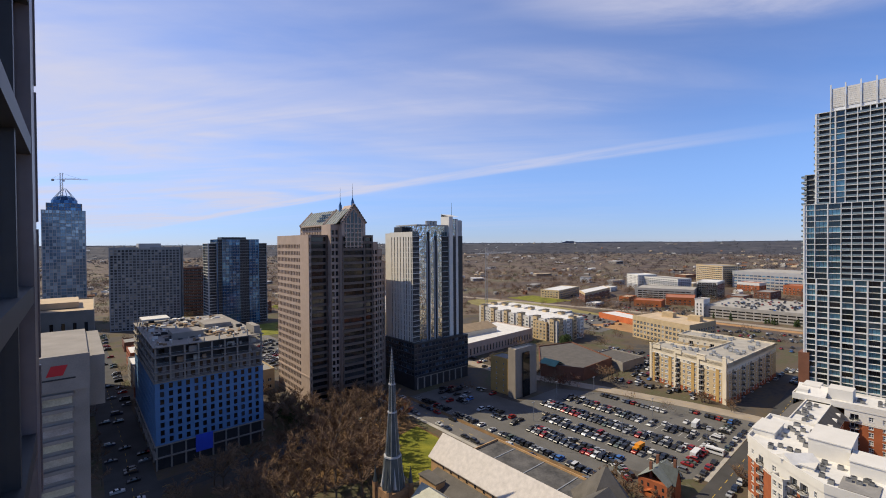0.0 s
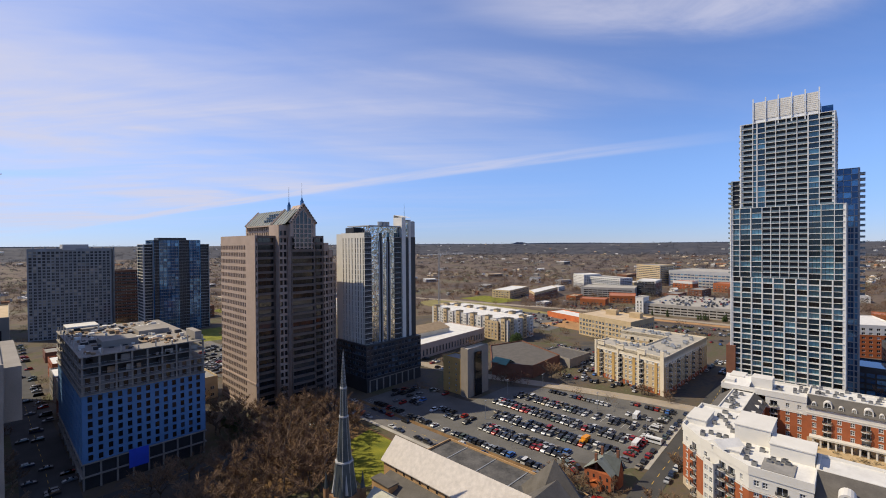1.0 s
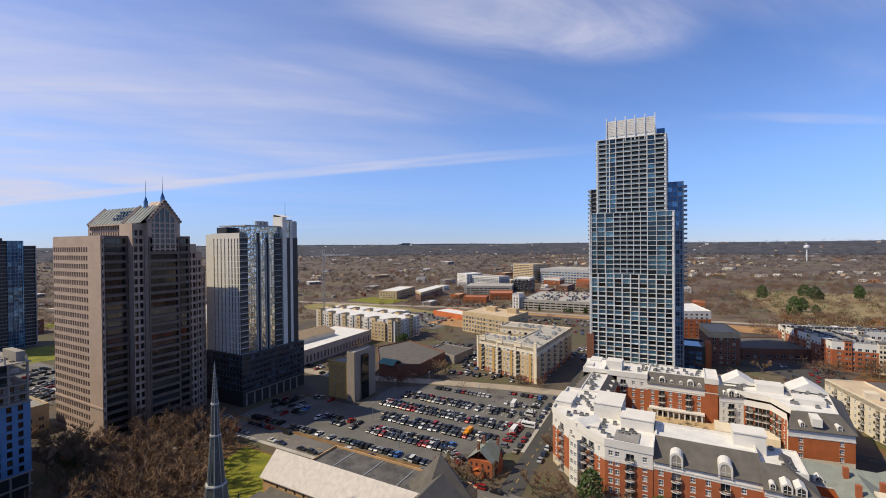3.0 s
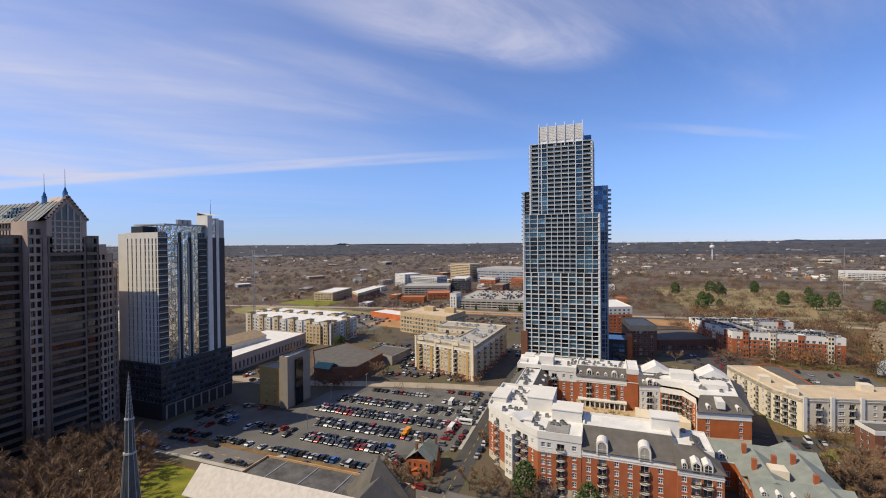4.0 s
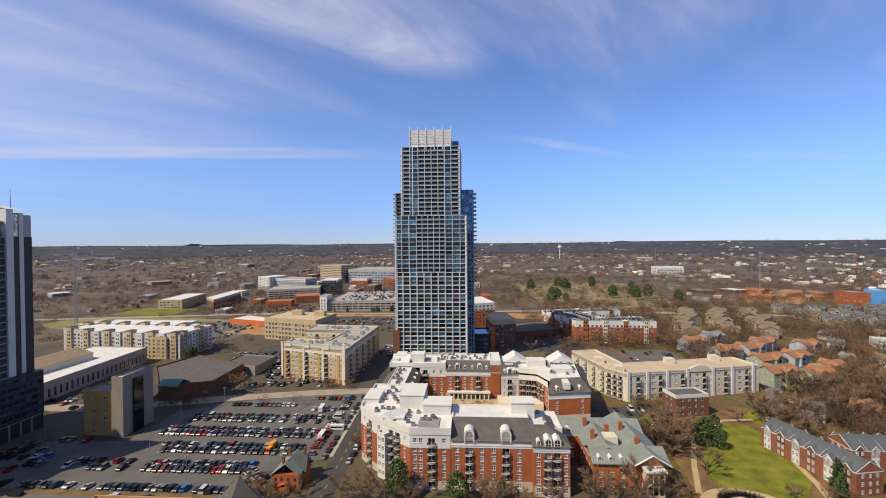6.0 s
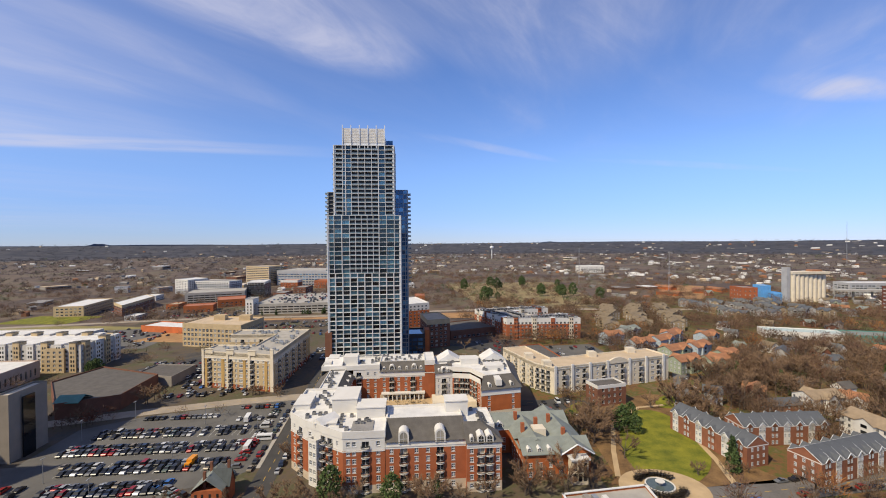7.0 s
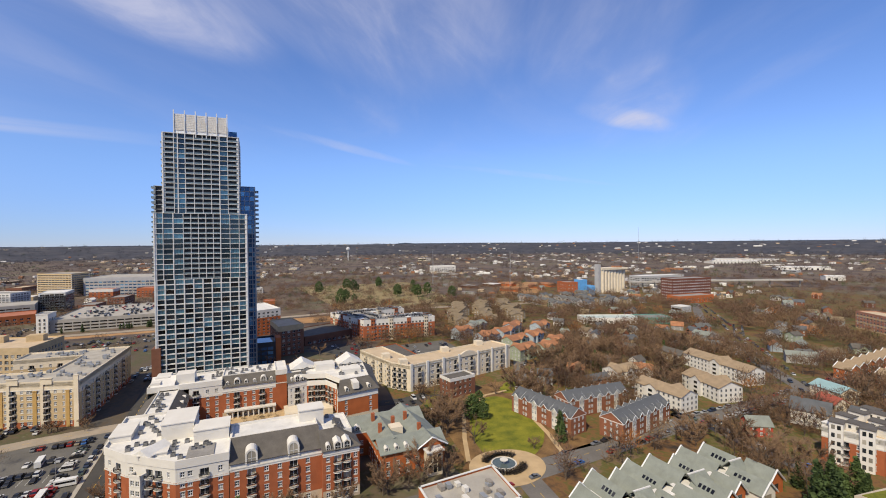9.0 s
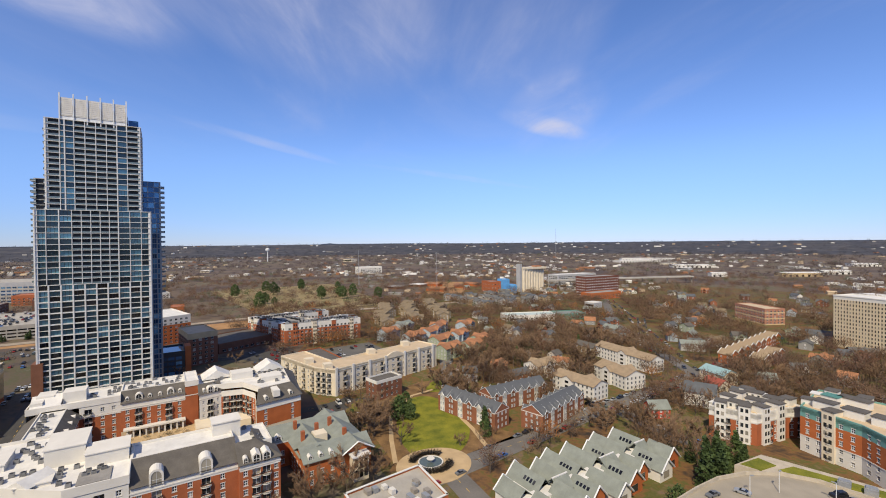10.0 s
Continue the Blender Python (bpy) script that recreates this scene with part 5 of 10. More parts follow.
# white bay that stands out of the canted side, five floors high
u = (Vector((157.8, 23.5)) - Vector((169.7, 39.0))).normalized()
nrm = Vector((u.y, -u.x))
b0, b1 = Vector((169.7, 39.0)) + u * 3.8, Vector((169.7, 39.0)) + u * 8.2
q0, q1 = b0 + nrm * 2.2, b1 + nrm * 2.2
WW = [WHITEWALL]
columns_face(e, wins, tuple(b0), tuple(q0), 17.2, [(1.1, "s")], WW, lambda z: 0, base=0.8)
columns_face(e, wins, tuple(q0), tuple(q1), 17.2, [(1.2, "w"), (3.2, "w")], WW, lambda z: 0, base=0.8)
columns_face(e, wins, tuple(q1), tuple(b1), 17.2, [(1.1, "s")], WW, lambda z: 0, base=0.8)
S = Shape()
ring = [b0, q0, q1, b1]
S.face([(p.x - ox, p.y - oy, 16.3) for p in ring])
S.make("bay_roof", GREYROOF, e)
for p, q in ((b0, q0), (q0, q1), (q1, b1)):
    S = Shape()
    m2 = pose(p.x - ox, p.y - oy, 0, 0, 0, math.degrees(math.atan2(q.y - p.y, q.x - p.x)))
    S.box(-0.1, -0.1, 17.0, (q - p).length + 0.1, 0.25, 17.7)
    S.make("bay_parapet", WHITEWALL, e, place=m2)


def flat_roof(e, poly, z, lip, material=None, wall_mat=None):
    near = [(x - ox, y - oy) for x, y in poly]
    inner = inset(near, 0.4)
    S = Shape()
    S.face([(*p, z - lip) for p in inner])
    S.make("roof", material or WHITEROOF, e)
    S = Shape()
    for (a, b, c, d) in zip(near, near[1:] + near[:1], inner[1:] + inner[:1], inner):
        S.face([(*a, z), (*b, z), (*c, z), (*d, z)])
        S.face([(*c, z - lip), (*d, z - lip), (*d, z), (*c, z)])
        S.face([(*a, z - 2.6), (*b, z - 2.6), (*b, z), (*a, z)])
    S.make("parapet", wall_mat or WHITEWALL, e)


CB = [(157.6, 23.6), (157.6, 8.3), (182, 8.3), (182, 28), (207, 30), (207, 47.2), (179, 47.2), (169.6, 39.2)]
flat_roof(e, CB, 22.7, 1.0)
# roof houses on the corner block
for x0, y0, x1, y1, z1 in ((178, 20.5, 193, 30.5, 27.2), (172, 9.0, 181.6, 20.0, 25.6), (183.5, 40.5, 196, 46.8, 23.6), (166, 27, 171, 35, 22.6)):
    S = Shape()
    S.box(x0 - ox, y0 - oy, 21.5, x1 - ox, y1 - oy, z1)
    S.box(x0 - ox - 0.25, y0 - oy - 0.25, z1, x1 - ox + 0.25, y1 - oy + 0.25, z1 + 0.35)
    S.make("roof_house", WHITEWALL, e)
S = Shape()
S.box(160 - ox, 13, 21.9, 169 - ox, 21, 22.05)
S.make("roof_pad", GREYROOF, e)
# a small gable over the canted side
g0 = Vector((169.7, 39.0)) + u * 6
S = Shape()
m2 = pose(g0.x - ox, g0.y - oy, 22.6, 0, 0, math.degrees(math.atan2(u.y, u.x)))
S.face([(-3.4, -0.1, 0), (3.4, -0.1, 0), (0, -0.1, 2.0)])
S.face([(-3.4, -0.1, 0), (0, -0.1, 2.0), (0, 9, 2.0), (-3.4, 9, 0)])
S.face([(3.4, -0.1, 0), (3.4, 9, 0), (0, 9, 2.0), (0, -0.1, 2.0)])
S.make("gable", WHITEROOF, e, place=m2)

# front wing under a mansard roof
columns_face(e, wins, (157.8, 8.3), (157.8, -21.0), 18.4, [(2.2, "w"), (6.6, "b"), (11.2, "w"), (15.4, "w"), (19.9, "b"), (24.6, "w")], WB, rb, low=16.4)
columns_face(e, wins, (155.2, -21.0), (155.2, -33.8), 18.0, [(1.8, "w"), (5.2, "b"), (8.4, "b"), (11.4, "w")], WB, rb, low=16.4)
columns_face(e, wins, (157.8, -21.0), (155.2, -21.0), 18.0, [], WB, rb)
columns_face(e, wins, (155.2, -33.8), (178, -33.8), 18.0, [(4, "w"), (9, "w"), (14, "w"), (19, "w")], WB, rb, low=16.4)
slope(e, [(157.3 - ox, 8.4, 18.2), (157.3 - ox, -21.2, 18.2), (168.5 - ox, -21.2, 22.6), (168.5 - ox, 8.4, 22.6)], DARKROOF)
slope(e, [(154.6 - ox, -20.6, 17.8), (154.6 - ox, -34.3, 17.8), (164.5 - ox, -27.5, 21.8), (164.5 - ox, -20.6, 21.8)], DARKROOF)
slope(e, [(154.6 - ox, -34.3, 17.8), (179 - ox, -34.3, 17.8), (175 - ox, -27.5, 21.8), (164.5 - ox, -27.5, 21.8)], DARKROOF)
S = Shape()
S.face([(157.5 - ox, -21.2, 18), (168.5 - ox, -21.2, 18), (168.5 - ox, -21.2, 22.6)])
S.face([(164.5 - ox, -20.6, 17), (164.5 - ox, -27.5, 17), (164.5 - ox, -27.5, 21.7), (164.5 - ox, -20.6, 21.7)])
S.make("gable_wall", DARKROOF, e)
flat_roof(e, [(168.4, 8.3), (168.4, -21.0), (181.4, -21.0), (181.4, 8.3)], 22.9, 0.9)
flat_roof(e, [(164.6, -21.0), (164.6, -33.0), (181.4, -33.0), (181.4, -21.0)], 20.6, 0.5)
S = Shape()
S.box(174 - ox, -24, 20, 181.2 - ox, -15, 26.2)
S.box(173.7 - ox, -24.3, 26.2, 181.5 - ox, -14.7, 26.6)
S.make("roof_house", WHITEWALL, e)
dormer(e, pose(157.4 - ox, 1.7, 17.6, 0, 0, -90), 3.8, 3.0, deep=4.6)
dormer(e, pose(157.4 - ox, -11.6, 17.6, 0, 0, -90), 3.8, 3.2, deep=5)
dormer(e, pose(155.2 - ox, -22.9, 17.9, 0, 0, -90), 1.5, 1.5, deep=2.4)
dormer(e, pose(155.0 - ox, -26.2, 17.2, 0, 0, -90), 2.6, 3.0, arch=False, deep=4.5)
dormer(e, pose(155.0 - ox, -29.4, 17.2, 0, 0, -90), 2.6, 3.0, arch=False, deep=4.5)

# the wing beside the side street
columns_face(e, wins, (243.0, 47.0), (207.0, 47.0), 17.0, [(4 + 4.6 * k, "b" if k % 3 == 1 else "w") for k in range(7)], WB, rw, low=15.2)
columns_face(e, wins, (207.0, 30.0), (243.0, 30.0), 17.0, [(4 + 4.6 * k, "w") for k in range(7)], WB, rw, low=15.2)
slope(e, [(243.5 - ox, 47.6, 16.8), (206.6 - ox, 47.6, 16.8), (206.6 - ox, 42.5, 20.6), (243.5 - ox, 42.5, 20.6)], DARKROOF)
slope(e, [(206.6 - ox, 29.4, 16.8), (243.5 - ox, 29.4, 16.8), (243.5 - ox, 34.0, 20.6), (206.6 - ox, 34.0, 20.6)], DARKROOF)
flat_roof(e, [(206.8, 34.0), (243.4, 34.0), (243.4, 42.5), (206.8, 42.5)], 20.9, 0.5)
for x in (212, 221, 230, 238):
    dormer(e, pose(x - ox, 30.6, 17.0, 0, 0, 0), 1.5, 1.5, deep=2.4)

# the far wing across the court
columns_face(e, wins, (243.2, 30.0), (243.2, 15.5), 22.4, [(3, "b"), (8, "w"), (12, "w")], WB, rw, low=15.2)
columns_face(e, wins, (243.2, 15.5), (243.2, -9.5), 19.0, [(2.4, "w"), (6.6, "b"), (10.4, "w"), (14.4, "w"), (18.4, "b"), (22.6, "w")], WB, lambda z: 2 if z < 6.4 else 0 if z < 16.6 else 1, low=16.4)
columns_face(e, wins, (243.2, -9.5), (243.2, -15.0), 23.6, [], [BRICK, WHITEWALL], lambda z: 0 if z < 17.5 else 1, low=17.5)
columns_face(e, wins, (262, 47.0), (243.2, 47.0), 22.4, [(4, "w"), (9, "b"), (14, "w")], WB, rw, low=15.2)
columns_face(e, wins, (262, -15.0), (262, 47.0), 22.4, [(4 + 5 * k, "w") for k in range(11)], WB, rw)
slope(e, [(242.7 - ox, 15.6, 18.8), (242.7 - ox, -9.6, 18.8), (248.0 - ox, -9.6, 23.2), (248.0 - ox, 15.6, 23.2)], DARKROOF)
flat_roof(e, [(248.0, -9.5), (262.2, -9.5), (262.2, 15.5), (248.0, 15.5)], 23.6, 0.6)
flat_roof(e, [(243.0, 15.5), (262.2, 15.5), (262.2, 47.2), (243.0, 47.2)], 22.9, 0.9)
flat_roof(e, [(243.0, -15.2), (262.2, -15.2), (262.2, -9.5), (243.0, -9.5)], 24.6, 0.5)
for y, w, ar in ((13.2, 1.6, True), (8.8, 2.9, True), (4.6, 1.6, True), (0.6, 1.6, True), (-3.6, 2.9, True), (-7.4, 1.6, True)):
    dormer(e, pose(243.6 - ox, y, 19.2, 0, 0, -90), w, 1.3 if w < 2 else 1.8, ar, deep=2.6)
for x0, y0, x1, y1, z1 in ((248, 28, 256, 36, 26.5), (250, 39, 259, 45, 25.5), (244.5, 42, 249, 46, 24.6)):
    S = Shape()
    S.box(x0 - ox, y0, 21.5, x1 - ox, y1, z1)
    S.make("roof_house", WHITEWALL, e)
S = Shape()
S.face([(243 - ox, 46, 22.9), (262 - ox, 46, 22.9), (252.5 - ox, 46.5, 25.6)])
S.face([(243 - ox, 46, 22.9), (252.5 - ox, 46.5, 25.6), (252.5 - ox, 36, 25.6), (243 - ox, 36, 22.9)])
S.make("gable", WHITEROOF, e)

# the curved wing and the end block
columns_face(e, wins, (236.5, -15.0), (238.5, -24.5), 19.0, [(1.8, "s"), (5, "b"), (8.2, "s")], [PALECAST, WHITEWALL, PALECAST], lambda z: 1, low=16.4)
columns_face(e, wins, (238.5, -24.5), (236.0, -34.0), 18.4, [(2.2, "b"), (5.4, "b"), (8.2, "b")], WB, rb)
columns_face(e, wins, (236.0, -34.0), (226.0, -38.0), 18.4, [(2.4, "b"), (6.0, "b"), (9.2, "s")], WB, rb)
columns_face(e, wins, (226.0, -38.0), (213.0, -36.2), 18.4, [(6, "w"), (10, "w")], [CREAM, WHITEWALL, PALECAST], rb)
columns_face(e, wins, (213.0, -36.2), (216.5, -57.0), 17.0, [(4.2, "w"), (17.0, "w")], [BRICKO, WHITEWALL, CREAM], lambda z: 2 if z < 5.0 else 0 if z < 14.2 else 1, low=14.0, base=5.4, fl=3.0)
columns_face(e, wins, (216.5, -57.0), (258, -63.0), 17.0, [(4 + 4.5 * k, "w") for k in range(8)], WB, rw)
columns_face(e, wins, (258, -63.0), (262, -15.0), 17.0, [(4 + 4.5 * k, "w") for k in range(9)], WB, rw)
slope(e, [(212.4 - ox, -35.8, 16.8), (216.0 - ox, -57.6, 16.8), (224 - ox, -54.0, 21.6), (221 - ox, -38.5, 21.6)], DARKROOF)
slope(e, [(216.0 - ox, -57.6, 16.8), (258.4 - ox, -63.6, 16.8), (252 - ox, -57.0, 21.6), (224 - ox, -54.0, 21.6)], DARKROOF)
slope(e, [(236.0 - ox, -14.6, 18.8), (238.2 - ox, -24.6, 18.8), (243 - ox, -24.6, 22.6), (241.5 - ox, -14.6, 22.6)], DARKROOF)
flat_roof(e, [(226, -38.2), (222, -40), (224, -54), (252, -57), (260, -46), (262, -15.2), (242, -15.2), (239, -24.5), (236.2, -34)], 21.8, 0.6)
for x0, y0, x1, y1, z1 in ((214.6, -47, 222, -44, 21.5), (232, -52, 240, -42, 23.6), (244, -40, 252, -30, 24.5)):
    S = Shape()
    S.box(x0 - ox, y0, 18.5, x1 - ox, y1, z1)
    S.make("roof_house", WHITEWALL, e)
for cy in (-50.0, -24.0):
    S = Shape()
    S.face([(250 - ox, cy - 7, 21.8), (250 - ox, cy, 26.0), (250 - ox, cy + 7, 21.8)])
    S.face([(250 - ox, cy - 7, 21.8), (262 - ox, cy - 7, 21.8), (262 - ox, cy, 26.0), (250 - ox, cy, 26.0)])
    S.face([(262 - ox, cy + 7, 21.8), (250 - ox, cy + 7, 21.8), (250 - ox, cy, 26.0), (262 - ox, cy, 26.0)])
    S.make("gable", WHITEROOF, e)
for y in (-41.0, -52.5):
    dormer(e, pose(214.6 - ox + (-41 - y) * 0.16, y, 17.6, 0, 0, -80), 1.5, 1.4, deep=2.6)
for y in (-17.4, -22.2):
    dormer(e, pose(237.4 - ox, y, 19.2, 0, 0, -78), 1.5, 1.3, deep=2.6)
dormer(e, pose(237.2 - ox, -19.8, 19.0, 0, 0, -78), 2.6, 1.8, deep=2.6)
wins.finish()
S = Shape()
S.box(181 - ox, -33, 0, 243 - ox, 30, 3.6)
S.make("court_terrace", PAVING, e)
for k in range(10):
    y = 13 - k * 2.4
    P = Shape()
    P.box(240.4 - ox, y, 3.6, 241 - ox, y + 0.6, 7.0)
    P.make("porch_post", PALECAST, e)
P = Shape()
P.box(240 - ox, -9.4, 7.0, 243.2 - ox, 14.6, 7.7)
P.make("porch_roof", PALECAST, e)
P = Shape()
P.box(226 - ox, -36, 3.6, 239 - ox, -13, 6.8)
P.make("terrace_wall", CREAM, e)
for k in range(34):
    a = random.uniform(0, 6.28)
    x, y = random.choice([(random.uniform(224, 239), random.uniform(-8, 14)), (random.uniform(184, 238), random.uniform(-12, -9))])
    P = Shape()
    for j in range(40):
        c = Vector((x - ox + random.gauss(0, 0.7), y + random.gauss(0, 0.7), 3.6 + abs(random.gauss(0.5, 0.4))))
        s = random.uniform(0.2, 0.45)
        P.face([c + Vector((s, 0, 0)), c + Vector((0, s, 0.1)), c + Vector((-s, 0, s))])
    sh = P.make("shrub", LEAF)
    sh.matrix_basis = pose(ox, oy, 0)
    tagged(sh, "small clipped evergreen shrub on the court terrace", "shrub", "court shrubs")

# air-conditioning units on the white roofs
S = Shape()
S.box(-0.45, -0.45, 0.12, 0.45, 0.45, 0.85)
S.box(-0.5, -0.5, 0, 0.5, 0.5, 0.12)
BODY = S.mesh("body", [mat("weathered_unit_metal", (0.20, 0.20, 0.20), 0.6, 0.2, vary=0.3, size=1.0, spot=0.5)])
S = Shape()
S.tube((0, 0, 0.85), (0, 0, 0.93), 0.36, 0.36, 8)
FAN = S.mesh("fan", [DARKMETAL])
first = thing("air_conditioner", "grey boxed air-conditioning unit on a white roof", "air conditioner", 0, 0, -50, group="roof air conditioners")
put("body", BODY, first, Matrix())
put("fan", FAN, first, Matrix())
spots = []
for x0, y0, x1, y1, z in ((207, 36, 242, 41.5, 20.42), (183, 31, 205, 39, 21.72), (172, 31, 178, 40, 21.72), (161, 22, 176, 26, 21.72), (165, 14, 171, 20, 21.72), (250, -8, 261, 14, 23.02), (250, 16, 261, 27, 22.02), (240, -28, 258, -20, 21.22), (230, -40, 255, -54, 21.22), (166, -31, 180, -26, 20.12)):
    for k in range(int(max(6, abs((x1 - x0) * (y1 - y0)) / 13))):
        spots.append((random.uniform(x0, x1), random.uniform(min(y0, y1), max(y0, y1)), z))
first.matrix_basis = pose(spots[0][0], spots[0][1], spots[0][2])
for x, y, z in spots[1:]:
    made = copy_thing(first, pose(x, y, z, 0, 0, random.choice((0, 90)) + random.uniform(-4, 4)) @ Matrix.Diagonal((1.5, 1.5, 1.35, 1)))

# ---- church, old house and the blocks round the parking lot ----
e = thing("church", "sandstone church with a long pale slate roof", "church", 101, 100)
taken(rect(84, 55, 132, 128), 1)
S = Shape()
S.box(-1.5, -45, 0, 11.5, 25, 12)
S.face([(-1.5, 25, 12), (5, 25, 17.6), (11.5, 25, 12)][::-1])
S.make("nave_wall", SANDSTONE, e)
S = Shape()
S.ridge(-1.5, -45, 11.5, 25.2, 12, 18, axis="y", over=0.7, thick=0.3)
S.make("nave_roof", SLATE, e)
S = Shape()
S.box(-8.5, -40, 0, -1.5, 21, 7.0)
S.make("aisle", SANDSTONE, e)
slope(e, [(-8.8, 21.2, 7.0), (-8.8, -40, 7.0), (-1.6, -40, 9.2), (-1.6, 21.2, 9.2)], DARKROOF, "aisle_roof")
for k in range(15):
    y = 18 - k * 4
    P = Shape()
    P.box(-8.62, y - 0.5, 2.2, -8.4, y + 0.5, 5.4)
    P.make("window", DARKGLASS, e)
    P = Shape()
    P.box(-1.62, y - 0.35, 9.7, -1.45, y + 0.35, 11.4)
    P.make("window", DARKGLASS, e)
    P = Shape()
    P.box(-9.3, y + 1.6, 0, -8.5, y + 2.3, 6.2)
    P.make("buttress", SANDSTONE, e)
S = Shape()
S.box(-10, 12, 0, -6, 21, 9.5)
S.make("porch", SANDSTONE, e)
S = Shape()
S.box(-10.3, 11.7, 9.5, -5.8, 21.3, 9.9)
S.make("porch_roof", DARKROOF, e)
S = Shape()
S.ridge(-14, -46, 14, -26, 12, 20, axis="x", over=0.5, thick=0.3)
S.make("transept_roof", DARKROOF, e)
S = Shape()
S.box(-13.5, -45.5, 0, 13.5, -26.5, 12.2)
S.make("transept", SANDSTONE, e)
# flat annex beyond the nave
S = Shape()
S.box(12.5, -38, 0, 31, 22, 9.0)
S.make("annex_wall", SANDSTONE, e)
S = Shape()
S.box(12.9, -37.6, 9.0, 30.6, 21.6, 9.06)
S.make("annex_roof", mat("stained_black_roof", (0.060, 0.060, 0.058), 0.8, vary=0.5, size=5, fine=0.8, second=(0.17, 0.16, 0.15)), e)
for x0, y0, x1, y1 in ((12.5, -38, 12.9, 22), (30.6, -38, 31, 22), (12.9, 21.6, 30.6, 22), (12.9, -38, 30.6, -37.6)):
    P = Shape()
    P.box(x0, y0, 9, x1, y1, 9.8)
    P.make("annex_parapet", SANDSTONE, e)
for k in range(4):
    P = Shape()
    y = -30 + k * 14
    P.box(13, y, 9.06, 30.5, y + 0.4, 9.25)
    P.make("roof_joint", GREYMETAL, e)

# the spire
SX, SY = 78.0, 118.0
e = thing("church_spire", "slender slate church spire on an octagonal stone tower", "spire", SX, SY)
taken(rect(72, 112, 84, 124), 1)
BELFRY = mat("dark_sandstone", (0.30, 0.17, 0.085), 0.9, vary=0.3, size=2)
S = Shape()
S.box(-4.1, -4.1, 0, 4.1, 4.1, 11.5)
S.make("tower", BELFRY, e)
for x, y in ((-4.1, -4.1), (4.1, -4.1), (4.1, 4.1), (-4.1, 4.1)):
    P = Shape()
    P.box(x - 0.7, y - 0.7, 0, x + 0.7, y + 0.7, 13.0)
    P.make("corner_buttress", BELFRY, e)
    P = Shape()
    P.tube((x, y, 13.0), (x, y, 18.5), 0.8, 0.0, 6)
    P.make("pinnacle", STEEPLE, e)
for k in range(4):
    P = Shape()
    P.put(pose(0, 0, 0, 0, 0, 90 * k)).box(-1.3, -4.2, 3.0, 1.3, -4.08, 9.0)
    P.make("louvre", DARKMETAL, e)
for z0, z1, r0, r1 in ((11.5, 21.5, 3.9, 2.75), (22.0, 35.6, 2.35, 1.35), (36.0, 44.6, 1.2, 0.95), (45.0, 56.0, 0.85, 0.06)):
    S = Shape()
    S.tube((0, 0, z0), (0, 0, z1), r0, r1, 8)
    S.make("spire_stage", STEEPLE, e)
    if z1 < 50:
        S = Shape()
        S.tube((0, 0, z1), (0, 0, z1 + 0.45), r1 + 0.22, r1 + 0.16, 8)
        S.make("spire_band", GREYCAST, e)
    for k in range(8):
        a = radians(45 * k)
        P = Shape()
        P.tube((r0 * math.cos(a), r0 * math.sin(a), z0), (r1 * math.cos(a), r1 * math.sin(a), z1), 0.10, 0.07, 4)
        P.make("spire_rib", GREYMETAL, e)
for k in range(8):
    a = radians(22.5 + 45 * k)
    c, s = math.cos(a), math.sin(a)
    P = Shape()
    P.tube((3.45 * c, 3.45 * s, 12.2), (2.85 * c, 2.85 * s, 18.8), 0.62, 0.0, 5)
    P.make("lucarne", GREYCAST if k % 2 else STEEPLE, e)
    P = Shape()
    P.tube((2.0 * c, 2.0 * s, 23.0), (1.65 * c, 1.65 * s, 29.5), 0.34, 0.0, 5)
    P.make("lucarne", STEEPLE, e)
for z in range(46, 56):
    r = 0.85 - (z - 45) * 0.072
    P = Shape()
    P.tube((0, 0, z), (0, 0, z + 0.18), r + 0.14, r + 0.12, 8)
    P.make("crocket_ring", STEEPLE, e)
S = Shape()
S.tube((0, 0, 55), (0, 0, 57), 0.12, 0.03, 5)
S.make("finial", GREYMETAL, e)
e = thing("church_hall", "low sandstone hall with a pale tiled roof", "church", 84, 104)
S = Shape()
S.box(-7, -14, 0, 7, 6, 8)
S.make("wall", SANDSTONE, e)
S = Shape()
S.ridge(-7, -14, 7, 6, 8, 13.5, axis="y", over=0.5, thick=0.3)
S.make("roof", mat("pale_green_tiles", (0.46, 0.45, 0.36), 0.8, vary=0.2, size=2), e)
e = thing("church_gable", "dark slate pointed roof at the east end of the church", "roof", 123, 69)
S = Shape()
S.box(-9, -9, 0, 9, 9, 9)
S.make("wall", SANDSTONE, e)
S = Shape()
S.tube((0, 0, 9), (0, 0, 22), 12.5, 0, 4)
S.make("roof", DARKROOF, e)

e = thing("brick_house", "old red brick house with steep slate gables and chimneys", "house", 160, 69)
taken(rect(151, 60, 170, 80), 1)
S = Shape()
S.box(-8, -7, 0, 8, 7, 8.2)
S.make("wall", BRICK, e)
S = Shape()
S.ridge(-8, -7, 8, 7, 8.2, 13.5, axis="x", over=0.5)
S.make("roof", GREENROOF, e)
S = Shape()
S.ridge(-3, -8.6, 3.4, 0, 8.0, 14.5, axis="y", over=0.4)
S.make("cross_gable", STEEPLE, e)
S = Shape()
S.face([(-3, -8.6, 0), (3.4, -8.6, 0), (3.4, -8.6, 8), (0.2, -8.6, 14.2), (-3, -8.6, 8)])
S.box(-3, -8.5, 0, 3.4, -7, 8)
S.make("gable_wall", BRICK, e)
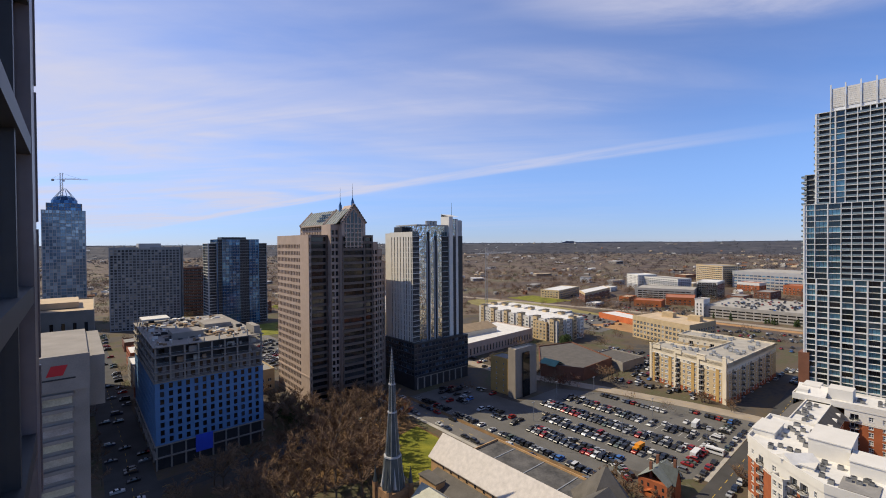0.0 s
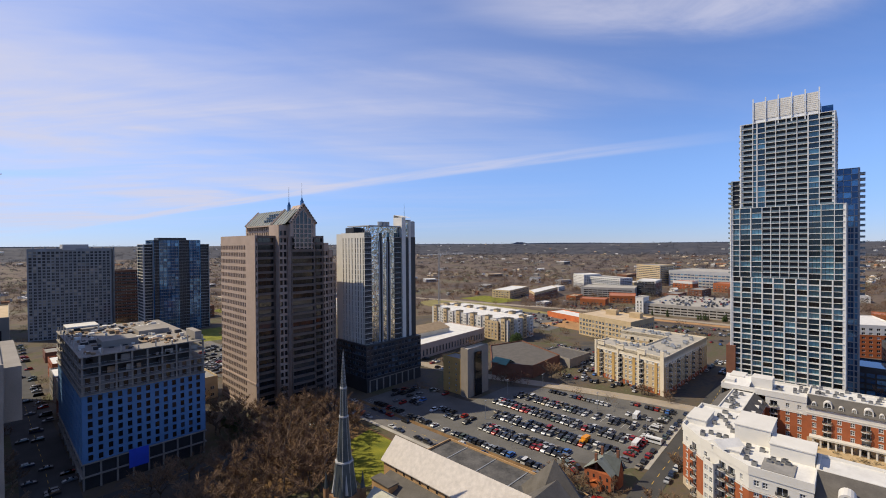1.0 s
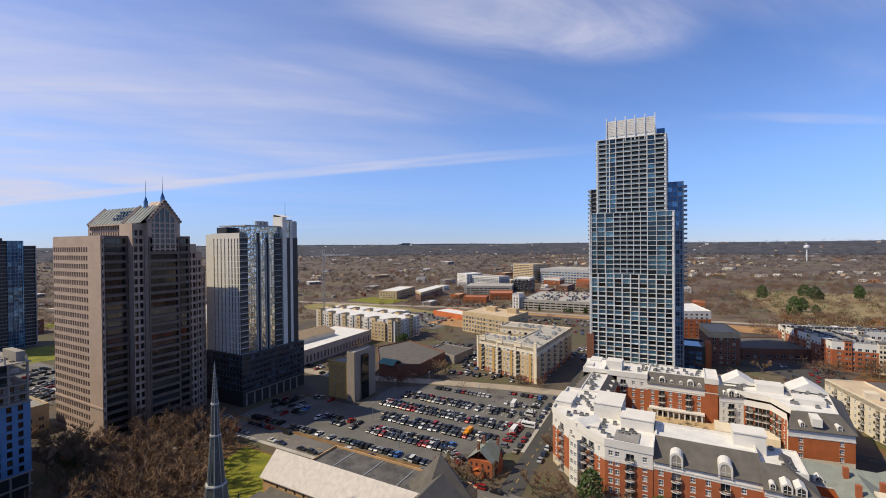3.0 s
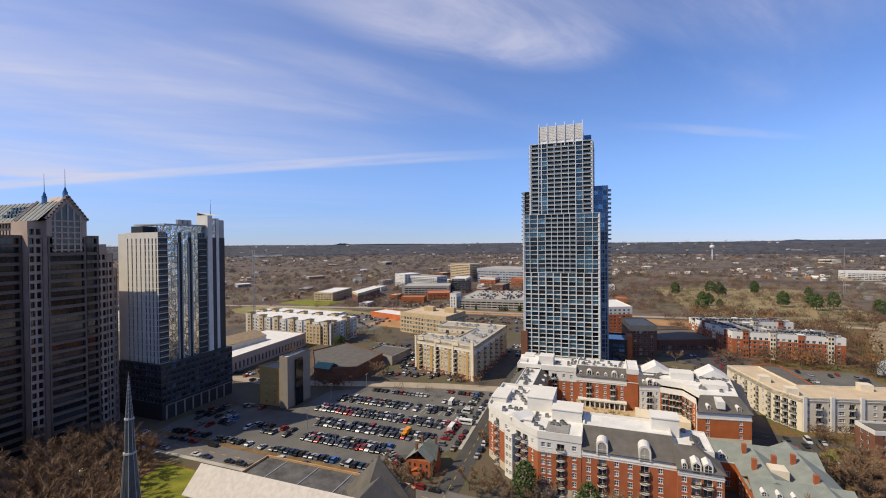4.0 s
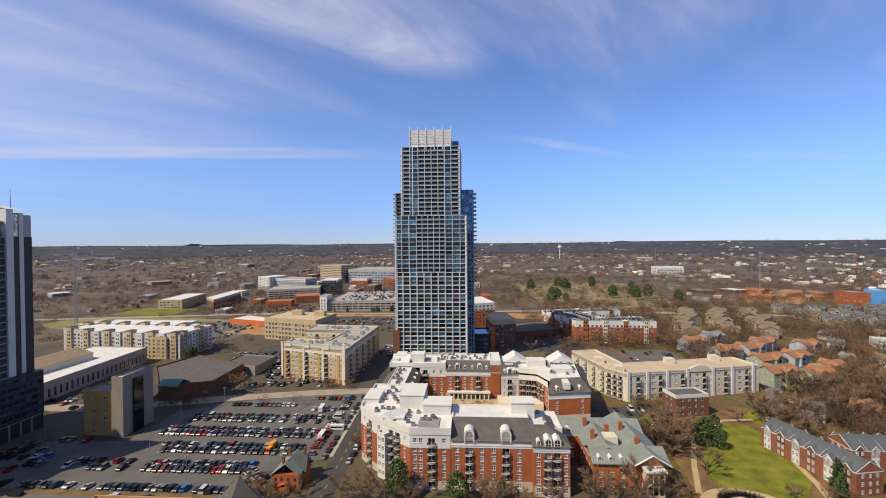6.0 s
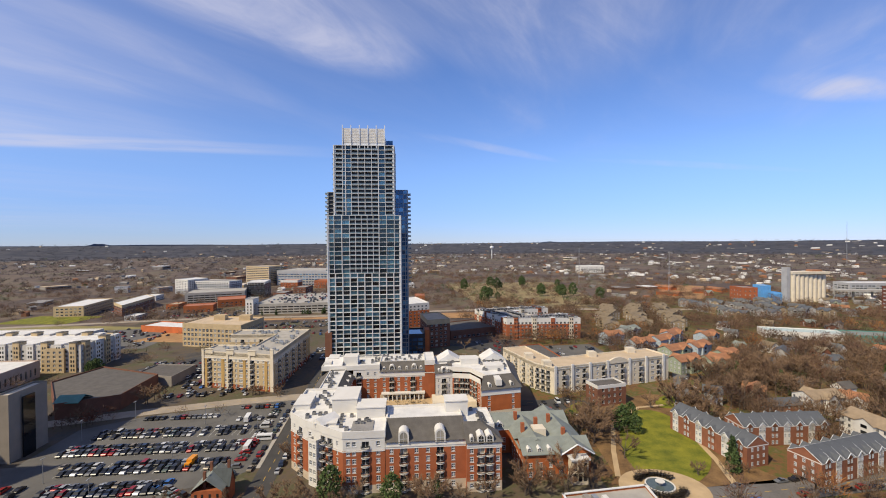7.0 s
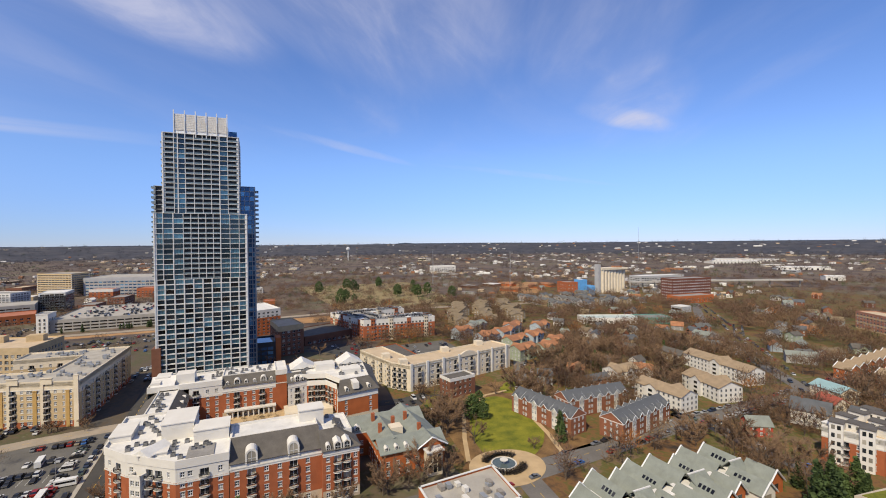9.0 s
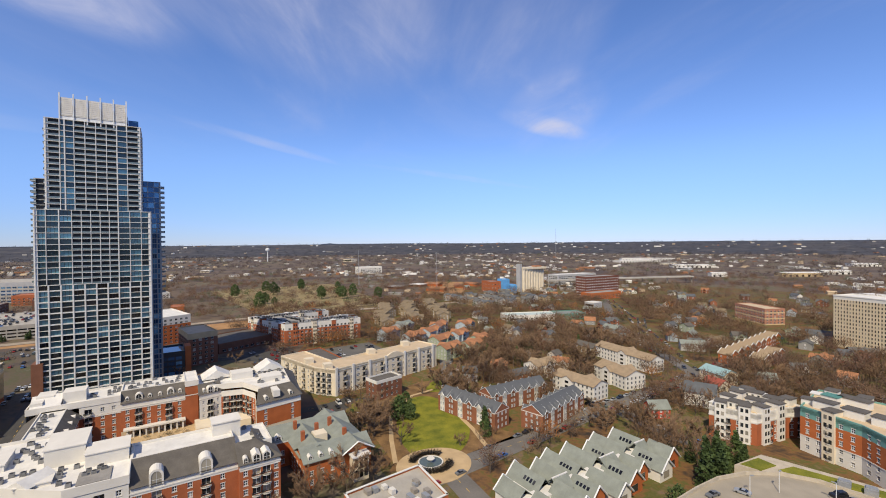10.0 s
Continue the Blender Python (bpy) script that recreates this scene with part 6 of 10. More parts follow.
for x, y in ((-5, 2), (5, 3), (6, -5)):
    P = Shape()
    P.box(x - 0.6, y - 0.6, 8, x + 0.6, y + 0.6, 16)
    P.make("chimney", BRICKD, e)
for y in (-5, -1.5, 2, 5):
    for z in (1.4, 4.9):
        P = Shape()
        P.box(-8.1, y - 0.5, z, -7.95, y + 0.5, z + 1.7)
        P.make("window", GLASS, e)
S = Shape()
S.box(-10.5, -3, 0, -8, 3, 3.0)
S.ridge(-10.5, -3, -8, 3, 3.0, 4.6, axis="x", over=0.3)
S.make("porch", BRICKO, e)
e.matrix_basis = pose(160, 69, 0) @ Matrix.Diagonal((0.72, 0.72, 0.72, 1))

# gold brick and grey slab tower in the lot
building("office_block", "narrow gold brick office block with small square windows", "building", rect(195, 170.2, 206, 185.5), 21.5, [YBRICK], fl=3.2, bay=5.6, win=(1.1, 1.2), keep=40, glass=GLASS, top=0.8)
e, near, wins = building("office_block", "grey concrete slab block beside a gold brick one", "building", rect(193.5, 164.5, 213, 170), 28.6, [mat("beige_render", (0.30, 0.255, 0.205), 0.85, vary=0.15, size=5)], fl=3.2, bay=3.2, win=(0.9, 2.6), blank=(0, 2, 3), keep=20, roof=CREAM)
S = Shape()
S.box(-4.0, -3.8, 0, 2.0, -3.3, 26)
S.make("window_strip", DARKGLASS, e)
building("hall", "long grey hall with white roof", "building", [(226, 247), (322, 253), (324, 300), (228, 300)], 11.5, [PRECAST], fl=8, bay=4.0, win=(1.6, 5.0), sill=1.5, keep=60, glass=DARKGLASS, roof=WHITEROOF, trim=GREYMETAL)
e = thing("hall_roof_house", "tan hipped roof house on a white flat roof", "roof", 270, 280, 10.7)
S = Shape()
S.box(-20, -12, 0, 20, 12, 4)
S.make("wall", CREAM, e)
S = Shape()
S.ridge(-20, -12, 20, 12, 4, 8, axis="x")
S.make("roof", BROWNROOF, e)
WAP = [mat("pale_grey_stucco", (0.58, 0.55, 0.50), 0.85, vary=0.15, size=5), TANBRICK]
e, near, wins = building("apartment_building", "white and brick apartment block with flat white roof", "apartment building", [(330, 232), (370, 230), (380, 350), (352, 352), (349, 325), (341, 325)], 19.6, WAP, fl=3.1, bay=4.0, win=(2.0, 1.8), keep=60, roof=WHITEROOF, per={0: dict(bay=3.5)})
bays(e, [(330, 232), (370, 230), (380, 350), (352, 352), (349, 325), (341, 325)], e.matrix_basis.translation.x, e.matrix_basis.translation.y, 19.4, 9.5, 2, TANBRICK, w=2.4, out=1.2, up=1.8, fl=3.1)
building("apartment_building", "white apartment block with flat white roof", "apartment building", [(376, 262), (400, 262), (404, 350), (384, 350)], 18.5, [WAP[0]], fl=3.1, bay=4.0, win=(1.8, 1.7), keep=30, roof=WHITEROOF)
building("brick_stair_bay", "brick faced bay of a white apartment block", "building", [(329.4, 243), (331, 243), (331.4, 256), (329.8, 256)], 17.4, [TANBRICK], fl=3.1, bay=4.0, win=(1.8, 1.7), keep=20)
building("low_building", "low dark brick building with a grey gravel roof", "building", [(240, 182), (252, 157), (290, 158), (312, 205), (280, 214)], 8.5, [BRICKD], fl=7, bay=7, win=(2.4, 2.2), sill=2, keep=20, glass=DARKGLASS, roof=DARKROOF)
building("low_building", "low dark annex with a flat roof", "building", [(290, 150), (318, 148), (322, 176), (300, 178)], 6.5, [DULLCAST], fl=6, bay=6, win=(2, 2), sill=1.5, keep=10, glass=DARKGLASS, roof=DARKROOF)
e = thing("entrance_roof", "green patina copper roof over a dark brick entrance", "roof", 247, 178, 8)
S = Shape()
S.ridge(-5, -6, 5, 6, 0, 2.6, axis="y")
S.make("roof", TEALROOF, e)

# tan apartment court beyond the lot
e = thing("apartment_building", "tan brick and cream apartment court with stacked balconies", "apartment building", 300, 100)
taken(rect(272, 74, 366, 152), 1)
wins = Windows(e, 80)
TA = [TANBRICK, CREAM, YBRICK, BRICK]


def tt(z):
    return 3 if z < 3.4 else 0 if z < 17.0 else 1


ox, oy = 300.0, 100.0
pts = [(287.5, 130), (272.5, 81), (352, 77), (357, 131), (338, 132), (336, 98), (300, 101), (305, 128)]
HT = 22.4
W0 = (Vector(pts[1]) - Vector(pts[0])).length
columns_face(e, wins, pts[0], pts[1], HT, [(2, "s"), (5.6, "b"), (9.4, "w"), (12.4, "d"), (17.2, "w"), (20.6, "b"), (24.6, "w"), (28, "d"), (32, "w"), (36, "b"), (39.8, "w"), (43.6, "s"), (47, "s")], TA, tt, low=18.6, trim=WHITEMETAL)
columns_face(e, wins, pts[1], pts[2], HT, [(3 + 4.6 * k, "b" if k % 3 == 1 else "w") for k in range(16)], TA, tt, low=18.6)
columns_face(e, wins, pts[2], pts[3], HT, [(4 + 5 * k, "w") for k in range(10)], TA, tt)
columns_face(e, wins, pts[3], pts[4], HT, [(4 + 5 * k, "w") for k in range(3)], TA, tt)
columns_face(e, wins, pts[4], pts[5], HT, [(4 + 4.6 * k, "b" if k % 3 == 1 else "w") for k in range(6)], TA, tt)
columns_face(e, wins, pts[5], pts[6], HT, [(4 + 5 * k, "w") for k in range(6)], TA, tt)
columns_face(e, wins, pts[6], pts[7], HT, [(4 + 5 * k, "w") for k in range(5)], TA, tt)
columns_face(e, wins, pts[7], pts[0], HT, [(4, "w"), (9, "w")], TA, tt)
flat_roof(e, pts, 23.0, 0.9, CONCRETE, CREAM)
wins.finish()
dv = (Vector(pts[1]) - Vector(pts[0])).normalized()
ang = math.degrees(math.atan2(dv.y, dv.x))
for s0, w, hh, mt, out in ((0.0, 1.6, 24.0, CREAM, 0.4), (2.2, 1.6, 18.0, YBRICK, 0.25), (14.2, 1.8, 18.0, YBRICK, 0.25), (17.9, 1.4, 24.2, CREAM, 0.4), (29.6, 1.8, 18.0, YBRICK, 0.25), (33.2, 1.4, 24.2, CREAM, 0.4), (44.8, 1.6, 18.0, YBRICK, 0.25), (48.6, 2.2, 25.6, CREAM, 0.6)):
    P = Shape()
    P.box(s0, -out, 0, s0 + w, 0.05, hh)
    P.box(s0 - 0.15, -out - 0.15, hh, s0 + w + 0.15, 0.05, hh + 0.4)
    P.make("pilaster", mt, e, place=pose(pts[0][0] - ox, pts[0][1] - oy, 0, 0, 0, ang))
for s0 in (5.6, 20.6, 36.0):
    P = Shape()
    P.box(s0 - 2.6, -0.5, 21.6, s0 + 2.6, 0.05, 24.4)
    P.box(s0 - 2.9, -0.8, 24.4, s0 + 2.9, 0.3, 24.8)
    P.make("cornice_bay", CREAM, e, place=pose(pts[0][0] - ox, pts[0][1] - oy, 0, 0, 0, ang))
for k in range(60):
    S = Shape()
    x, y = (random.uniform(284, 350), random.uniform(82, 96)) if k % 3 else (random.uniform(341, 352), random.uniform(98, 126))
    if k % 5 == 0:
        x, y = random.uniform(291, 300), random.uniform(102, 124)
    S.box(-1.0, -0.8, 0, 1.0, 0.8, random.uniform(0.8, 1.6))
    ob = S.make("roof_unit", GREYMETAL)
    ob.matrix_basis = pose(x, y, 22.1)
    tagged(ob, "grey metal rooftop ventilation unit", "roof unit", "roof units on the tan court")

building("warehouse", "long tan brick former warehouse with many square windows", "building", [(406, 200), (388, 143), (430, 137), (444, 194)], 20.8, [TANBRICK], fl=4.1, bay=3.9, win=(2.5, 2.5), sill=0.9, keep=150, glass=GLASS, roof=TANROOF, cols=3, rows=2)
for x, y in ((420, 150), (424, 174)):
    e = thing("roof_house", "tan brick stair house on a flat roof", "roof house", x, y, 20)
    S = Shape()
    S.box(-4, -5, 0, 4, 5, 4.6)
    S.make("wall", TANBRICK, e)
building("shop_building", "low shop with an orange-red front and white roof", "building", [(480, 278), (462, 226), (484, 218), (504, 270)], 6.5, [mat("orange_front", (0.60, 0.16, 0.05), 0.8, vary=0.2, size=5)], fl=5, bay=7, win=(3, 2.4), keep=20, roof=WHITEROOF)

# parking deck and the blocks behind
e, near, wins = building("parking_deck", "wide grey concrete parking deck with cars on top", "parking deck", [(578, 196), (586, 84), (700, 80), (690, 200)], 13.6, [CONCRETE], fl=3.3, bay=7.5, win=(6.6, 1.5), sill=1.3, keep=60, glass=DARKGLASS, trim=CONCRETE, roof=CONCRETE, bar=0)
building("stair_tower", "pale stair tower of a parking deck", "building", [(574, 196), (575, 206), (596, 207), (595, 196)], 21, [PALECAST], fl=4, bay=4, win=(1.5, 2.5), keep=20)
building("arena", "wide grey building with an arched glass front", "building", [(985, 285), (957, 150), (1050, 130), (1080, 268)], 33, [GREYCAST, CONCRETE], tone=lambda z: int(z / 7) % 2, fl=5.5, bay=7, win=(5.5, 2.6), keep=60, glass=BLUEGLASS, roof=CONCRETE)
RUSTROOF = mat("rust_roof", (0.44, 0.17, 0.09), 0.85, vary=0.2, size=6)
building("brick_building", "brick block with a rust roof before an arena", "building", [(930, 262), (924, 226), (950, 222), (956, 258)], 16, [BRICK, PALECAST], tone=lambda z: 0 if z < 11 else 1, fl=4, bay=6, win=(3, 1.8), keep=10, roof=RUSTROOF)
building("brick_building", "orange brick block before an arena", "building", [(915, 190), (908, 160), (940, 154), (946, 186)], 16, [BRICK], fl=4, bay=6, win=(3, 1.8), keep=10, roof=RUSTROOF)
building("brick_building", "low orange brick building with a flat roof", "building", [(604, 296), (614, 262), (640, 268), (628, 304)], 9, [BRICKO], fl=4, bay=6, win=(3, 1.8), keep=40, glass=DARKGLASS, roof=RUSTROOF)
building("brick_building", "long rust-roofed brick building", "building", [(648, 270), (664, 238), (706, 252), (690, 288)], 11, [BRICKO], fl=4, bay=6, win=(3, 1.8), keep=40, glass=DARKGLASS, roof=RUSTROOF)
building("apartment_building", "white and grey apartment block", "apartment building", [(849, 430), (826, 396), (868, 380), (890, 414)], 27, [WHITEWALL, GREYCAST], tone=lambda z: 0 if z > 9 else 1, fl=3.1, bay=5, win=(2.6, 1.8), keep=60, roof=WHITEROOF)
building("apartment_building", "pale apartment row with many balconies", "apartment building", [(838, 390), (816, 320), (850, 310), (872, 378)], 24, [GREYCAST, WHITEWALL], tone=lambda z: int(z / 6) % 2, fl=3.1, bay=5, win=(3.2, 1.8), keep=60, roof=GREYROOF)
building("parking_deck", "low grey concrete parking deck with open sides", "parking deck", [(690, 336), (718, 258), (770, 272), (745, 350)], 17, [CONCRETE], fl=3.3, bay=7.5, win=(6.6, 1.5), sill=1.3, keep=20, glass=DARKGLASS, trim=CONCRETE, roof=CONCRETE, bar=0)
building("office_building", "pale office block with dark glass end", "building", [(756, 268), (760, 240), (812, 246), (806, 276)], 27, [DARKMETAL, PALECAST], tone=lambda z: 1 if z > 24 else 0, fl=3.6, bay=5, win=(4.6, 2.4), keep=60, roof=WHITEROOF, glass=DARKGLASS)
building("office_building", "tan banded office block", "building", [(1012, 360), (972, 298), (1022, 286), (1060, 344)], 42, [TANBRICK, PALECAST], tone=lambda z: int(z / 2) % 2, fl=4.0, bay=6, win=(5.6, 1.7), keep=60, glass=DARKGLASS)
building("school", "tan brick school block with a flat pale roof", "building", [(592, 412), (674, 428), (670, 461), (588, 445)], 13.5, [TANBRICK], fl=3.8, bay=5, win=(3, 1.9), keep=40, roof=WHITEROOF)
building("school", "brown brick school block with white roof", "building", [(583, 360), (684, 376), (712, 404), (615, 390)], 14.5, [BRICKD, TANBRICK], tone=lambda z: 0 if z < 11 else 1, fl=3.8, bay=5, win=(3, 1.9), keep=40, roof=WHITEROOF)
# loose low blocks between the railway and the arena
rng = random.Random(23)
for x, y, w, d, h in ((720, 300, 30, 16, 8), (655, 330, 26, 16, 7), (560, 330, 22, 14, 6), (640, 196, 20, 16, 9), (900, 330, 34, 20, 12), (930, 380, 30, 18, 10), (880, 470, 36, 16, 10), (760, 420, 30, 20, 8), (700, 470, 30, 18, 7), (820, 190, 40, 22, 13), (840, 140, 30, 24, 15), (760, 210, 36, 20, 10), (1120, 420, 50, 26, 12), (1200, 330, 60, 30, 12), (1180, 250, 50, 24, 14), (1100, 60, 60, 30, 12), (830, 60, 36, 20, 10), (760, 20, 30, 18, 8), (700, -20, 26, 16, 8), (900, 0, 40, 22, 10)):
    k = rng.choice(((BRICKO, "orange brick"), (TANBRICK, "tan brick"), (WHITEWALL, "white"), (GREYCAST, "pale grey"), (BRICKD, "brown brick")))
    t = radians(rng.uniform(-12, 12))
    c, q = math.cos(t), math.sin(t)
    building("low_block", "low flat-roofed %s block beyond the railway" % k[1], "building", [(x + a * c - b * q, y + a * q + b * c) for a, b in rect(-w / 2, -d / 2, w / 2, d / 2)], h, [k[0]], fl=3.6, bay=5, win=(3, 1.8), keep=4, roof=rng.choice((WHITEROOF, WHITEROOF, GREYROOF, TANROOF, RUSTROOF)), group="low blocks beyond the railway")

# blocks round the foot of the tall glass tower
building("office_block", "dark blue glass block at the foot of a tower", "building", rect(352, -14, 378, 2), 17.0, [DARKMETAL], fl=3.4, bay=4.4, win=(3.8, 2.4), sill=0.5, keep=40, glass=BLUEGLASS, trim=DARKMETAL, roof=BLUEGLASS)
e = thing("brick_wall", "tall plain orange brick end wall", "wall", 353, -16)
S = Shape()
S.box(0, -1.8, 0, 12, 1.8, 19.6)
S.make("wall", BRICKO, e)
building("brick_building", "red brick block with tan flat roof", "building", [(372, -17), (378, -37), (416, -30), (410, -12)], 24.5, [BRICKD, TANBRICK], tone=lambda z: 0 if z < 20 else 1, fl=3.4, bay=4.2, win=(2.2, 1.9), keep=60, roof=TANROOF)
building("brick_building", "orange brick block with white roof", "building", [(462, 8), (476, -24), (530, -10), (520, 16)], 25.5, [BRICKO, WHITEWALL], tone=lambda z: 0 if z < 18 else 1, fl=3.3, bay=4.6, win=(2.2, 1.8), keep=60, roof=WHITEROOF)
building("brick_building", "low brick building with a dark roof", "building", [(402, -40), (420, -86), (462, -72), (444, -30)], 8.5, [BRICKD], fl=4, bay=5, win=(3, 2), keep=40, roof=DARKROOF)
e, near, wins = building("apartment_building", "long red brick apartment block with white upper floors and flat roofs", "apartment building", [(398, -92), (394, -161), (422, -158), (418, -120), (450, -112), (455, -150), (474, -147), (462, -72)], 19.6, [BRICKD, WHITEWALL, BRICK], tone=lambda z: 0 if z < 3.6 else 2 if z < 14 else 1, fl=3.2, bay=3.6, win=(2.0, 1.9), keep=60, roof=GREYROOF)
CX, CY = e.matrix_basis.translation.x, e.matrix_basis.translation.y
COMPLEX = [(398, -92), (394, -161), (422, -158), (418, -120), (450, -112), (455, -150), (474, -147), (462, -72)]
bays(e, COMPLEX, CX, CY, 19.4, 15, 3, BRICK, CREAM, w=1.9, out=0.6, up=1.2, fl=3.3)
rng = random.Random(31)
for a, b in zip(COMPLEX, COMPLEX[1:] + COMPLEX[:1]):
    v = Vector(b) - Vector(a)
    for q in range(2):
        P = Shape()
        for k in range(int(v.length / 2.6)):
            u, y = 1.6 + k * 2.6 + rng.uniform(-0.4, 0.4), 5.0 + q * 5 + rng.uniform(-0.8, 0.8)
            P.box(u, y, 18.7, u + 1.5, y + 1.4, 19.7 + rng.uniform(0, 0.9))
        if P.v:
            tagged(P.make("roof_unit_row", DARKMETAL if q else GREYMETAL, e, place=pose(a[0] - CX, a[1] - CY, 0, 0, 0, math.degrees(math.atan2(v.y, v.x)))), kind="stuff")

# cream apartments with arcaded balconies
e = thing("apartment_building", "long cream apartment block with recessed balconies and tan roof", "apartment building", 270, -120)
taken(rect(248, -172, 308, -64), 1)
ox, oy = 270.0, -120.0
wins = Windows(e, 80)
CR = [CREAM, WHITEWALL]
pts = [(250.5, -86), (270.5, -169.5), (289, -165), (272, -91), (306, -84), (302, -67), (262, -77.5)]
L = (Vector(pts[1]) - Vector(pts[0])).length
row = []
for k in range(18):
    row.append((2.6 + k * 4.7, "b" if k % 3 == 1 else "d" if k % 6 == 3 else "w"))
columns_face(e, wins, pts[0], pts[1], 15.6, row, CR, lambda z: 0, fl=3.4, base=0.8, low=14.6)
columns_face(e, wins, pts[1], pts[2], 15.6, [(4, "w"), (9, "w"), (14, "w")], CR, lambda z: 0, fl=3.4)
columns_face(e, wins, pts[2], pts[3], 15.6, [(5 + 6 * k, "w") for k in range(11)], CR, lambda z: 0, fl=3.4)
columns_face(e, wins, pts[3], pts[4], 15.6, [(5 + 6 * k, "w") for k in range(5)], CR, lambda z: 0, fl=3.4)
columns_face(e, wins, pts[4], pts[5], 15.6, [(5, "w"), (11, "w")], CR, lambda z: 0, fl=3.4)
columns_face(e, wins, pts[5], pts[6], 15.6, [(4 + 5 * k, "b" if k % 2 else "w") for k in range(8)], CR, lambda z: 0, fl=3.4)
columns_face(e, wins, pts[6], pts[0], 15.6, [(2.6, "b"), (6.4, "b"), (10.2, "b")], CR, lambda z: 0, fl=3.4)
flat_roof(e, pts, 16.2, 0.8, TANROOF, CREAM)
dv = (Vector(pts[1]) - Vector(pts[0])).normalized()
ang = math.degrees(math.atan2(dv.y, dv.x))
P = Shape()
c = 46.0
arc = [(c - 8 + 16 * k / 12, 15.6 + 2.6 * math.sin(math.pi * k / 12)) for k in range(13)]
for (a, za), (b, zb) in zip(arc, arc[1:]):
    P.face([(a, -0.3, 14.5), (b, -0.3, 14.5), (b, -0.3, zb), (a, -0.3, za)])
    P.face([(a, -0.3, za), (b, -0.3, zb), (b, 1.0, zb), (a, 1.0, za)])
P.make("arched_gable", CREAM, e, place=pose(pts[0][0] - ox, pts[0][1] - oy, 0, 0, 0, ang))
for s0 in (0.2, 12, 24.6, 37.4, 54, 67, 81):
    P = Shape()
    P.box(s0, -0.6, 0, s0 + 1.6, 0.05, 16.9)
    P.make("pilaster", WHITEWALL, e, place=pose(pts[0][0] - ox, pts[0][1] - oy, 0, 0, 0, ang))
wins.finish()
for x, y in ((258, -84), (276, -78), (283, -150), (276, -120)):
    e = thing("roof_house", "cream stair house on a tan flat roof", "roof house", x, y, 15.3)
    S = Shape()
    S.box(-2.5, -2.5, 0, 2.5, 2.5, 3.2)
    S.make("wall", CREAM, e)
building("brick_building", "low brick building with a dark sloping roof", "building", [(296, -96), (300, -112), (350, -108), (346, -90)], 7.0, [BRICK], fl=4, bay=5, win=(2, 2), keep=20, roof=DARKROOF)
building("brick_house", "tall narrow brick house with white roof deck", "house", [(229, -103), (232.5, -121), (243, -119), (240, -101)], 11.5, [BRICKD, WHITEWALL], tone=lambda z: 0 if z < 9.6 else 1, fl=3.3, bay=3.6, win=(1.6, 1.8), keep=60, roof=DARKROOF)

# low blocks of the city centre between the towers
building("shop_building", "low tan brick shop between two tall buildings", "building", rect(80, 276, 95, 300), 13, [TANBRICK], fl=4, bay=4.5, win=(2.2, 1.9), keep=20, roof=GREYROOF)
building("shop_building", "cream and brick corner block by the shaded street", "building", rect(26, 294, 44, 314), 19, [CREAM, BRICK], tone=lambda z: 1 if z < 8 else 0, fl=3.6, bay=4, win=(2, 1.9), keep=20, roof=TANROOF)
building("shop_building", "long low block with a pale flat roof", "building", rect(27, 336, 60, 362), 15, [DULLCAST], fl=3.8, bay=4.5, win=(2.6, 1.9), keep=20, roof=WHITEROOF)
building("shop_building", "brick block with a pale roof by the shaded street", "building", rect(30, 384, 62, 412), 13, [BRICK], fl=3.8, bay=4.5, win=(2.6, 1.9), keep=20, roof=WHITEROOF)
building("office_block", "brown banded office block between far towers", "building", [(104, 640), (140, 632), (146, 656), (110, 664)], 62, [BRICKD, DULLCAST], tone=lambda z: int(z / 2) % 2, fl=4, bay=4.5, win=(4.0, 1.8), keep=10, glass=DARKGLASS, roof=GREYROOF)
patch("parking_lot", [(100, 318), (136, 312), (150, 420), (112, 426)], LOT, 0.12, "asphalt car park behind an office tower", "parking lot")
patch("field", [(140, 446), (176, 440), (182, 510), (146, 512)], GRASS, 0.12, "green lawn between city blocks", "field")
taken(rect(102, 316, 148, 424), 0)
rng = random.Random(14)
made = 0
while made < 24:
    x, y = rng.uniform(24, 330), rng.uniform(300, 760)
    w, d = rng.uniform(14, 34), rng.uniform(14, 30)
    if any(a - w / 2 - 6 < x < b + w / 2 + 6 and c - d / 2 - 6 < y < f + d / 2 + 6 for a, b, c, f in FOOT) or abs(x - 12) < w / 2 + 12 or abs(x - 226) < w / 2 + 8 or abs(x - 141) < w / 2 + 8:
        continue
    k = rng.choice(((BRICKD, "brown brick"), (DULLCAST, "grey-brown concrete"), (TANBRICK, "tan brick"), (BRICK, "red brick"), (GREYCAST, "pale grey"), (WHITEWALL, "white")))
    building("city_block", "low %s block between the city towers" % k[1], "building", rect(x - w / 2, y - d / 2, x + w / 2, y + d / 2), rng.uniform(7, 20), [k[0]], fl=3.6, bay=4.5, win=(2.4, 1.9), keep=4, roof=rng.choice((GREYROOF, WHITEROOF, TANROOF, DARKROOF)), group="low city blocks")
    made += 1

# ---- the quarter of brick houses, park and low apartments ----


rng2 = random.Random(3)


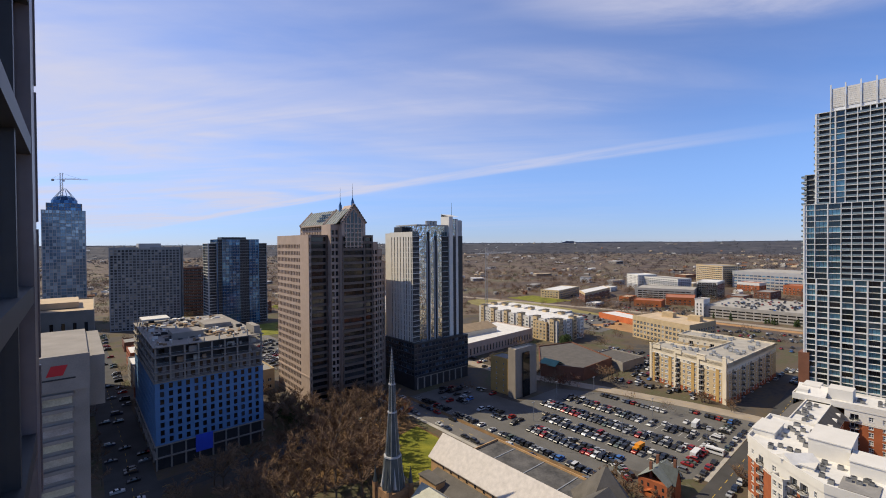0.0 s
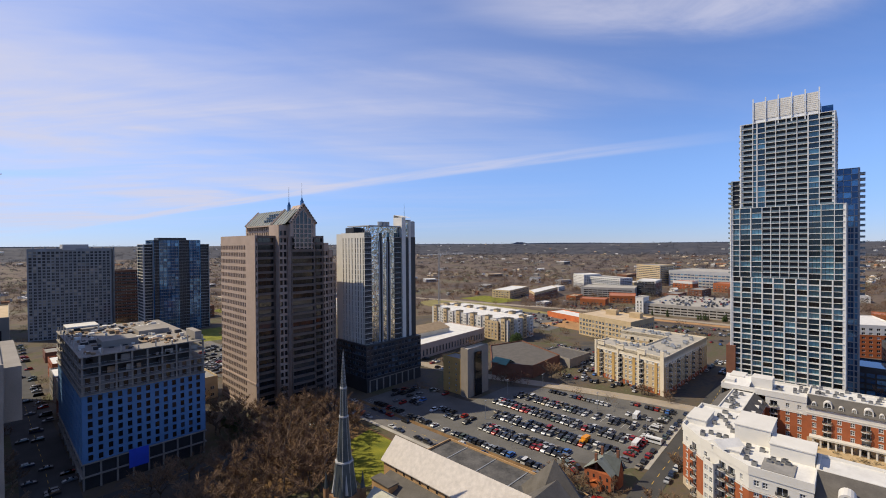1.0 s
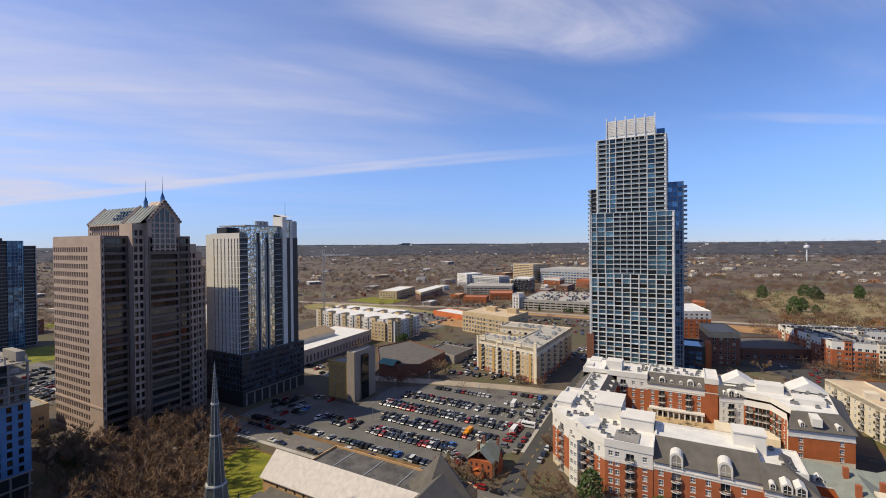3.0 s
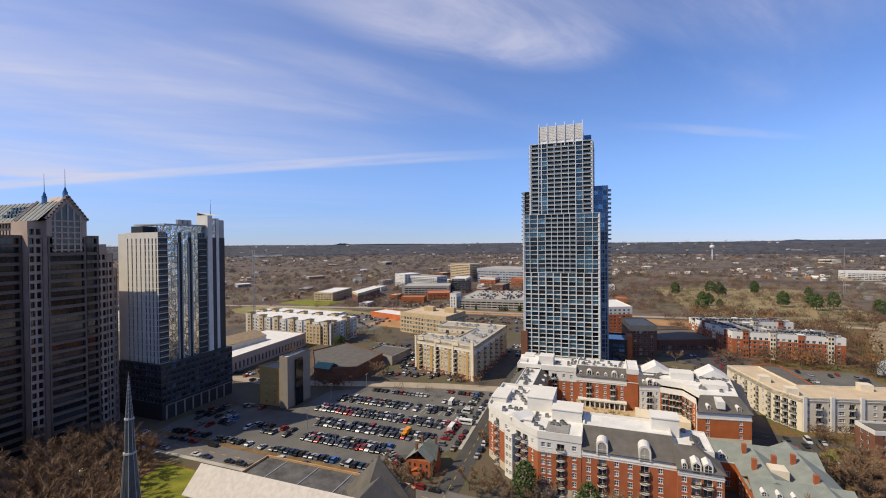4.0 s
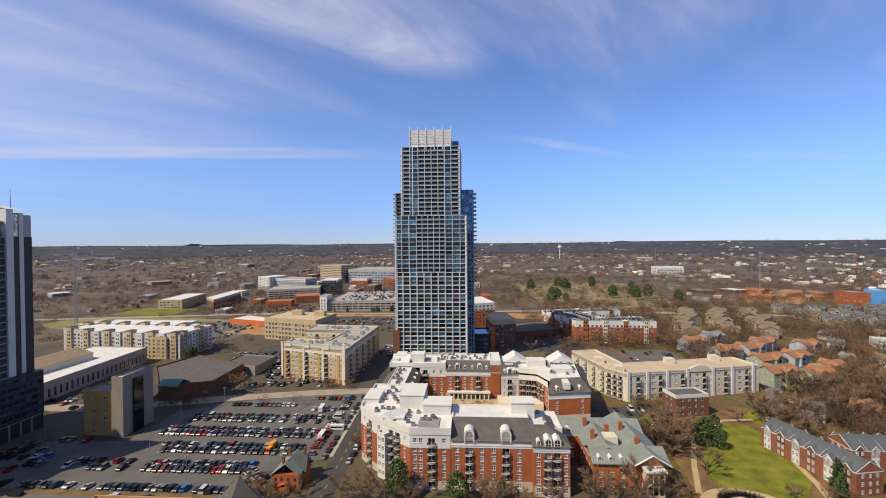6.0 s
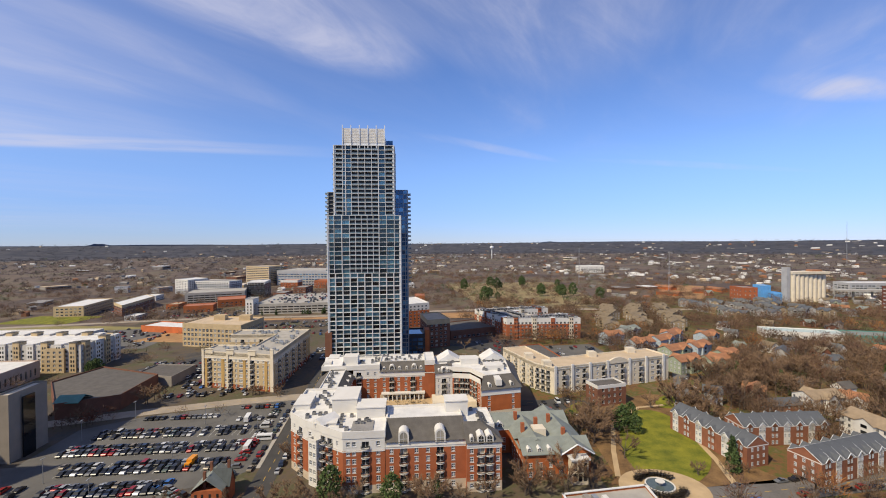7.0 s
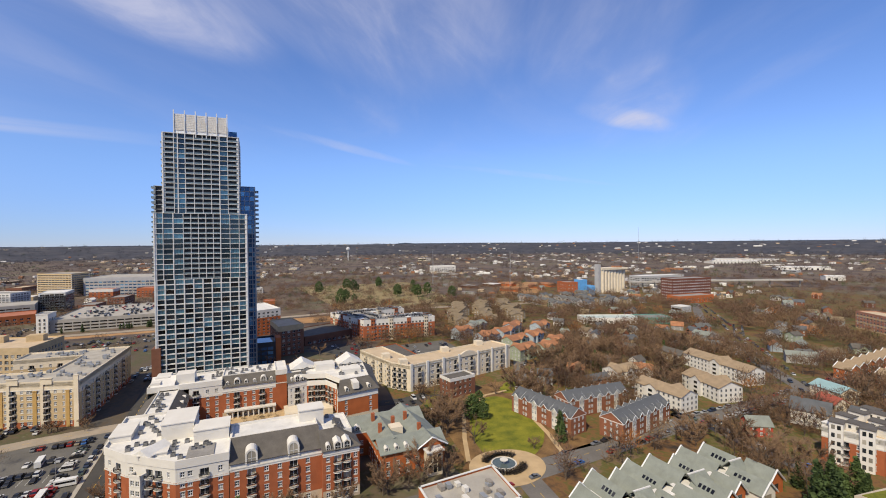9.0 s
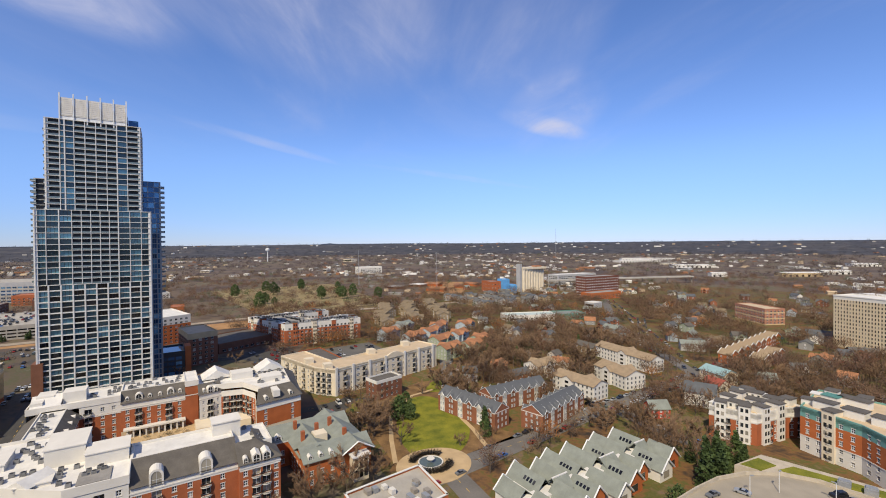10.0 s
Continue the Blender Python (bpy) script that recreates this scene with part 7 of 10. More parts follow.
def gabled(name, label, category, x, y, turn, w, d, h, rise, wall_mat, roof_mat, axis="x", group="", floors=2, step=3.0, trim=None, chimney=False, dormers=0, glass=None, porch=False, over=0.5, edge=False, wing=0.0):
    """A house with gable walls, two roof slabs, windows with trim, and what else it shows. Its long side runs along x."""
    e = thing(name, label, category, x, y, 0, turn, group)
    taken([(x - max(w, d) / 2, y - max(w, d) / 2), (x + max(w, d) / 2, y + max(w, d) / 2)], 0.5)
    S = Shape()
    S.box(-w / 2, -d / 2, 0, w / 2, d / 2, h, open_sides="")
    if axis == "x":
        for s in (-1, 1):
            p = [(s * w / 2, -d / 2, h), (s * w / 2, d / 2, h), (s * w / 2, 0, h + rise)]
            S.face(p if s > 0 else p[::-1])
    else:
        for s in (-1, 1):
            p = [(-w / 2, s * d / 2, h), (w / 2, s * d / 2, h), (0, s * d / 2, h + rise)]
            S.face(p if s < 0 else p[::-1])
    W, R = S, Shape()
    R.ridge(-w / 2, -d / 2, w / 2, d / 2, h, h + rise, axis=axis, over=over, thick=0.22)
    if wing:
        q = rng2.uniform(-0.2, 0.2) * w
        for s in (-1, 1):
            y1 = s * (d / 2 + 1.4)
            W.box(q - wing / 2, min(0, y1), 0, q + wing / 2, max(0, y1), h)
            p = [(q - wing / 2, y1, h), (q + wing / 2, y1, h), (q, y1, h + rise * 0.8)]
            W.face(p if s < 0 else p[::-1])
            for j in range(floors):
                W.box(q - 1.3, y1 - 0.06, 1.0 + j * (h - 0.3) / floors, q + 1.3, y1 + 0.06, 2.4 + j * (h - 0.3) / floors, 1)
            R.ridge(q - wing / 2, min(0, y1), q + wing / 2, max(0, y1), h, h + rise * 0.82, axis="y", over=0.4, thick=0.22)
            q = -q
    W.make("wall", [wall_mat, DARKGLASS], e)
    R.make("roof", roof_mat, e)
    g = glass or GLASS
    far = Shape()
    for s, L, place0 in ((0, w, pose(-w / 2, -d / 2, 0)), (1, d, pose(w / 2, -d / 2, 0, 0, 0, 90)), (2, w, pose(w / 2, d / 2, 0, 0, 0, 180)), (3, d, pose(-w / 2, d / 2, 0, 0, 0, -90))):
        n = max(1, int(L / step))
        out = (pose(0, 0, 0, 0, 0, turn) @ place0).to_3x3() @ Vector((0, -1, 0))
        if out.dot(Vector((-x, -y, 0))) < 0:
            continue
        for i in range(n):
            for j in range(floors):
                u = L * (i + 0.5) / n
                m2 = place0 @ pose(u - 0.55, -0.05, 0.9 + j * (h - 0.3) / floors)
                if math.hypot(x, y) < 262:
                    put("window", window_mesh(1.1, 1.5, 2, 2, trim or WHITEMETAL, g, 0.14), e, m2)
                else:
                    one = window_shape(1.1, 1.5, 2, 1, 0.16)
                    nv = len(far.v)
                    far.v.extend([tuple(m2 @ Vector(p)) for p in one.v])
                    far.f.extend([tuple(q + nv for q in f) for f in one.f])
                    far.m.extend(one.m)
    if far.v:
        tagged(far.make("window_rest", [trim or WHITEMETAL, g], e), kind="stuff")
    if edge:
        for s in (-1, 1):
            S = Shape()
            for s2 in (-1, 1):
                if axis == "y":
                    S.tube((s2 * w / 2, s * (d / 2 + 0.45), h + 0.1), (0, s * (d / 2 + 0.45), h + rise + 0.25), 0.3, 0.3, 4)
                else:
                    S.tube((s * (w / 2 + 0.45), s2 * d / 2, h + 0.1), (s * (w / 2 + 0.45), 0, h + rise + 0.25), 0.3, 0.3, 4)
            S.make("bargeboard", WHITEMETAL, e)
    if chimney:
        S = Shape()
        S.box(w * 0.2, -0.5, h, w * 0.2 + 0.9, 0.5, h + rise + 1.2)
        S.make("chimney", BRICKD, e)
    for k in range(dormers):
        u = -w / 2 + w * (k + 0.5) / dormers
        dormer(e, pose(u, -d / 2 - 0.25, h - 0.2), 1.7, 1.6, arch=False, deep=d * 0.3)
    if porch:
        S = Shape()
        S.box(-w * 0.35, -d / 2 - 2.4, 2.6, w * 0.35, -d / 2, 2.85)
        S.make("porch_roof", roof_mat, e)
        for k in range(4):
            P = Shape()
            u = -w * 0.33 + w * 0.66 * k / 3
            P.box(u - 0.12, -d / 2 - 2.3, 0, u + 0.12, -d / 2 - 2.1, 2.6)
            P.make("porch_post", WHITEMETAL, e)
        S = Shape()
        S.box(-0.5, -d / 2 - 0.08, 0.1, 0.5, -d / 2 + 0.02, 2.2)
        S.make("door", TIMBER, e)
    return e


# red brick hall with grey-green roofs beside the apartment court
e = thing("brick_hall", "red brick institutional building with grey-green hipped roofs and dormers", "building", 176, -52)
taken(rect(156, -72, 202, -34), 1)
ox, oy = 176.0, -52.0
wins = Windows(e, 120)
RB = [BRICKO, WHITEWALL]
for a, b, cs in (((160.5, -43.5), (160.5, -69.5), [(2.5 + 3.9 * k, "w") for k in range(6)]), ((160.5, -69.5), (199, -69.5), [(4 + 4 * k, "w") for k in range(9)]), ((199, -69.5), (199, -35), [(4 + 4 * k, "w") for k in range(8)]),
                 ((199, -35), (183, -35), [(3 + 4 * k, "w") for k in range(4)]), ((183, -35), (183, -43.5), [(2.2, "w"), (5.8, "w")]), ((183, -43.5), (160.5, -43.5), [(4 + 4 * k, "w") for k in range(5)])):
    columns_face(e, wins, a, b, 10.2, cs, RB, lambda z: 0, fl=3.4, base=0.6, low=9.8)
wins.finish()
for x0, y0, x1, y1, top, axis in ((160.5, -69.4, 173, -43.5, 13.4, "y"), (159.6, -69.9, 198.9, -57, 13.6, "x"), (184, -69.2, 199.2, -35, 13.9, "y"), (166, -56.8, 192, -43.6, 13.2, "x")):
    S = Shape()
    S.ridge(x0 - ox, y0 - oy, x1 - ox, y1 - oy, 10.2, top, axis=axis, over=0.8, thick=0.3)
    S.make("roof", GREENROOF, e)
for y, x0, x1, top, out in ((-43.4, 160.5, 173, 13.3, 1), (-34.9, 184, 199.2, 13.8, 1)):
    S = Shape()
    S.face([(x1 - ox, y - oy, 10.1), (x0 - ox, y - oy, 10.1), ((x0 + x1) / 2 - ox, y - oy, top)])
    S.make("gable", BRICKO, e)
S = Shape()
S.face([(159.6 - ox, -57.5 - oy, 10.0), (159.6 - ox, -69.5 - oy, 10.0), (159.6 - ox, -63.5 - oy, 13.4)])
S.make("pediment", BRICKO, e)
for y0, y1, z0, z1 in ((-57.0, -63.5, 10.0, 13.8), (-70.0, -63.5, 10.0, 13.8)):
    P = Shape()
    P.tube((158.6 - ox, y0 - oy, z0), (158.6 - ox, y1 - oy, z1), 0.3, 0.3, 4)
    P.make("pediment_edge", WHITEMETAL, e)
P = Shape()
P.box(155.8 - ox, -66.5 - oy, 0, 160.5 - ox, -60.5 - oy, 9.2)
P.make("porch_bay", CREAM, e)
P = Shape()
P.box(155.2 - ox, -67.2 - oy, 9.2, 160.6 - ox, -59.8 - oy, 9.8)
P.make("porch_roof", WHITEROOF, e)
for k in range(3):
    for j in range(2):
        P = Shape()
        P.box(155.7 - ox, -66 - oy + k * 1.9, 1.4 + j * 4, 155.86 - ox, -64.6 - oy + k * 1.9, 4.2 + j * 4)
        P.make("porch_window", DARKGLASS, e)
for x, y in ((176, -47), (181, -54), (188, -47), (184, -60.5), (170, -62)):
    P = Shape()
    P.box(x - ox - 0.7, y - oy - 0.7, 10, x - ox + 0.7, y - oy + 0.7, 15.6)
    P.make("chimney", BRICK, e)
P = Shape()
P.box(173 - ox, -56 - oy, 10, 178 - ox, -51 - oy, 13.9)
P.make("stair_house", CREAM, e)
for y in (-45.6, -49.6, -53.6):
    dormer(e, pose(160.9 - ox, y - oy, 10.4, 0, 0, -90), 1.6, 1.3, arch=False, deep=2.6)
dormer(e, pose(184.4 - ox, -39.5 - oy, 10.4, 0, 0, -90), 2.6, 1.2, arch=False, deep=3)

# flat-roofed brick block nearest the street
e, near, wins = building("brick_building", "flat-roofed orange brick block with rooftop units", "building", [(115, -76), (136.4, -77.6), (133.8, -48.5), (112, -48)], 10.2, [BRICKO], fl=3.2, bay=4, win=(1.5, 1.7), keep=40, roof=CONCRETE)
for k in range(14):
    S = Shape()
    q = random.uniform(0.8, 1.9)
    S.box(-q, -0.8, 0.25, q, 0.8, random.uniform(1.0, 1.9))
    S.box(-q * 0.9, -0.6, 0, q * 0.9, 0.6, 0.25)
    ob = S.make("roof_unit", random.choice((GREYMETAL, DULLCAST, PALECAST)))
    ob.matrix_basis = pose(random.uniform(117, 132), random.uniform(-73, -52), 9.4, 0, 0, 5)
    tagged(ob, "grey metal rooftop unit on a white roof", "roof unit", "roof units on the brick block by the street")

CORNERS = [(115, -76), (136.4, -77.6), (133.8, -48.5), (112, -48)]
for a, b in zip(CORNERS, CORNERS[1:] + CORNERS[:1]):
    v = Vector(b) - Vector(a)
    S = Shape()
    S.box(-0.1, -0.12, 10.15, v.length + 0.1, 0.62, 10.4)
    S.make("coping", WHITEROOF, e, place=pose(a[0] - e.matrix_basis.translation.x, a[1] - e.matrix_basis.translation.y, 0, 0, 0, math.degrees(math.atan2(v.y, v.x))))

# fountain on the round plaza
e = thing("fountain", "round stone fountain with curved hedged benches", "fountain", 152, -92, 0.22)
S = Shape()
for r0, r1, z0, z1 in ((5.2, 5.2, 0, 0.6), (5.2, 4.7, 0.6, 0.6), (4.7, 4.7, 0.6, 0.3)):
    for k in range(32):
        a, b = 2 * math.pi * k / 32, 2 * math.pi * (k + 1) / 32
        S.face([(r0 * math.cos(a), r0 * math.sin(a), z0), (r0 * math.cos(b), r0 * math.sin(b), z0), (r1 * math.cos(b), r1 * math.sin(b), z1), (r1 * math.cos(a), r1 * math.sin(a), z1)])
S.make("basin", PALECAST, e)
S = Shape()
S.face([(4.7 * math.cos(2 * math.pi * k / 32), 4.7 * math.sin(2 * math.pi * k / 32), 0.42) for k in range(32)])
S.make("water", mat("pool_water", (0.10, 0.13, 0.13), 0.08, vary=0.2, size=1), e)
S = Shape()
S.tube((0, 0, 0.3), (0, 0, 1.6), 0.5, 0.3, 10)
S.tube((0, 0, 1.6), (0, 0, 1.9), 1.6, 1.7, 12)
S.make("bowl", PALECAST, e)
for s in (0, 1):
    S = Shape()
    for k in range(14):
        a = radians(-90 + 30 + s * 180 + k * 9)
        for j in range(120):
            r, z = random.uniform(6.2, 9.2), random.uniform(0.1, 1.6)
            c = Vector((r * math.cos(a + random.uniform(-0.06, 0.06)), r * math.sin(a + random.uniform(-0.06, 0.06)), z))
            q = random.uniform(0.2, 0.4)
            S.face([c + Vector((q, 0, 0)), c + Vector((0, q, 0.1)), c + Vector((-q, -q, q))])
    S.make("hedge", mat("dark_hedge", (0.05, 0.035, 0.02), 0.9, vary=0.4, size=1) if s == 0 else bpy.data.materials["dark_hedge"], e)

# rows of brick town houses
SLATEGREY = mat("blue_grey_shingles", (0.105, 0.112, 0.122), 0.85, vary=0.2, size=3, fine=0.4)


BRICKT = mat("brown_red_brick", (0.27, 0.105, 0.055), 0.85, vary=0.22, size=3, fine=0.3)


def terrace(label, x0, y0, x1, y1, d, h, n, front=-1):
    """A terrace from one plan point to another: n brick houses side by side, each with its own front gable."""
    a, b = Vector((x0, y0)), Vector((x1, y1))
    dv = (b - a).normalized()
    ang = math.degrees(math.atan2(dv.y, dv.x))
    w = (b - a).length / n
    for k in range(n):
        c = a + dv * w * (k + 0.5)
        e = thing("town_house", label, "house", c.x, c.y, 0, ang, "town houses by the park")
        taken([(c.x - d / 2, c.y - d / 2), (c.x + d / 2, c.y + d / 2)], 0.5)
        S = Shape()
        S.box(-w / 2, -d / 2, 0, w / 2 - 0.02, d / 2, h)
        S.make("wall", BRICKT, e)
        S = Shape()
        S.ridge(-w / 2, -d / 2, w / 2, d / 2, h, h + 3.6, axis="x", over=0.0, thick=0.25)
        S.make("roof", SLATEGREY, e)
        for s in (-1, 1):
            S = Shape()
            y = s * (d / 2 + 0.15)
            p = [(-w * 0.25, y, h - 2.6), (w * 0.25, y, h - 2.6), (w * 0.25, y, h + 0.2), (0, y, h + 1.7), (-w * 0.25, y, h + 0.2)]
            S.face(p if s < 0 else p[::-1])
            S.box(-w * 0.25, min(y, s * d / 2), 0.4, w * 0.25, max(y, s * d / 2), h + 0.3)
            S.make("bay", WHITEWALL if k % 2 else BRICKT, e)
            S = Shape()
            S.ridge(-w * 0.27, min(y, s * d * 0.2), w * 0.27, max(y, s * d * 0.2), h + 0.2, h + 1.85, axis="y", over=0.15, thick=0.2)
            S.make("gable_roof", SLATEGREY, e)
            S = Shape()
            S.tube((-w * 0.29, y + s * 0.25, h + 0.1), (0, y + s * 0.25, h + 1.95), 0.15, 0.15, 4)
            S.tube((w * 0.29, y + s * 0.25, h + 0.1), (0, y + s * 0.25, h + 1.95), 0.15, 0.15, 4)
            S.make("bargeboard", WHITEMETAL, e)
            for j in range(3):
                for u in (-0.9, 0.9):
                    m2 = pose(u - 0.5, y - 0.06, 0.9 + j * 2.9) if s < 0 else pose(u + 0.5, y + 0.06, 0.9 + j * 2.9, 0, 0, 180)
                    put("window", window_mesh(1.0, 1.6, 2, 2, WHITEMETAL, GLASS, 0.14), e, m2)
        S = Shape()
        for s in (-1, 1):
            S.tube((-w / 2, s * (d / 2 + 0.2), h + 0.1), (-w / 2, 0, h + 3.7), 0.11, 0.11, 4)
        S.make("party_coping", WHITEMETAL, e)
        for s in (-1, 1):
            S = Shape()
            S.box(-w / 2 - 0.03, -d / 2 - 0.06, h - 0.35, w / 2 + 0.03, d / 2 + 0.06, h + 0.02)
        S.make("cornice", WHITEWALL, e)
        if k in (0, n - 1):
            S = Shape()
            u = -w / 2 if k == 0 else w / 2 - 0.02
            p = [(u, -d / 2, h), (u, d / 2, h), (u, 0, h + 3.5)]
            S.face(p if k else p[::-1])
            S.make("gable_wall", BRICKT, e)
            for j in range(3):
                for v in (-3.0, 0.0, 3.0):
                    put("window", window_mesh(1.0, 1.5, 2, 2, WHITEMETAL, GLASS, 0.14), e, pose(u - 0.05, v + 0.5, 0.9 + j * 2.8, 0, 0, -90) if k == 0 else pose(u + 0.05, v - 0.5, 0.9 + j * 2.8, 0, 0, 90))


terrace("brick town house with white gabled bays and grey roof", 151.5, -148.5, 160.5, -189, 12, 8.6, 7)
terrace("brick town house with white gabled bays and grey roof", 184.0, -146, 183.0, -186, 12, 8.6, 7)
terrace("brick town house with dark roof beside the park", 161.5, -138.5, 200, -131, 11, 8.6, 6)

# white apartment houses with brown roofs
WAH = "white weatherboard apartment house with brown shingle roof"
for x, y, turn, w, d, h, rise in ((174, -210, 1, 30, 13, 8.4, 2.8), (213, -217, 95, 20, 12, 8.2, 2.8), (172.5, -246, -14, 29, 15, 8.4, 3.2), (196, -290, -10, 52, 13, 8.6, 3.0)):
    gabled("apartment_house", WAH, "house", x, y, turn, w, d, h, rise, WHITEWALL, BROWNROOF, group="white apartment houses", floors=3, step=3.0, trim=GREYMETAL, glass=DARKGLASS, wing=6.0 if w < 28 else 8.0)

# the low complex with many grey gables
e = thing("gabled_complex", "low brick complex with many grey-green gabled roofs and white edges", "building", 105, -136)
taken(rect(82, -172, 129, -97), 1)
S = Shape()
S.box(-6, -34, 0, 6, 37, 4.2)
S.make("wall", BRICKO, e)
S = Shape()
S.box(-2.6, -34, 4.2, 2.6, 37, 5.4)
S.make("spine_roof", WHITEROOF, e)
for k in range(8):
    for s in (-1, 1):
        y = 33 - k * 9.2 + (2.2 if s > 0 else -1.0)
        reach = (10.5, 14.5, 12.5, 16.0, 14.0, 11.0, 15.0, 12.0)[k] + (1.5 if s > 0 else -1.0)
        rise = (3.6, 4.4, 3.8)[k % 3]
        half = (4.1, 4.6, 3.7)[k % 3]
        ex = s * reach
        S = Shape()
        S.ridge(min(s * 1.2, ex), y - half, max(s * 1.2, ex), y + half, 4.3, 4.3 + rise, axis="x", over=0.35, thick=0.25)
        S.make("gable_roof", GREENROOF, e)
        S = Shape()
        p = [(ex - s * 0.4, y - half, 0), (ex - s * 0.4, y + half, 0), (ex - s * 0.4, y + half, 4.3), (ex - s * 0.4, y, 4.2 + rise), (ex - s * 0.4, y - half, 4.3)]
        S.face(p if s > 0 else p[::-1])
        S.box(min(0, ex - s * 0.45), y - half + 0.1, 0, max(0, ex - s * 0.45), y + half - 0.1, 4.2)
        S.make("gable_wall", BRICKO if k % 3 else WHITEWALL, e)
        for sy in (-1, 1):
            S = Shape()
            S.tube((ex + s * 0.35, y + sy * (half + 0.4), 4.1), (ex + s * 0.35, y, 4.75 + rise), 0.3, 0.3, 4)
            S.make("bargeboard", WHITEMETAL, e)
        S = Shape()
        S.box(ex - s * 0.4 - 0.06, y - 1.8, 1.0, ex - s * 0.4 + 0.06, y + 1.8, 3.6)
        S.make("window", GLASS, e)
        S = Shape()
        S.box(min(s * 2.6, ex), y - half - 0.62, 4.3, max(s * 2.6, ex), y - half - 0.05, 4.62)
        S.make("valley_gutter", WHITEROOF, e)
        if k % 2 == (s > 0):
            for j in range(4):
                S = Shape()
                u = s * (4.0 + j * 1.5)
                z = 4.3 + rise * 0.5
                S.face([(u - 0.5, y + half * 0.62, z - rise * 0.12 + 0.32), (u + 0.5, y + half * 0.62, z - rise * 0.12 + 0.32), (u + 0.5, y + half * 0.38, z + rise * 0.12 + 0.32), (u - 0.5, y + half * 0.38, z + rise * 0.12 + 0.32)])
                S.make("skylight", DARKGLASS, e)
for y, w in ((20, 7), (-6, 8), (-27, 6)):
    S = Shape()
    S.ridge(-w / 2, y - w / 2, w / 2, y + w / 2, 5.4, 8.6, axis="y", over=0.3, thick=0.25)
    S.make("lantern_roof", GREENROOF, e)
    S = Shape()
    S.box(-0.25, y - w / 2 - 0.3, 8.55, 0.25, y + w / 2 + 0.3, 8.95)
    S.make("ridge_cap", WHITEROOF, e)

# parking deck with curved edge at the near corner of the quarter
e = thing("parking_deck", "concrete parking deck with a curved parapet and planted edge", "parking deck", 50, -150)
taken(rect(20, -190, 74, -120), 1)
DECKWALL = mat("weathered_deck_concrete", (0.50, 0.43, 0.33), 0.9, vary=0.22, size=3)
arc = [(70.6, -118), (70.8, -140), (70.0, -152), (66.5, -163), (60, -172), (51, -177), (36, -178), (10, -178)]
inner = arc + [(10, -118)]
inner = [(x - 50, y + 150) for x, y in inner][::-1]
S = Shape()
S.prism(inner, 0, 12.0)
S.make("deck", mat("tan_deck", (0.36, 0.315, 0.245), 0.9, vary=0.15, size=6), e)
for (a, b), (c, d) in zip(arc, arc[1:]):
    v = Vector((c - a, d - b))
    P = Shape()
    P.box(0, -0.25, 0, v.length, 0.25, 13.1)
    P.make("parapet", DECKWALL, e, place=pose(a - 50, b + 150, 0, 0, 0, math.degrees(math.atan2(v.y, v.x))))
S = Shape()
S.prism([(x - 50, y + 150) for x, y in ((72, -168), (70, -184), (30, -192), (8, -192), (8, -180), (36, -179.4), (52, -178.4), (61, -173))][::-1], 0, 11.6)
S.make("edge_wall", DECKWALL, e)
S = Shape()
S.prism([(x - 50, y + 150) for x, y in ((62, -176), (60, -183), (34, -189), (14, -189), (14, -184), (38, -183))][::-1], 11.5, 11.75)
S.make("planting_bed", GRASS, e)
S = Shape()
S.prism([(x - 50, y + 150) for x, y in ((71, -170), (69.4, -180), (63.5, -179), (65, -171))][::-1], 11.5, 11.8)
S.make("planting_bed", GRASS, e)
for x, y in ((56, -160), (44, -166), (60, -150), (30, -170)):
    p = thing("street_lamp", "tall white lamp post with a short arm on the deck", "lamp", x, y, 12, random.uniform(0, 360), "deck lamps")
    S = Shape()
    S.tube((0, 0, 0), (0, 0, 6.5), 0.12, 0.08, 6)
    S.make("post", WHITEMETAL, p)
    S = Shape()
    S.box(0, -0.2, 6.4, 1.2, 0.2, 6.6)
    S.make("head", GREYMETAL, p)
for x, y in ((46, -181), (40, -182.5), (34, -183)):
    S = Shape()
    S.box(-1.6, -1.3, 0, 1.6, 1.3, 1.9)
    S.box(-1.3, -1.0, 1.9, 1.3, 1.0, 2.3)
    ob = S.make("roof_unit", GREYMETAL)
    ob.matrix_basis = pose(x, y, 11.75, 0, 0, 10)
    tagged(ob, "large grey ventilation unit on the deck edge", "roof unit", "deck ventilation units")

# red brick, white and green apartment blocks

e = thing("apartment_building", "red brick and white apartment block with dark roof houses and balconies", "apartment building", 88, -225)
taken(rect(70, -256, 106, -206), 1)
ox, oy = 88.0, -225.0
wins = Windows(e, 140)
pts = [(102, -213), (101, -250), (76, -246), (80.5, -238.4), (84.6, -218.5)]
pts = pts[::-1]
RW2 = [BRICK, WHITEWALL]
faces = list(zip(pts, pts[1:] + pts[:1]))
for a, b in faces:
    L = (Vector(b) - Vector(a)).length
    n = int(L // 4.2)
    cs = [((L - n * 4.2) / 2 + 4.2 * (k + 0.5), "b" if k % 3 == 1 else "w") for k in range(n)]
    columns_face(e, wins, a, b, 13.6, cs, RW2, lambda z: 0 if z < 9.8 else 1, fl=3.2, base=0.6, low=9.8)
flat_roof(e, pts, 14.2, 0.7, TANROOF, WHITEWALL)
bays(e, pts, ox, oy, 13.6, 9.0, 4, WHITEWALL)
wins.finish()
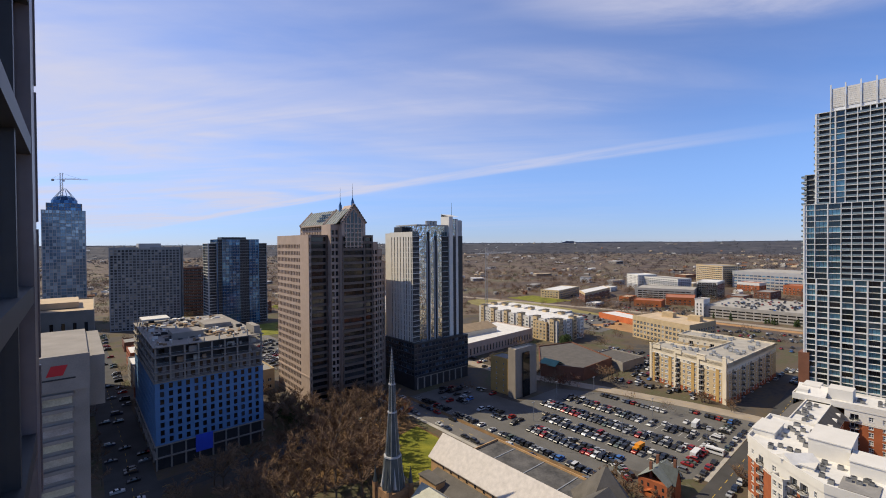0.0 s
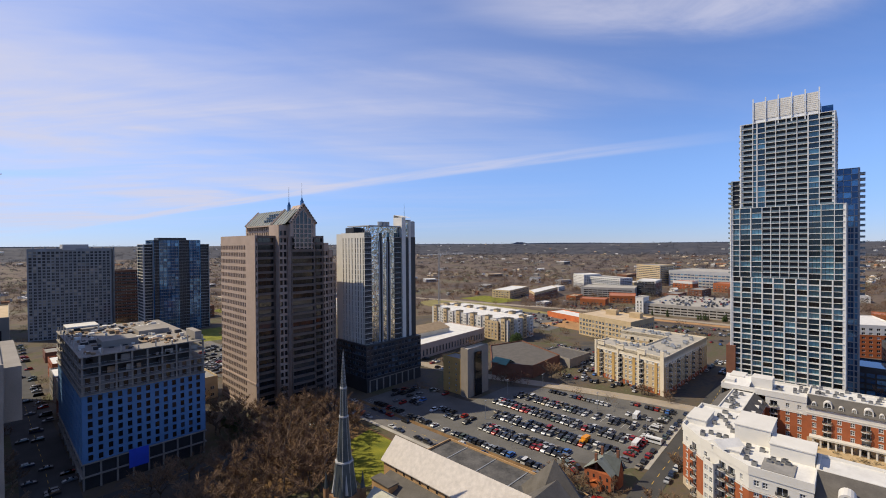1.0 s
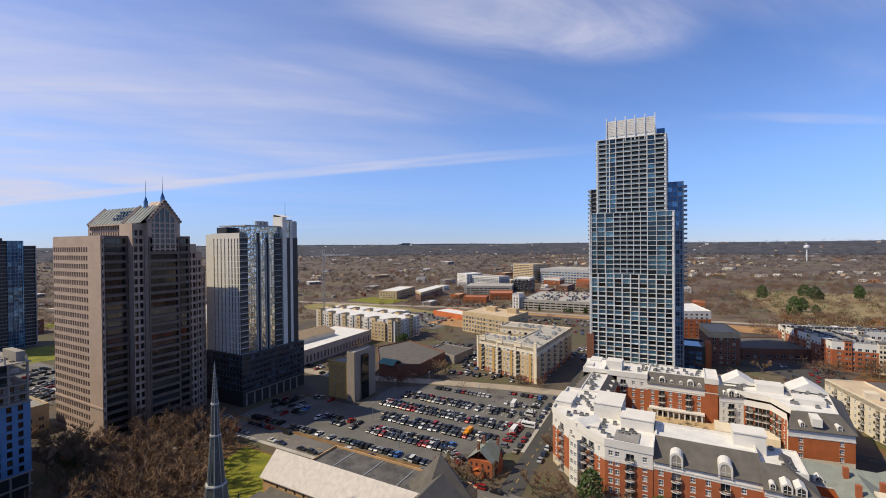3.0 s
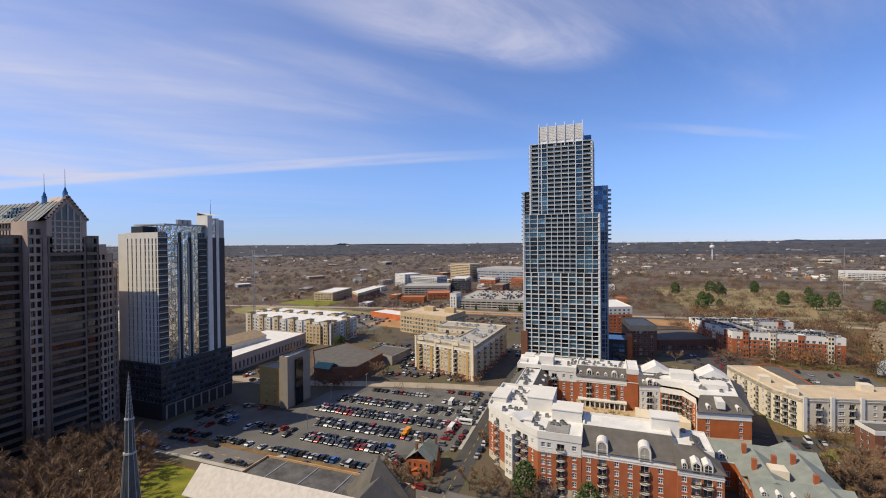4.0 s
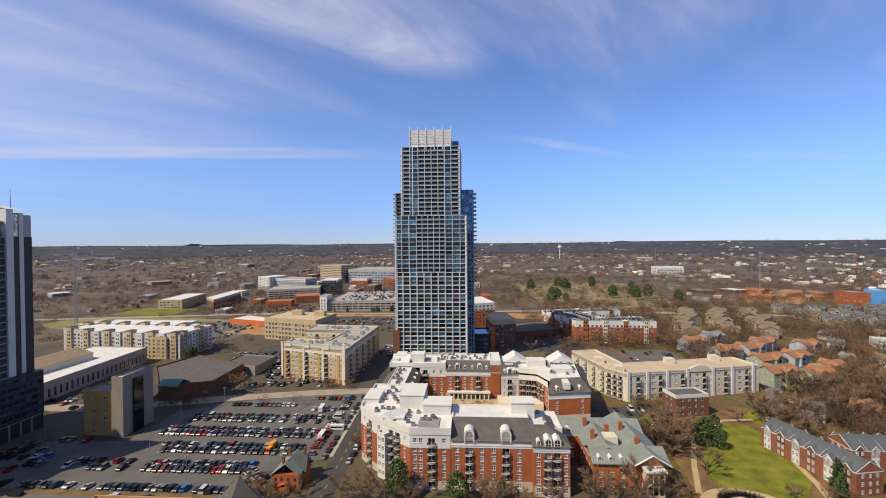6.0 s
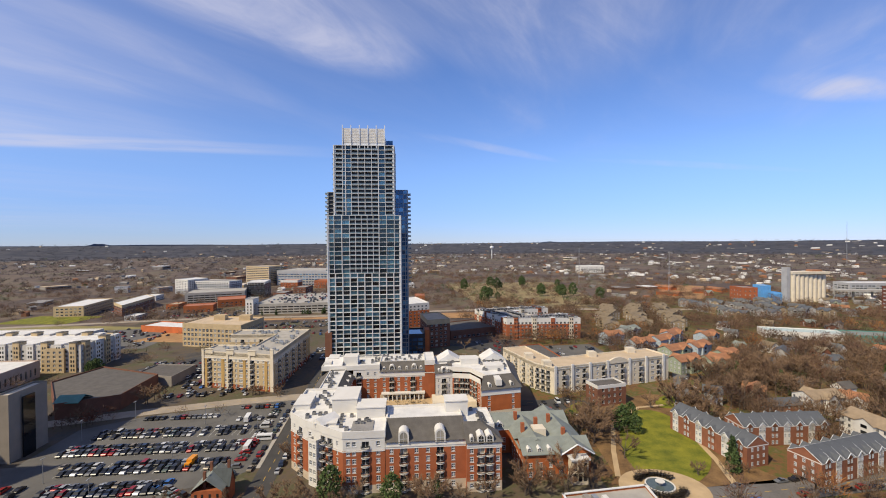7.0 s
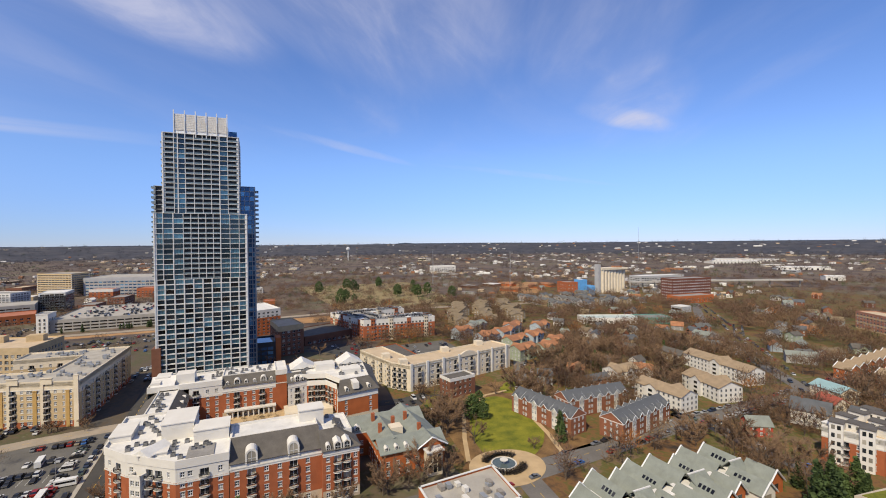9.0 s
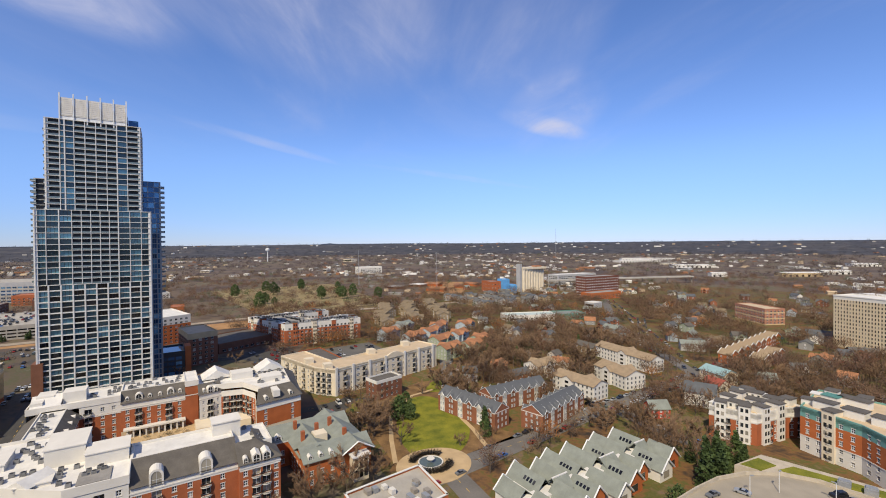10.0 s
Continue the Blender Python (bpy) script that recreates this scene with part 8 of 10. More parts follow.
for k, (x, y) in enumerate(((93, -221), (90, -231), (86, -240), (95, -242))):
    h = thing("roof_house", "white roof house with a black flat roof", "roof house", x, y, 13.4, 6, "white roof houses")
    S = Shape()
    S.box(-3.6, -2.6, 0, 3.6, 2.6, 3.2)
    S.make("wall", WHITEWALL, h)
    S = Shape()
    S.box(-3.9, -2.9, 3.2, 3.9, 2.9, 3.5)
    S.make("roof", DARKROOF, h)
    for j in range(3):
        put("window", window_mesh(1.0, 1.3, 1, 1, GREYMETAL, GLASS, 0.1), h, pose(2.8 - j * 2.4, 2.64, 1.2, 0, 0, 180))
e = thing("apartment_building", "brick and cream apartment block with teal top floor", "apartment building", 50, -240)
taken(rect(10, -262, 76, -214), 1)
ox, oy = 50.0, -240.0
wins = Windows(e, 160)
pts = [(73, -230), (76, -262), (20, -262), (16, -214), (30, -212), (44, -218), (52, -224.5)]
pts = pts[::-1]
T3 = [WHITEWALL, BRICKO, TEALWALL]
for k, (a, b) in enumerate(zip(pts, pts[1:] + pts[:1])):
    L = (Vector(b) - Vector(a)).length
    n = int(L // 4.0)
    cs = [((L - n * 4.0) / 2 + 4.0 * (j + 0.5), "b" if j % 3 == 2 else "w") for j in range(n)]
    columns_face(e, wins, a, b, 18.6, cs, T3, lambda z: 0 if z < 6.6 else 1 if z < 15.2 else 2, fl=3.3, base=0.8, low=6.6)
flat_roof(e, pts, 19.2, 0.7, TANROOF, TEALWALL)
bays(e, pts, ox, oy, 18.6, 11.0, 3, WHITEWALL, CREAM, up=2.0)
wins.finish()
for x, y, s in ((66, -236, 1), (56, -234, 1), (46, -232, 1.2), (36, -228, 1.2), (26, -226, 1.2), (60, -250, 1.4), (40, -248, 1.4), (67, -247, 0.8)):
    h = thing("roof_house", "white roof house with a black flat roof", "roof house", x, y, 18.4, -8, "white roof houses")
    S = Shape()
    S.box(-3.6 * s, -2.6, 0, 3.6 * s, 2.6, 3.3)
    S.make("wall", WHITEWALL, h)
    S = Shape()
    S.box(-3.9 * s, -2.9, 3.3, 3.9 * s, 2.9, 3.6)
    S.make("roof", TEALROOF if s < 0.9 else DARKROOF, h)

# beige slab tower, brick blocks and the grain silos in the distance
building("slab_tower", "beige concrete slab tower with rows of narrow windows", "tower", [(123, -506), (52, -486), (60, -462), (130, -482)], 43.5, [mat("sandy_concrete", (0.66, 0.55, 0.38), 0.85, vary=0.14, size=5), PALECAST], tone=lambda z: 1 if z > 40 else 0, fl=3.1, bay=2.1, win=(0.8, 1.7), sill=0.7, base=3.5, keep=80, glass=GLASS, trim=TANBRICK, roof=WHITEROOF)
building("brick_block", "orange brick apartment block with pale bands", "apartment building", [(191, -560), (232, -582), (242, -566), (202, -540)], 17.5, [mat("faded_brick", (0.42, 0.20, 0.13), 0.85, vary=0.2, size=4), TANBRICK], tone=lambda z: 1 if z % 6.2 < 0.9 else 0, fl=3.1, bay=4.2, win=(2.0, 1.7), keep=60, roof=TANROOF)
building("office_block", "office block with brown and white bands", "building", [(471, -585), (464, -662), (492, -666), (494, -588)], 33, [mat("brown_office_brick", (0.17, 0.062, 0.040), 0.85, vary=0.2, size=4), WHITEWALL], fl=4.4, bay=4.2, win=(3.2, 1.5), sill=1.6, keep=60, glass=pane("blind_window_glass", (0.10, 0.09, 0.08), (0.62, 0.60, 0.56), 0.7), bar=0.3)
building("brick_building", "low red brick building before an office block", "building", [(440, -560), (434, -626), (458, -630), (462, -562)], 11, [BRICKO], fl=4, bay=6, win=(2, 1.6), keep=20)
e = thing("grain_silo", "row of tall cream concrete grain silos", "silo", 600, -586)
taken(rect(588, -620, 640, -550), 2)
S = Shape()
for k in range(8):
    c = Vector((-7 + k * 0.6 - 2.0, 24 - k * 7.4, 0))
    for j in range(2):
        P = Shape()
        P.tube((c.x + 2 + j * 7.6, c.y + j * 0.6, 0), (c.x + 2 + j * 7.6, c.y + j * 0.6, 41), 3.9, 3.9, 14)
        P.make("bin", CREAM, e)
P = Shape()
P.box(-11, -32, 41, 8, 28, 44.5)
P.make("head_house", CREAM, e)
P = Shape()
P.box(-6, -24, 44.5, 4, -8, 47)
P.make("roof_house", TERRACOTTA, e)
P = Shape()
P.box(-9, 29, 0, 1, 34, 51)
P.make("elevator_tower", GREYCAST, e)
building("factory", "narrow factory tower wrapped in bright blue tarpaulin", "building", [(606, -524), (604, -538), (622, -541), (624, -526)], 24, [BLUETARP, WHITEWALL], tone=lambda z: 0, fl=11, bay=11, win=(5, 4), keep=10, blank=(0, 2, 3), roof=WHITEROOF)
building("factory", "low shed half covered with blue tarpaulin", "building", [(601, -540), (598, -560), (630, -565), (634, -543)], 12, [WHITEWALL, BLUETARP], tone=lambda z: 0 if z < 4 else 1, fl=11, bay=11, win=(5, 4), keep=10, blank=(0, 2, 3), roof=BLUETARP)
building("factory", "pinkish brick factory block with square windows", "building", [(618, -505), (612, -524), (640, -528), (646, -506)], 20, [BRICK], fl=6, bay=6, win=(2, 2), keep=20)
e = thing("viaduct", "long grey concrete road viaduct on posts", "bridge", 590, -640)
S = Shape()
S.prism(strip([(20, -6), (0, -110), (-90, -330)], 14), 13, 15.5)
S.make("deck", CONCRETE, e)
for k in range(9):
    P = Shape()
    f = k / 8
    x, y = (20 - 20 * f * 2, -6 - 104 * f * 2) if f < 0.5 else (-90 * (f - 0.5) * 2, -110 - 220 * (f - 0.5) * 2)
    P.box(x - 1, y - 1, 0, x + 1, y + 1, 13)
    P.make("pier", CONCRETE, e)

# orange-roofed flats and the tan flats behind
ROOFY = ((TERRACOTTA, mat("sage_siding", (0.33, 0.37, 0.27), 0.85, vary=0.12, size=4)), (TERRACOTTA, mat("pale_blue_siding", (0.40, 0.46, 0.50), 0.85, vary=0.12, size=4)), (GREENROOF, mat("grey_siding", (0.40, 0.39, 0.37), 0.85, vary=0.12, size=4)))
for x, y, turn, w, k in ((288, -192, -70, 22, 0), (286, -214, -78, 20, 0), (300, -232, -70, 18, 0), (318, -204, -65, 24, 0), (326, -228, -60, 22, 1), (342, -190, -70, 22, 1), (352, -214, -60, 22, 1), (372, -180, -70, 18, 1), (372, -236, -50, 24, 1), (392, -206, -60, 22, 2), (362, -262, -60, 22, 1)):
    gabled("apartment_house", "three-storey flats with weatherboard walls and orange shingle roof" if k < 2 else "grey weatherboard flats with grey roof", "house", x, y, turn, w, 12, 8.6, 3.0, ROOFY[k][1], ROOFY[k][0], group="orange-roofed flats", floors=3, step=3.0, wing=7.5)
TANFLAT = mat("brown_tan_stucco", (0.33, 0.25, 0.155), 0.85, vary=0.2, size=5)
TANFLATROOF = mat("dull_brown_shingles", (0.215, 0.165, 0.105), 0.9, vary=0.25, size=5)
GREYFLATROOF = mat("dull_grey_shingles", (0.135, 0.135, 0.130), 0.9, vary=0.25, size=5)
for k in range(18):
    x, y = 424 + (k % 6) * 22 + random.uniform(-4, 4), -205 - (k // 6) * 36 - (k % 6) * 9 + random.uniform(-5, 5)
    gabled("apartment_house", "tan stucco flats with brown shingle roof", "house", x, y, random.choice((-70, 15, -20)), 20, 12, 8.6, 2.8, TANFLAT, TANFLATROOF, group="tan flats", floors=3, step=4.0, wing=8)
GREYFLATWALL = mat("weathered_grey_siding", (0.27, 0.265, 0.25), 0.85, vary=0.2, size=5)
for k in range(24):
    x, y = 470 + (k % 6) * 20 + random.uniform(-5, 5), -385 - (k // 6) * 34 + random.uniform(-6, 6)
    gabled("apartment_house", "grey weatherboard flats with grey roof", "house", x, y, random.choice((-60, 25, -10)), 17, 10, 8.4, 2.6, random.choice((GREYFLATWALL, TANFLAT, ROOFY[2][1])), random.choice((GREYFLATROOF, SLATEGREY)), group="grey flats", floors=3, step=5.0, wing=6.5)
building("shed", "long shed with a pale green metal roof", "building", [(378, -332), (352, -386), (372, -396), (398, -340)], 7, [WHITEWALL], fl=5, bay=6, win=(3, 2), keep=20, roof=mat("pale_green_metal", (0.50, 0.58, 0.54), 0.6, vary=0.1, size=4))
building("shed", "low shed with a bright green roof edge", "building", [(350, -390), (338, -420), (360, -430), (374, -396)], 7, [TEALROOF], fl=5, bay=6, win=(3, 2), keep=20, roof=GREENROOF)

# single houses along the streets of the old quarter
gabled("wooden_house", "small red wooden house with grey-green roof", "house", 128, -214, 60, 10, 8, 5.2, 3.2, mat("red_siding", (0.50, 0.075, 0.045), 0.8, vary=0.12, size=3), GREENROOF, floors=2, porch=True)
gabled("wooden_house", "white wooden house with many gables", "house", 124, -250, 20, 15, 11, 7.5, 4.4, WHITEWALL, SLATEGREY, floors=2, chimney=True, dormers=3)
gabled("wooden_house", "pale house with a blue-green metal roof", "house", 137, -298, -16, 17, 12, 7.0, 2.8, CREAM, mat("blue_green_metal_roof", (0.30, 0.45, 0.46), 0.5, vary=0.1, size=4), floors=2)
gabled("wooden_house", "cream house with a red roof", "house", 128, -276, -16, 11, 9, 6.0, 3.0, CREAM, mat("red_shingles", (0.36, 0.09, 0.06), 0.85, vary=0.2, size=3), floors=2, chimney=True)
for k in range(9):
    gabled("brick_row_house", "brown brick row house with orange gables", "house", 155 + k * 1.0, -352 - k * 12.2, 86, 10, 9, 7.0, 3.0, BRICKT if k % 2 else BRICKO, BROWNROOF, axis="y", group="brown brick row houses", floors=2, step=3.2, edge=True)
for k in range(3):
    gabled("brick_row_house", "brown brick row house with orange gables", "house", 137 + k * 1, -360 - k * 14, 84, 11, 9, 6.5, 3.0, BRICKT, BROWNROOF, axis="y", group="brown brick row houses", floors=2, step=3.2, edge=True)
SIDINGS = [WHITEWALL, ROOFY[2][1], ROOFY[1][1], ROOFY[0][1], BRICKT, BRICKD, TANFLAT, GREYFLATWALL]
ROOFS = [SLATEGREY, DARKROOF, TANFLATROOF, GREYFLATROOF, GREENROOF, GREYFLATROOF, SLATEGREY, TERRACOTTA]


def free(x, y, pad=0.0):
    return not any(a - pad < x < b + pad and c - pad < y < d + pad for a, b, c, d in FOOT)


def near_road(x, y, r=8.0):
    for pts in ROADLINES:
        for (a, b), (c, d) in zip(pts, pts[1:]):
            v, p = Vector((c - a, d - b)), Vector((x - a, y - b))
            t = max(0, min(1, p.dot(v) / v.length_squared))
            if (p - v * t).length < r:
                return True
    return False


ROADLINES = [POPLAR, [(142, 54.5), (345, 62), (600, 72)], [(262, -40), (258, 95), (228, 205), (225, 320)], [(14, 90), (16, 240), (4, 900)], [(-60, 190), (150, 196)], [(240, -60), (225, -150)], [(150, -96), (60, -100)], [(156, -206), (10, -200)], [(225, -150), (330, -230), (420, -300)], [(490, 600), (530, 388), (552, 277), (556, 100), (572, 13), (580, -77), (565, -263), (540, -420)], [(415, 60), (300, -130)], [(150, -300), (480, -640), (900, -1000)]]
rng = random.Random(11)
made = 0
while made < 110:
    a, r = radians(rng.uniform(-82, -36)), 285 + 600 * rng.random() ** 1.4
    x, y = r * math.cos(a), r * math.sin(a)
    if not free(x, y, 9) or near_road(x, y, 12):
        continue
    big = rng.random() < 0.2
    gabled("wooden_house", "two-storey wooden house with shingle roof" if not big else "long low house with shingle roof", "house", x, y, rng.choice((0, 90, 45, -45)) + rng.uniform(-12, 12), rng.uniform(9, 12) * (1.6 if big else 1), rng.uniform(7.5, 9.5), rng.uniform(4.5, 6.5), rng.uniform(2.2, 3.6), rng.choice(SIDINGS), rng.choice(ROOFS), group="houses of the old quarter", floors=2, step=4.5, wing=rng.choice((0, 4.5, 5.5)))
    made += 1

# low buildings scattered through the far suburbs
FARROOF = [WHITEROOF, WHITEROOF, GREYROOF, TANROOF, WHITEROOF, GREYROOF]
FARWALL = [WHITEWALL, CREAM, TANBRICK, BRICKD, GREYCAST, PALECAST, DULLCAST]
rng = random.Random(5)
made = 0
while made < 42:
    a, r = radians(rng.uniform(-84, 96)), 560 * (3000 / 560) ** rng.random()
    x, y = r * math.cos(a), r * math.sin(a)
    grave = 560 < x < 1000 and -340 < y < -70
    if not free(x, y, 20) or near_road(x, y, 20) or grave:
        continue
    k = (r / 600) ** 0.55
    w, d, h = rng.uniform(12, 34) * k, rng.uniform(9, 20) * k, rng.uniform(4, 7) * (1 if rng.random() < 0.9 else 2.0)
    t = rng.choice((0, 20, -30, 60))
    z = ground_height(r)
    e = thing("far_building", rng.choice(("low flat-roofed commercial building far off", "low pale warehouse far off", "flat-roofed block in the far suburbs")), "building", x, y, z, t, "far low buildings")
    taken([(x - w / 2, y - w / 2), (x + w / 2, y + w / 2)], 0)
    S = Shape()
    S.box(-w / 2, -d / 2, -6, w / 2, d / 2, h)
    for q in (-1, 1):
        S.box(-w / 2 + 1.5, q * d / 2 - 0.1, h * 0.35, w / 2 - 1.5, q * d / 2 + 0.1, h * 0.7, 1)
    S.make("wall", [rng.choice(FARWALL), DARKGLASS], e)
    S = Shape()
    S.box(-w / 2 - 0.3, -d / 2 - 0.3, h, w / 2 + 0.3, d / 2 + 0.3, h + 0.6)
    S.make("roof", rng.choice(FARROOF), e)
    made += 1
building("office_building", "long white office building on a far ridge", "building", [(1240, -505), (1230, -575), (1262, -580), (1272, -505)], 21, [WHITEWALL], fl=4, bay=7, win=(6, 2), keep=20, roof=WHITEROOF)
building("office_building", "pale apartment block with blue-grey windows far off", "building", [(640, -705), (625, -800), (655, -805), (668, -705)], 22, [GREYCAST], fl=3.6, bay=6, win=(4.5, 2), keep=40, roof=WHITEROOF)
e = thing("water_tower", "white water tower on a slim stem", "water tower", 2453, -483, 0)
S = Shape()
S.tube((0, 0, 0), (0, 0, 60), 2.5, 2.5, 10)
S.make("stem", WHITEMETAL, e)
S = Shape()
for z0, z1, r0, r1 in ((56, 61, 2.5, 11), (61, 69, 11, 11), (69, 74, 11, 2)):
    S.tube((0, 0, z0), (0, 0, z1), r0, r1, 14)
S.make("tank", WHITEMETAL, e)
# pale roofs and walls of houses past counting, all through the woods
FH = [Shape() for _ in range(5)]
rng = random.Random(9)
made = 0
while made < 1700:
    a, r = radians(rng.uniform(-86, 98)), 760 * (4700 / 760) ** (rng.random() ** 0.8)
    x, y = r * math.cos(a), r * math.sin(a)
    if (560 < x < 1000 and -340 < y < -70) or not free(x, y, 5) or noise.noise((x * 0.0032, y * 0.0032, 4.0)) < (0.10 if a > -0.4 else -0.04):
        continue
    k = max(1.0, (r / 900) ** 0.5)
    w, d, h = rng.uniform(6, 13) * k * (2.4 if rng.random() < 0.08 else 1), rng.uniform(5, 8) * k, rng.uniform(2.5, 5)
    S = FH[rng.choice((0, 1, 1, 1, 1, 2, 2, 3, 4) if a > -0.5 else (0, 0, 1, 1, 2, 3, 4))]
    S.put(pose(x, y, ground_height(r), 0, 0, rng.uniform(0, 180)))
    S.box(-w / 2, -d / 2, -4, w / 2, d / 2, h)
    if rng.random() < 0.6:
        S.ridge(-w / 2, -d / 2, w / 2, d / 2, h, h + d * 0.25, axis="x")
    made += 1
for S, m in zip(FH, (WHITEWALL, GREYROOF, TANROOF, TERRACOTTA, WHITEROOF)):
    tagged(S.make("far_houses", m), "small pale houses and sheds of the far suburbs", "houses", kind="stuff")
for x, y, h in ((900, -365, 38), (700, -440, 34), (1500, -1640, 120), (1400, 200, 60)):
    e = thing("lattice_mast", "thin grey lattice mast", "mast", x, y)
    S = Shape()
    for k in range(3):
        a = 2.1 * k
        S.tube((1.6 * math.cos(a), 1.6 * math.sin(a), 0), (0.3 * math.cos(a), 0.3 * math.sin(a), h + 40), 0.22, 0.15, 4)
    n = int((h + 40) / 4)
    for k in range(n):
        f0, f1 = 1.6 - 1.3 * k / n, 1.6 - 1.3 * (k + 1) / n
        S.tube((f0, 0, k * 4), (-f1 * 0.5, f1 * 0.86, k * 4 + 4), 0.1, 0.1, 3)
        S.tube((-f0 * 0.5, f0 * 0.86, k * 4), (-f1 * 0.5, -f1 * 0.86, k * 4 + 4), 0.1, 0.1, 3)
    S.make("mast", GREYMETAL, e)

# long pale warehouses and sheds towards the skyline
for x0, y0, x1, y1, d, label in ((1174, -1688, 1099, -1870, 60, "very long white warehouse far off"), (1318, -1909, 1155, -2071, 70, "very long white warehouse far off"), (829, -1487, 738, -1589, 40, "long pale shed far off"), (556, -1176, 532, -1204, 22, "white block by a far road"),
                                 (451, -1304, 392, -1376, 30, "long tan shed far off"), (418, -1468, 373, -1522, 30, "long white shed far off"), (482, -1981, 426, -2043, 40, "long white shed far off")):
    v = Vector((x1 - x0, y1 - y0))
    e = thing("warehouse", label, "building", x0, y0, 0, math.degrees(math.atan2(v.y, v.x)), "far warehouses")
    S = Shape()
    S.box(0, 0, -2, v.length, d, 9)
    for k in range(int(v.length // 14)):
        S.box(4 + k * 14, -0.1, 0, 9 + k * 14, 0.1, 5, 1)
        S.box(4 + k * 14, d - 0.1, 0, 9 + k * 14, d + 0.1, 5, 1)
    S.make("wall", [TANBRICK if "tan" in label else WHITEWALL, DARKGLASS], e)
    S = Shape()
    S.ridge(0, 0, v.length, d, 9, 11, axis="x", over=0.5, thick=0.3)
    S.make("roof", WHITEROOF, e)
for x, y, t in ((787, -487, 20), (733, -514, -30), (741, -556, 10), (700, -440, 35)):
    e = thing("far_building", "low orange-roofed shed on a far building site", "building", x, y, 0, t, "sheds of a far building site")
    S = Shape()
    S.box(-18, -8, 0, 18, 8, 5)
    S.make("wall", BRICKO, e)
    S = Shape()
    S.ridge(-18, -8, 18, 8, 5, 7.5, axis="x", over=0.5, thick=0.3)
    S.make("roof", TERRACOTTA, e)

# ---- cars ----


def car_meshes(kind):
    """Side outline swept across, drawn in at the sides: body, windows and wheel."""
    L, W, H = {"saloon": (4.6, 1.8, 1.42), "suv": (4.7, 1.9, 1.72), "van": (5.4, 2.0, 2.15)}[kind]
    x = L / 2
    if kind == "saloon":
        deck, roofline = [(-x, 0.78), (-x + 0.2, 0.95), (-1.35, 1.0), (0.95, 0.98), (x - 0.25, 0.82), (x, 0.62)], [(-1.35, 1.0), (-0.75, H), (0.25, H), (0.95, 0.98)]
    elif kind == "suv":
        deck, roofline = [(-x, 0.85), (-x + 0.1, 1.05), (-2.0, 1.08), (1.05, 1.06), (x - 0.25, 0.98), (x, 0.7)], [(-2.15, 1.08), (-1.85, H), (0.35, H), (1.05, 1.06)]
    else:
        deck, roofline = [(-x, 0.9), (-x + 0.05, 1.15), (-2.4, 1.2), (1.6, 1.18), (x - 0.3, 1.05), (x, 0.7)], [(-2.6, 1.2), (-2.5, H), (0.9, H), (1.6, 1.18)]
    B = Shape()
    low = 0.28
    out = [(-x, low)] + deck + [(x, low)]
    for s in (-1, 1):
        p = [(a, s * W / 2, z) for a, z in out]
        B.face(p if s > 0 else p[::-1])
    for (a, za), (b, zb) in zip(out, out[1:]):
        B.face([(a, -W / 2, za), (b, -W / 2, zb), (b, W / 2, zb), (a, W / 2, za)])
    B.face([(-x, -W / 2, low), (-x, W / 2, low), (x, W / 2, low), (x, -W / 2, low)])
    r = W / 2 - 0.18
    (a, za), (b, zb), (c, zc), (d, zd) = roofline
    B.face([(b, -r, zb), (c, -r, zc), (c, r, zc), (b, r, zb)])
    G = Shape()
    w2 = W / 2 - 0.04
    G.face([(a, -w2, za), (d, -w2, zd), (c, -r, zc), (b, -r, zb)])
    G.face([(d, w2, zd), (a, w2, za), (b, r, zb), (c, r, zc)])
    G.face([(d, -w2, zd), (d, w2, zd), (c, r, zc), (c, -r, zc)])
    G.face([(a, w2, za), (a, -w2, za), (b, -r, zb), (b, r, zb)])
    return B, G, L, W


WHEEL = Shape()
WHEEL.tube((0, -0.11, 0), (0, 0.11, 0), 0.33, 0.33, 10)
WHEEL.tube((0, 0.11, 0), (0, -0.11, 0), 0.33, 0.33, 10)
WHEELMESH = WHEEL.mesh("wheel", [RUBBER])
MODELS = {}
NAMES = ("white", "silver", "dark grey", "black", "black", "dark blue", "red", "beige", "bright blue", "orange", "grey-green")
for kind in ("saloon", "suv", "van"):
    B, G, L, W = car_meshes(kind)
    gl = G.mesh("car_windows", [CARGLASS])
    for k, paint in enumerate(PAINTS):
        MODELS[kind, k] = (B.mesh("car_body", [paint]), gl, L, W)
PROTO = {}


def car(x, y, turn, kind, k, z=0.12, group="parked cars"):
    if (kind, k) not in PROTO:
        body, gl, L, W = MODELS[kind, k]
        word = {"saloon": "saloon car", "suv": "sport utility car", "van": "van"}[kind]
        e = thing("car", "parked %s %s with dark windows" % (NAMES[k], word), "car", x, y, z, turn, group)
        put("body", body, e, Matrix())
        put("glasshouse", gl, e, Matrix())
        for sx in (-1, 1):
            for sy in (-1, 1):
                put("wheel", WHEELMESH, e, pose(sx * L * 0.31, sy * (W / 2 - 0.1), 0.33))
        PROTO[kind, k] = e
    else:
        copy_thing(PROTO[kind, k], pose(x, y, z, 0, 0, turn))


rng = random.Random(21)
CHOICE = [0] * 15 + [1] * 9 + [2] * 14 + [3] * 34 + [4] * 22 + [5] * 10 + [6] * 13 + [7] * 4 + [8] * 2 + [10] * 3


def any_car():
    return rng.choice(("saloon", "saloon", "saloon", "suv", "suv", "van" if rng.random() < 0.15 else "suv")), rng.choice(CHOICE)


places = []
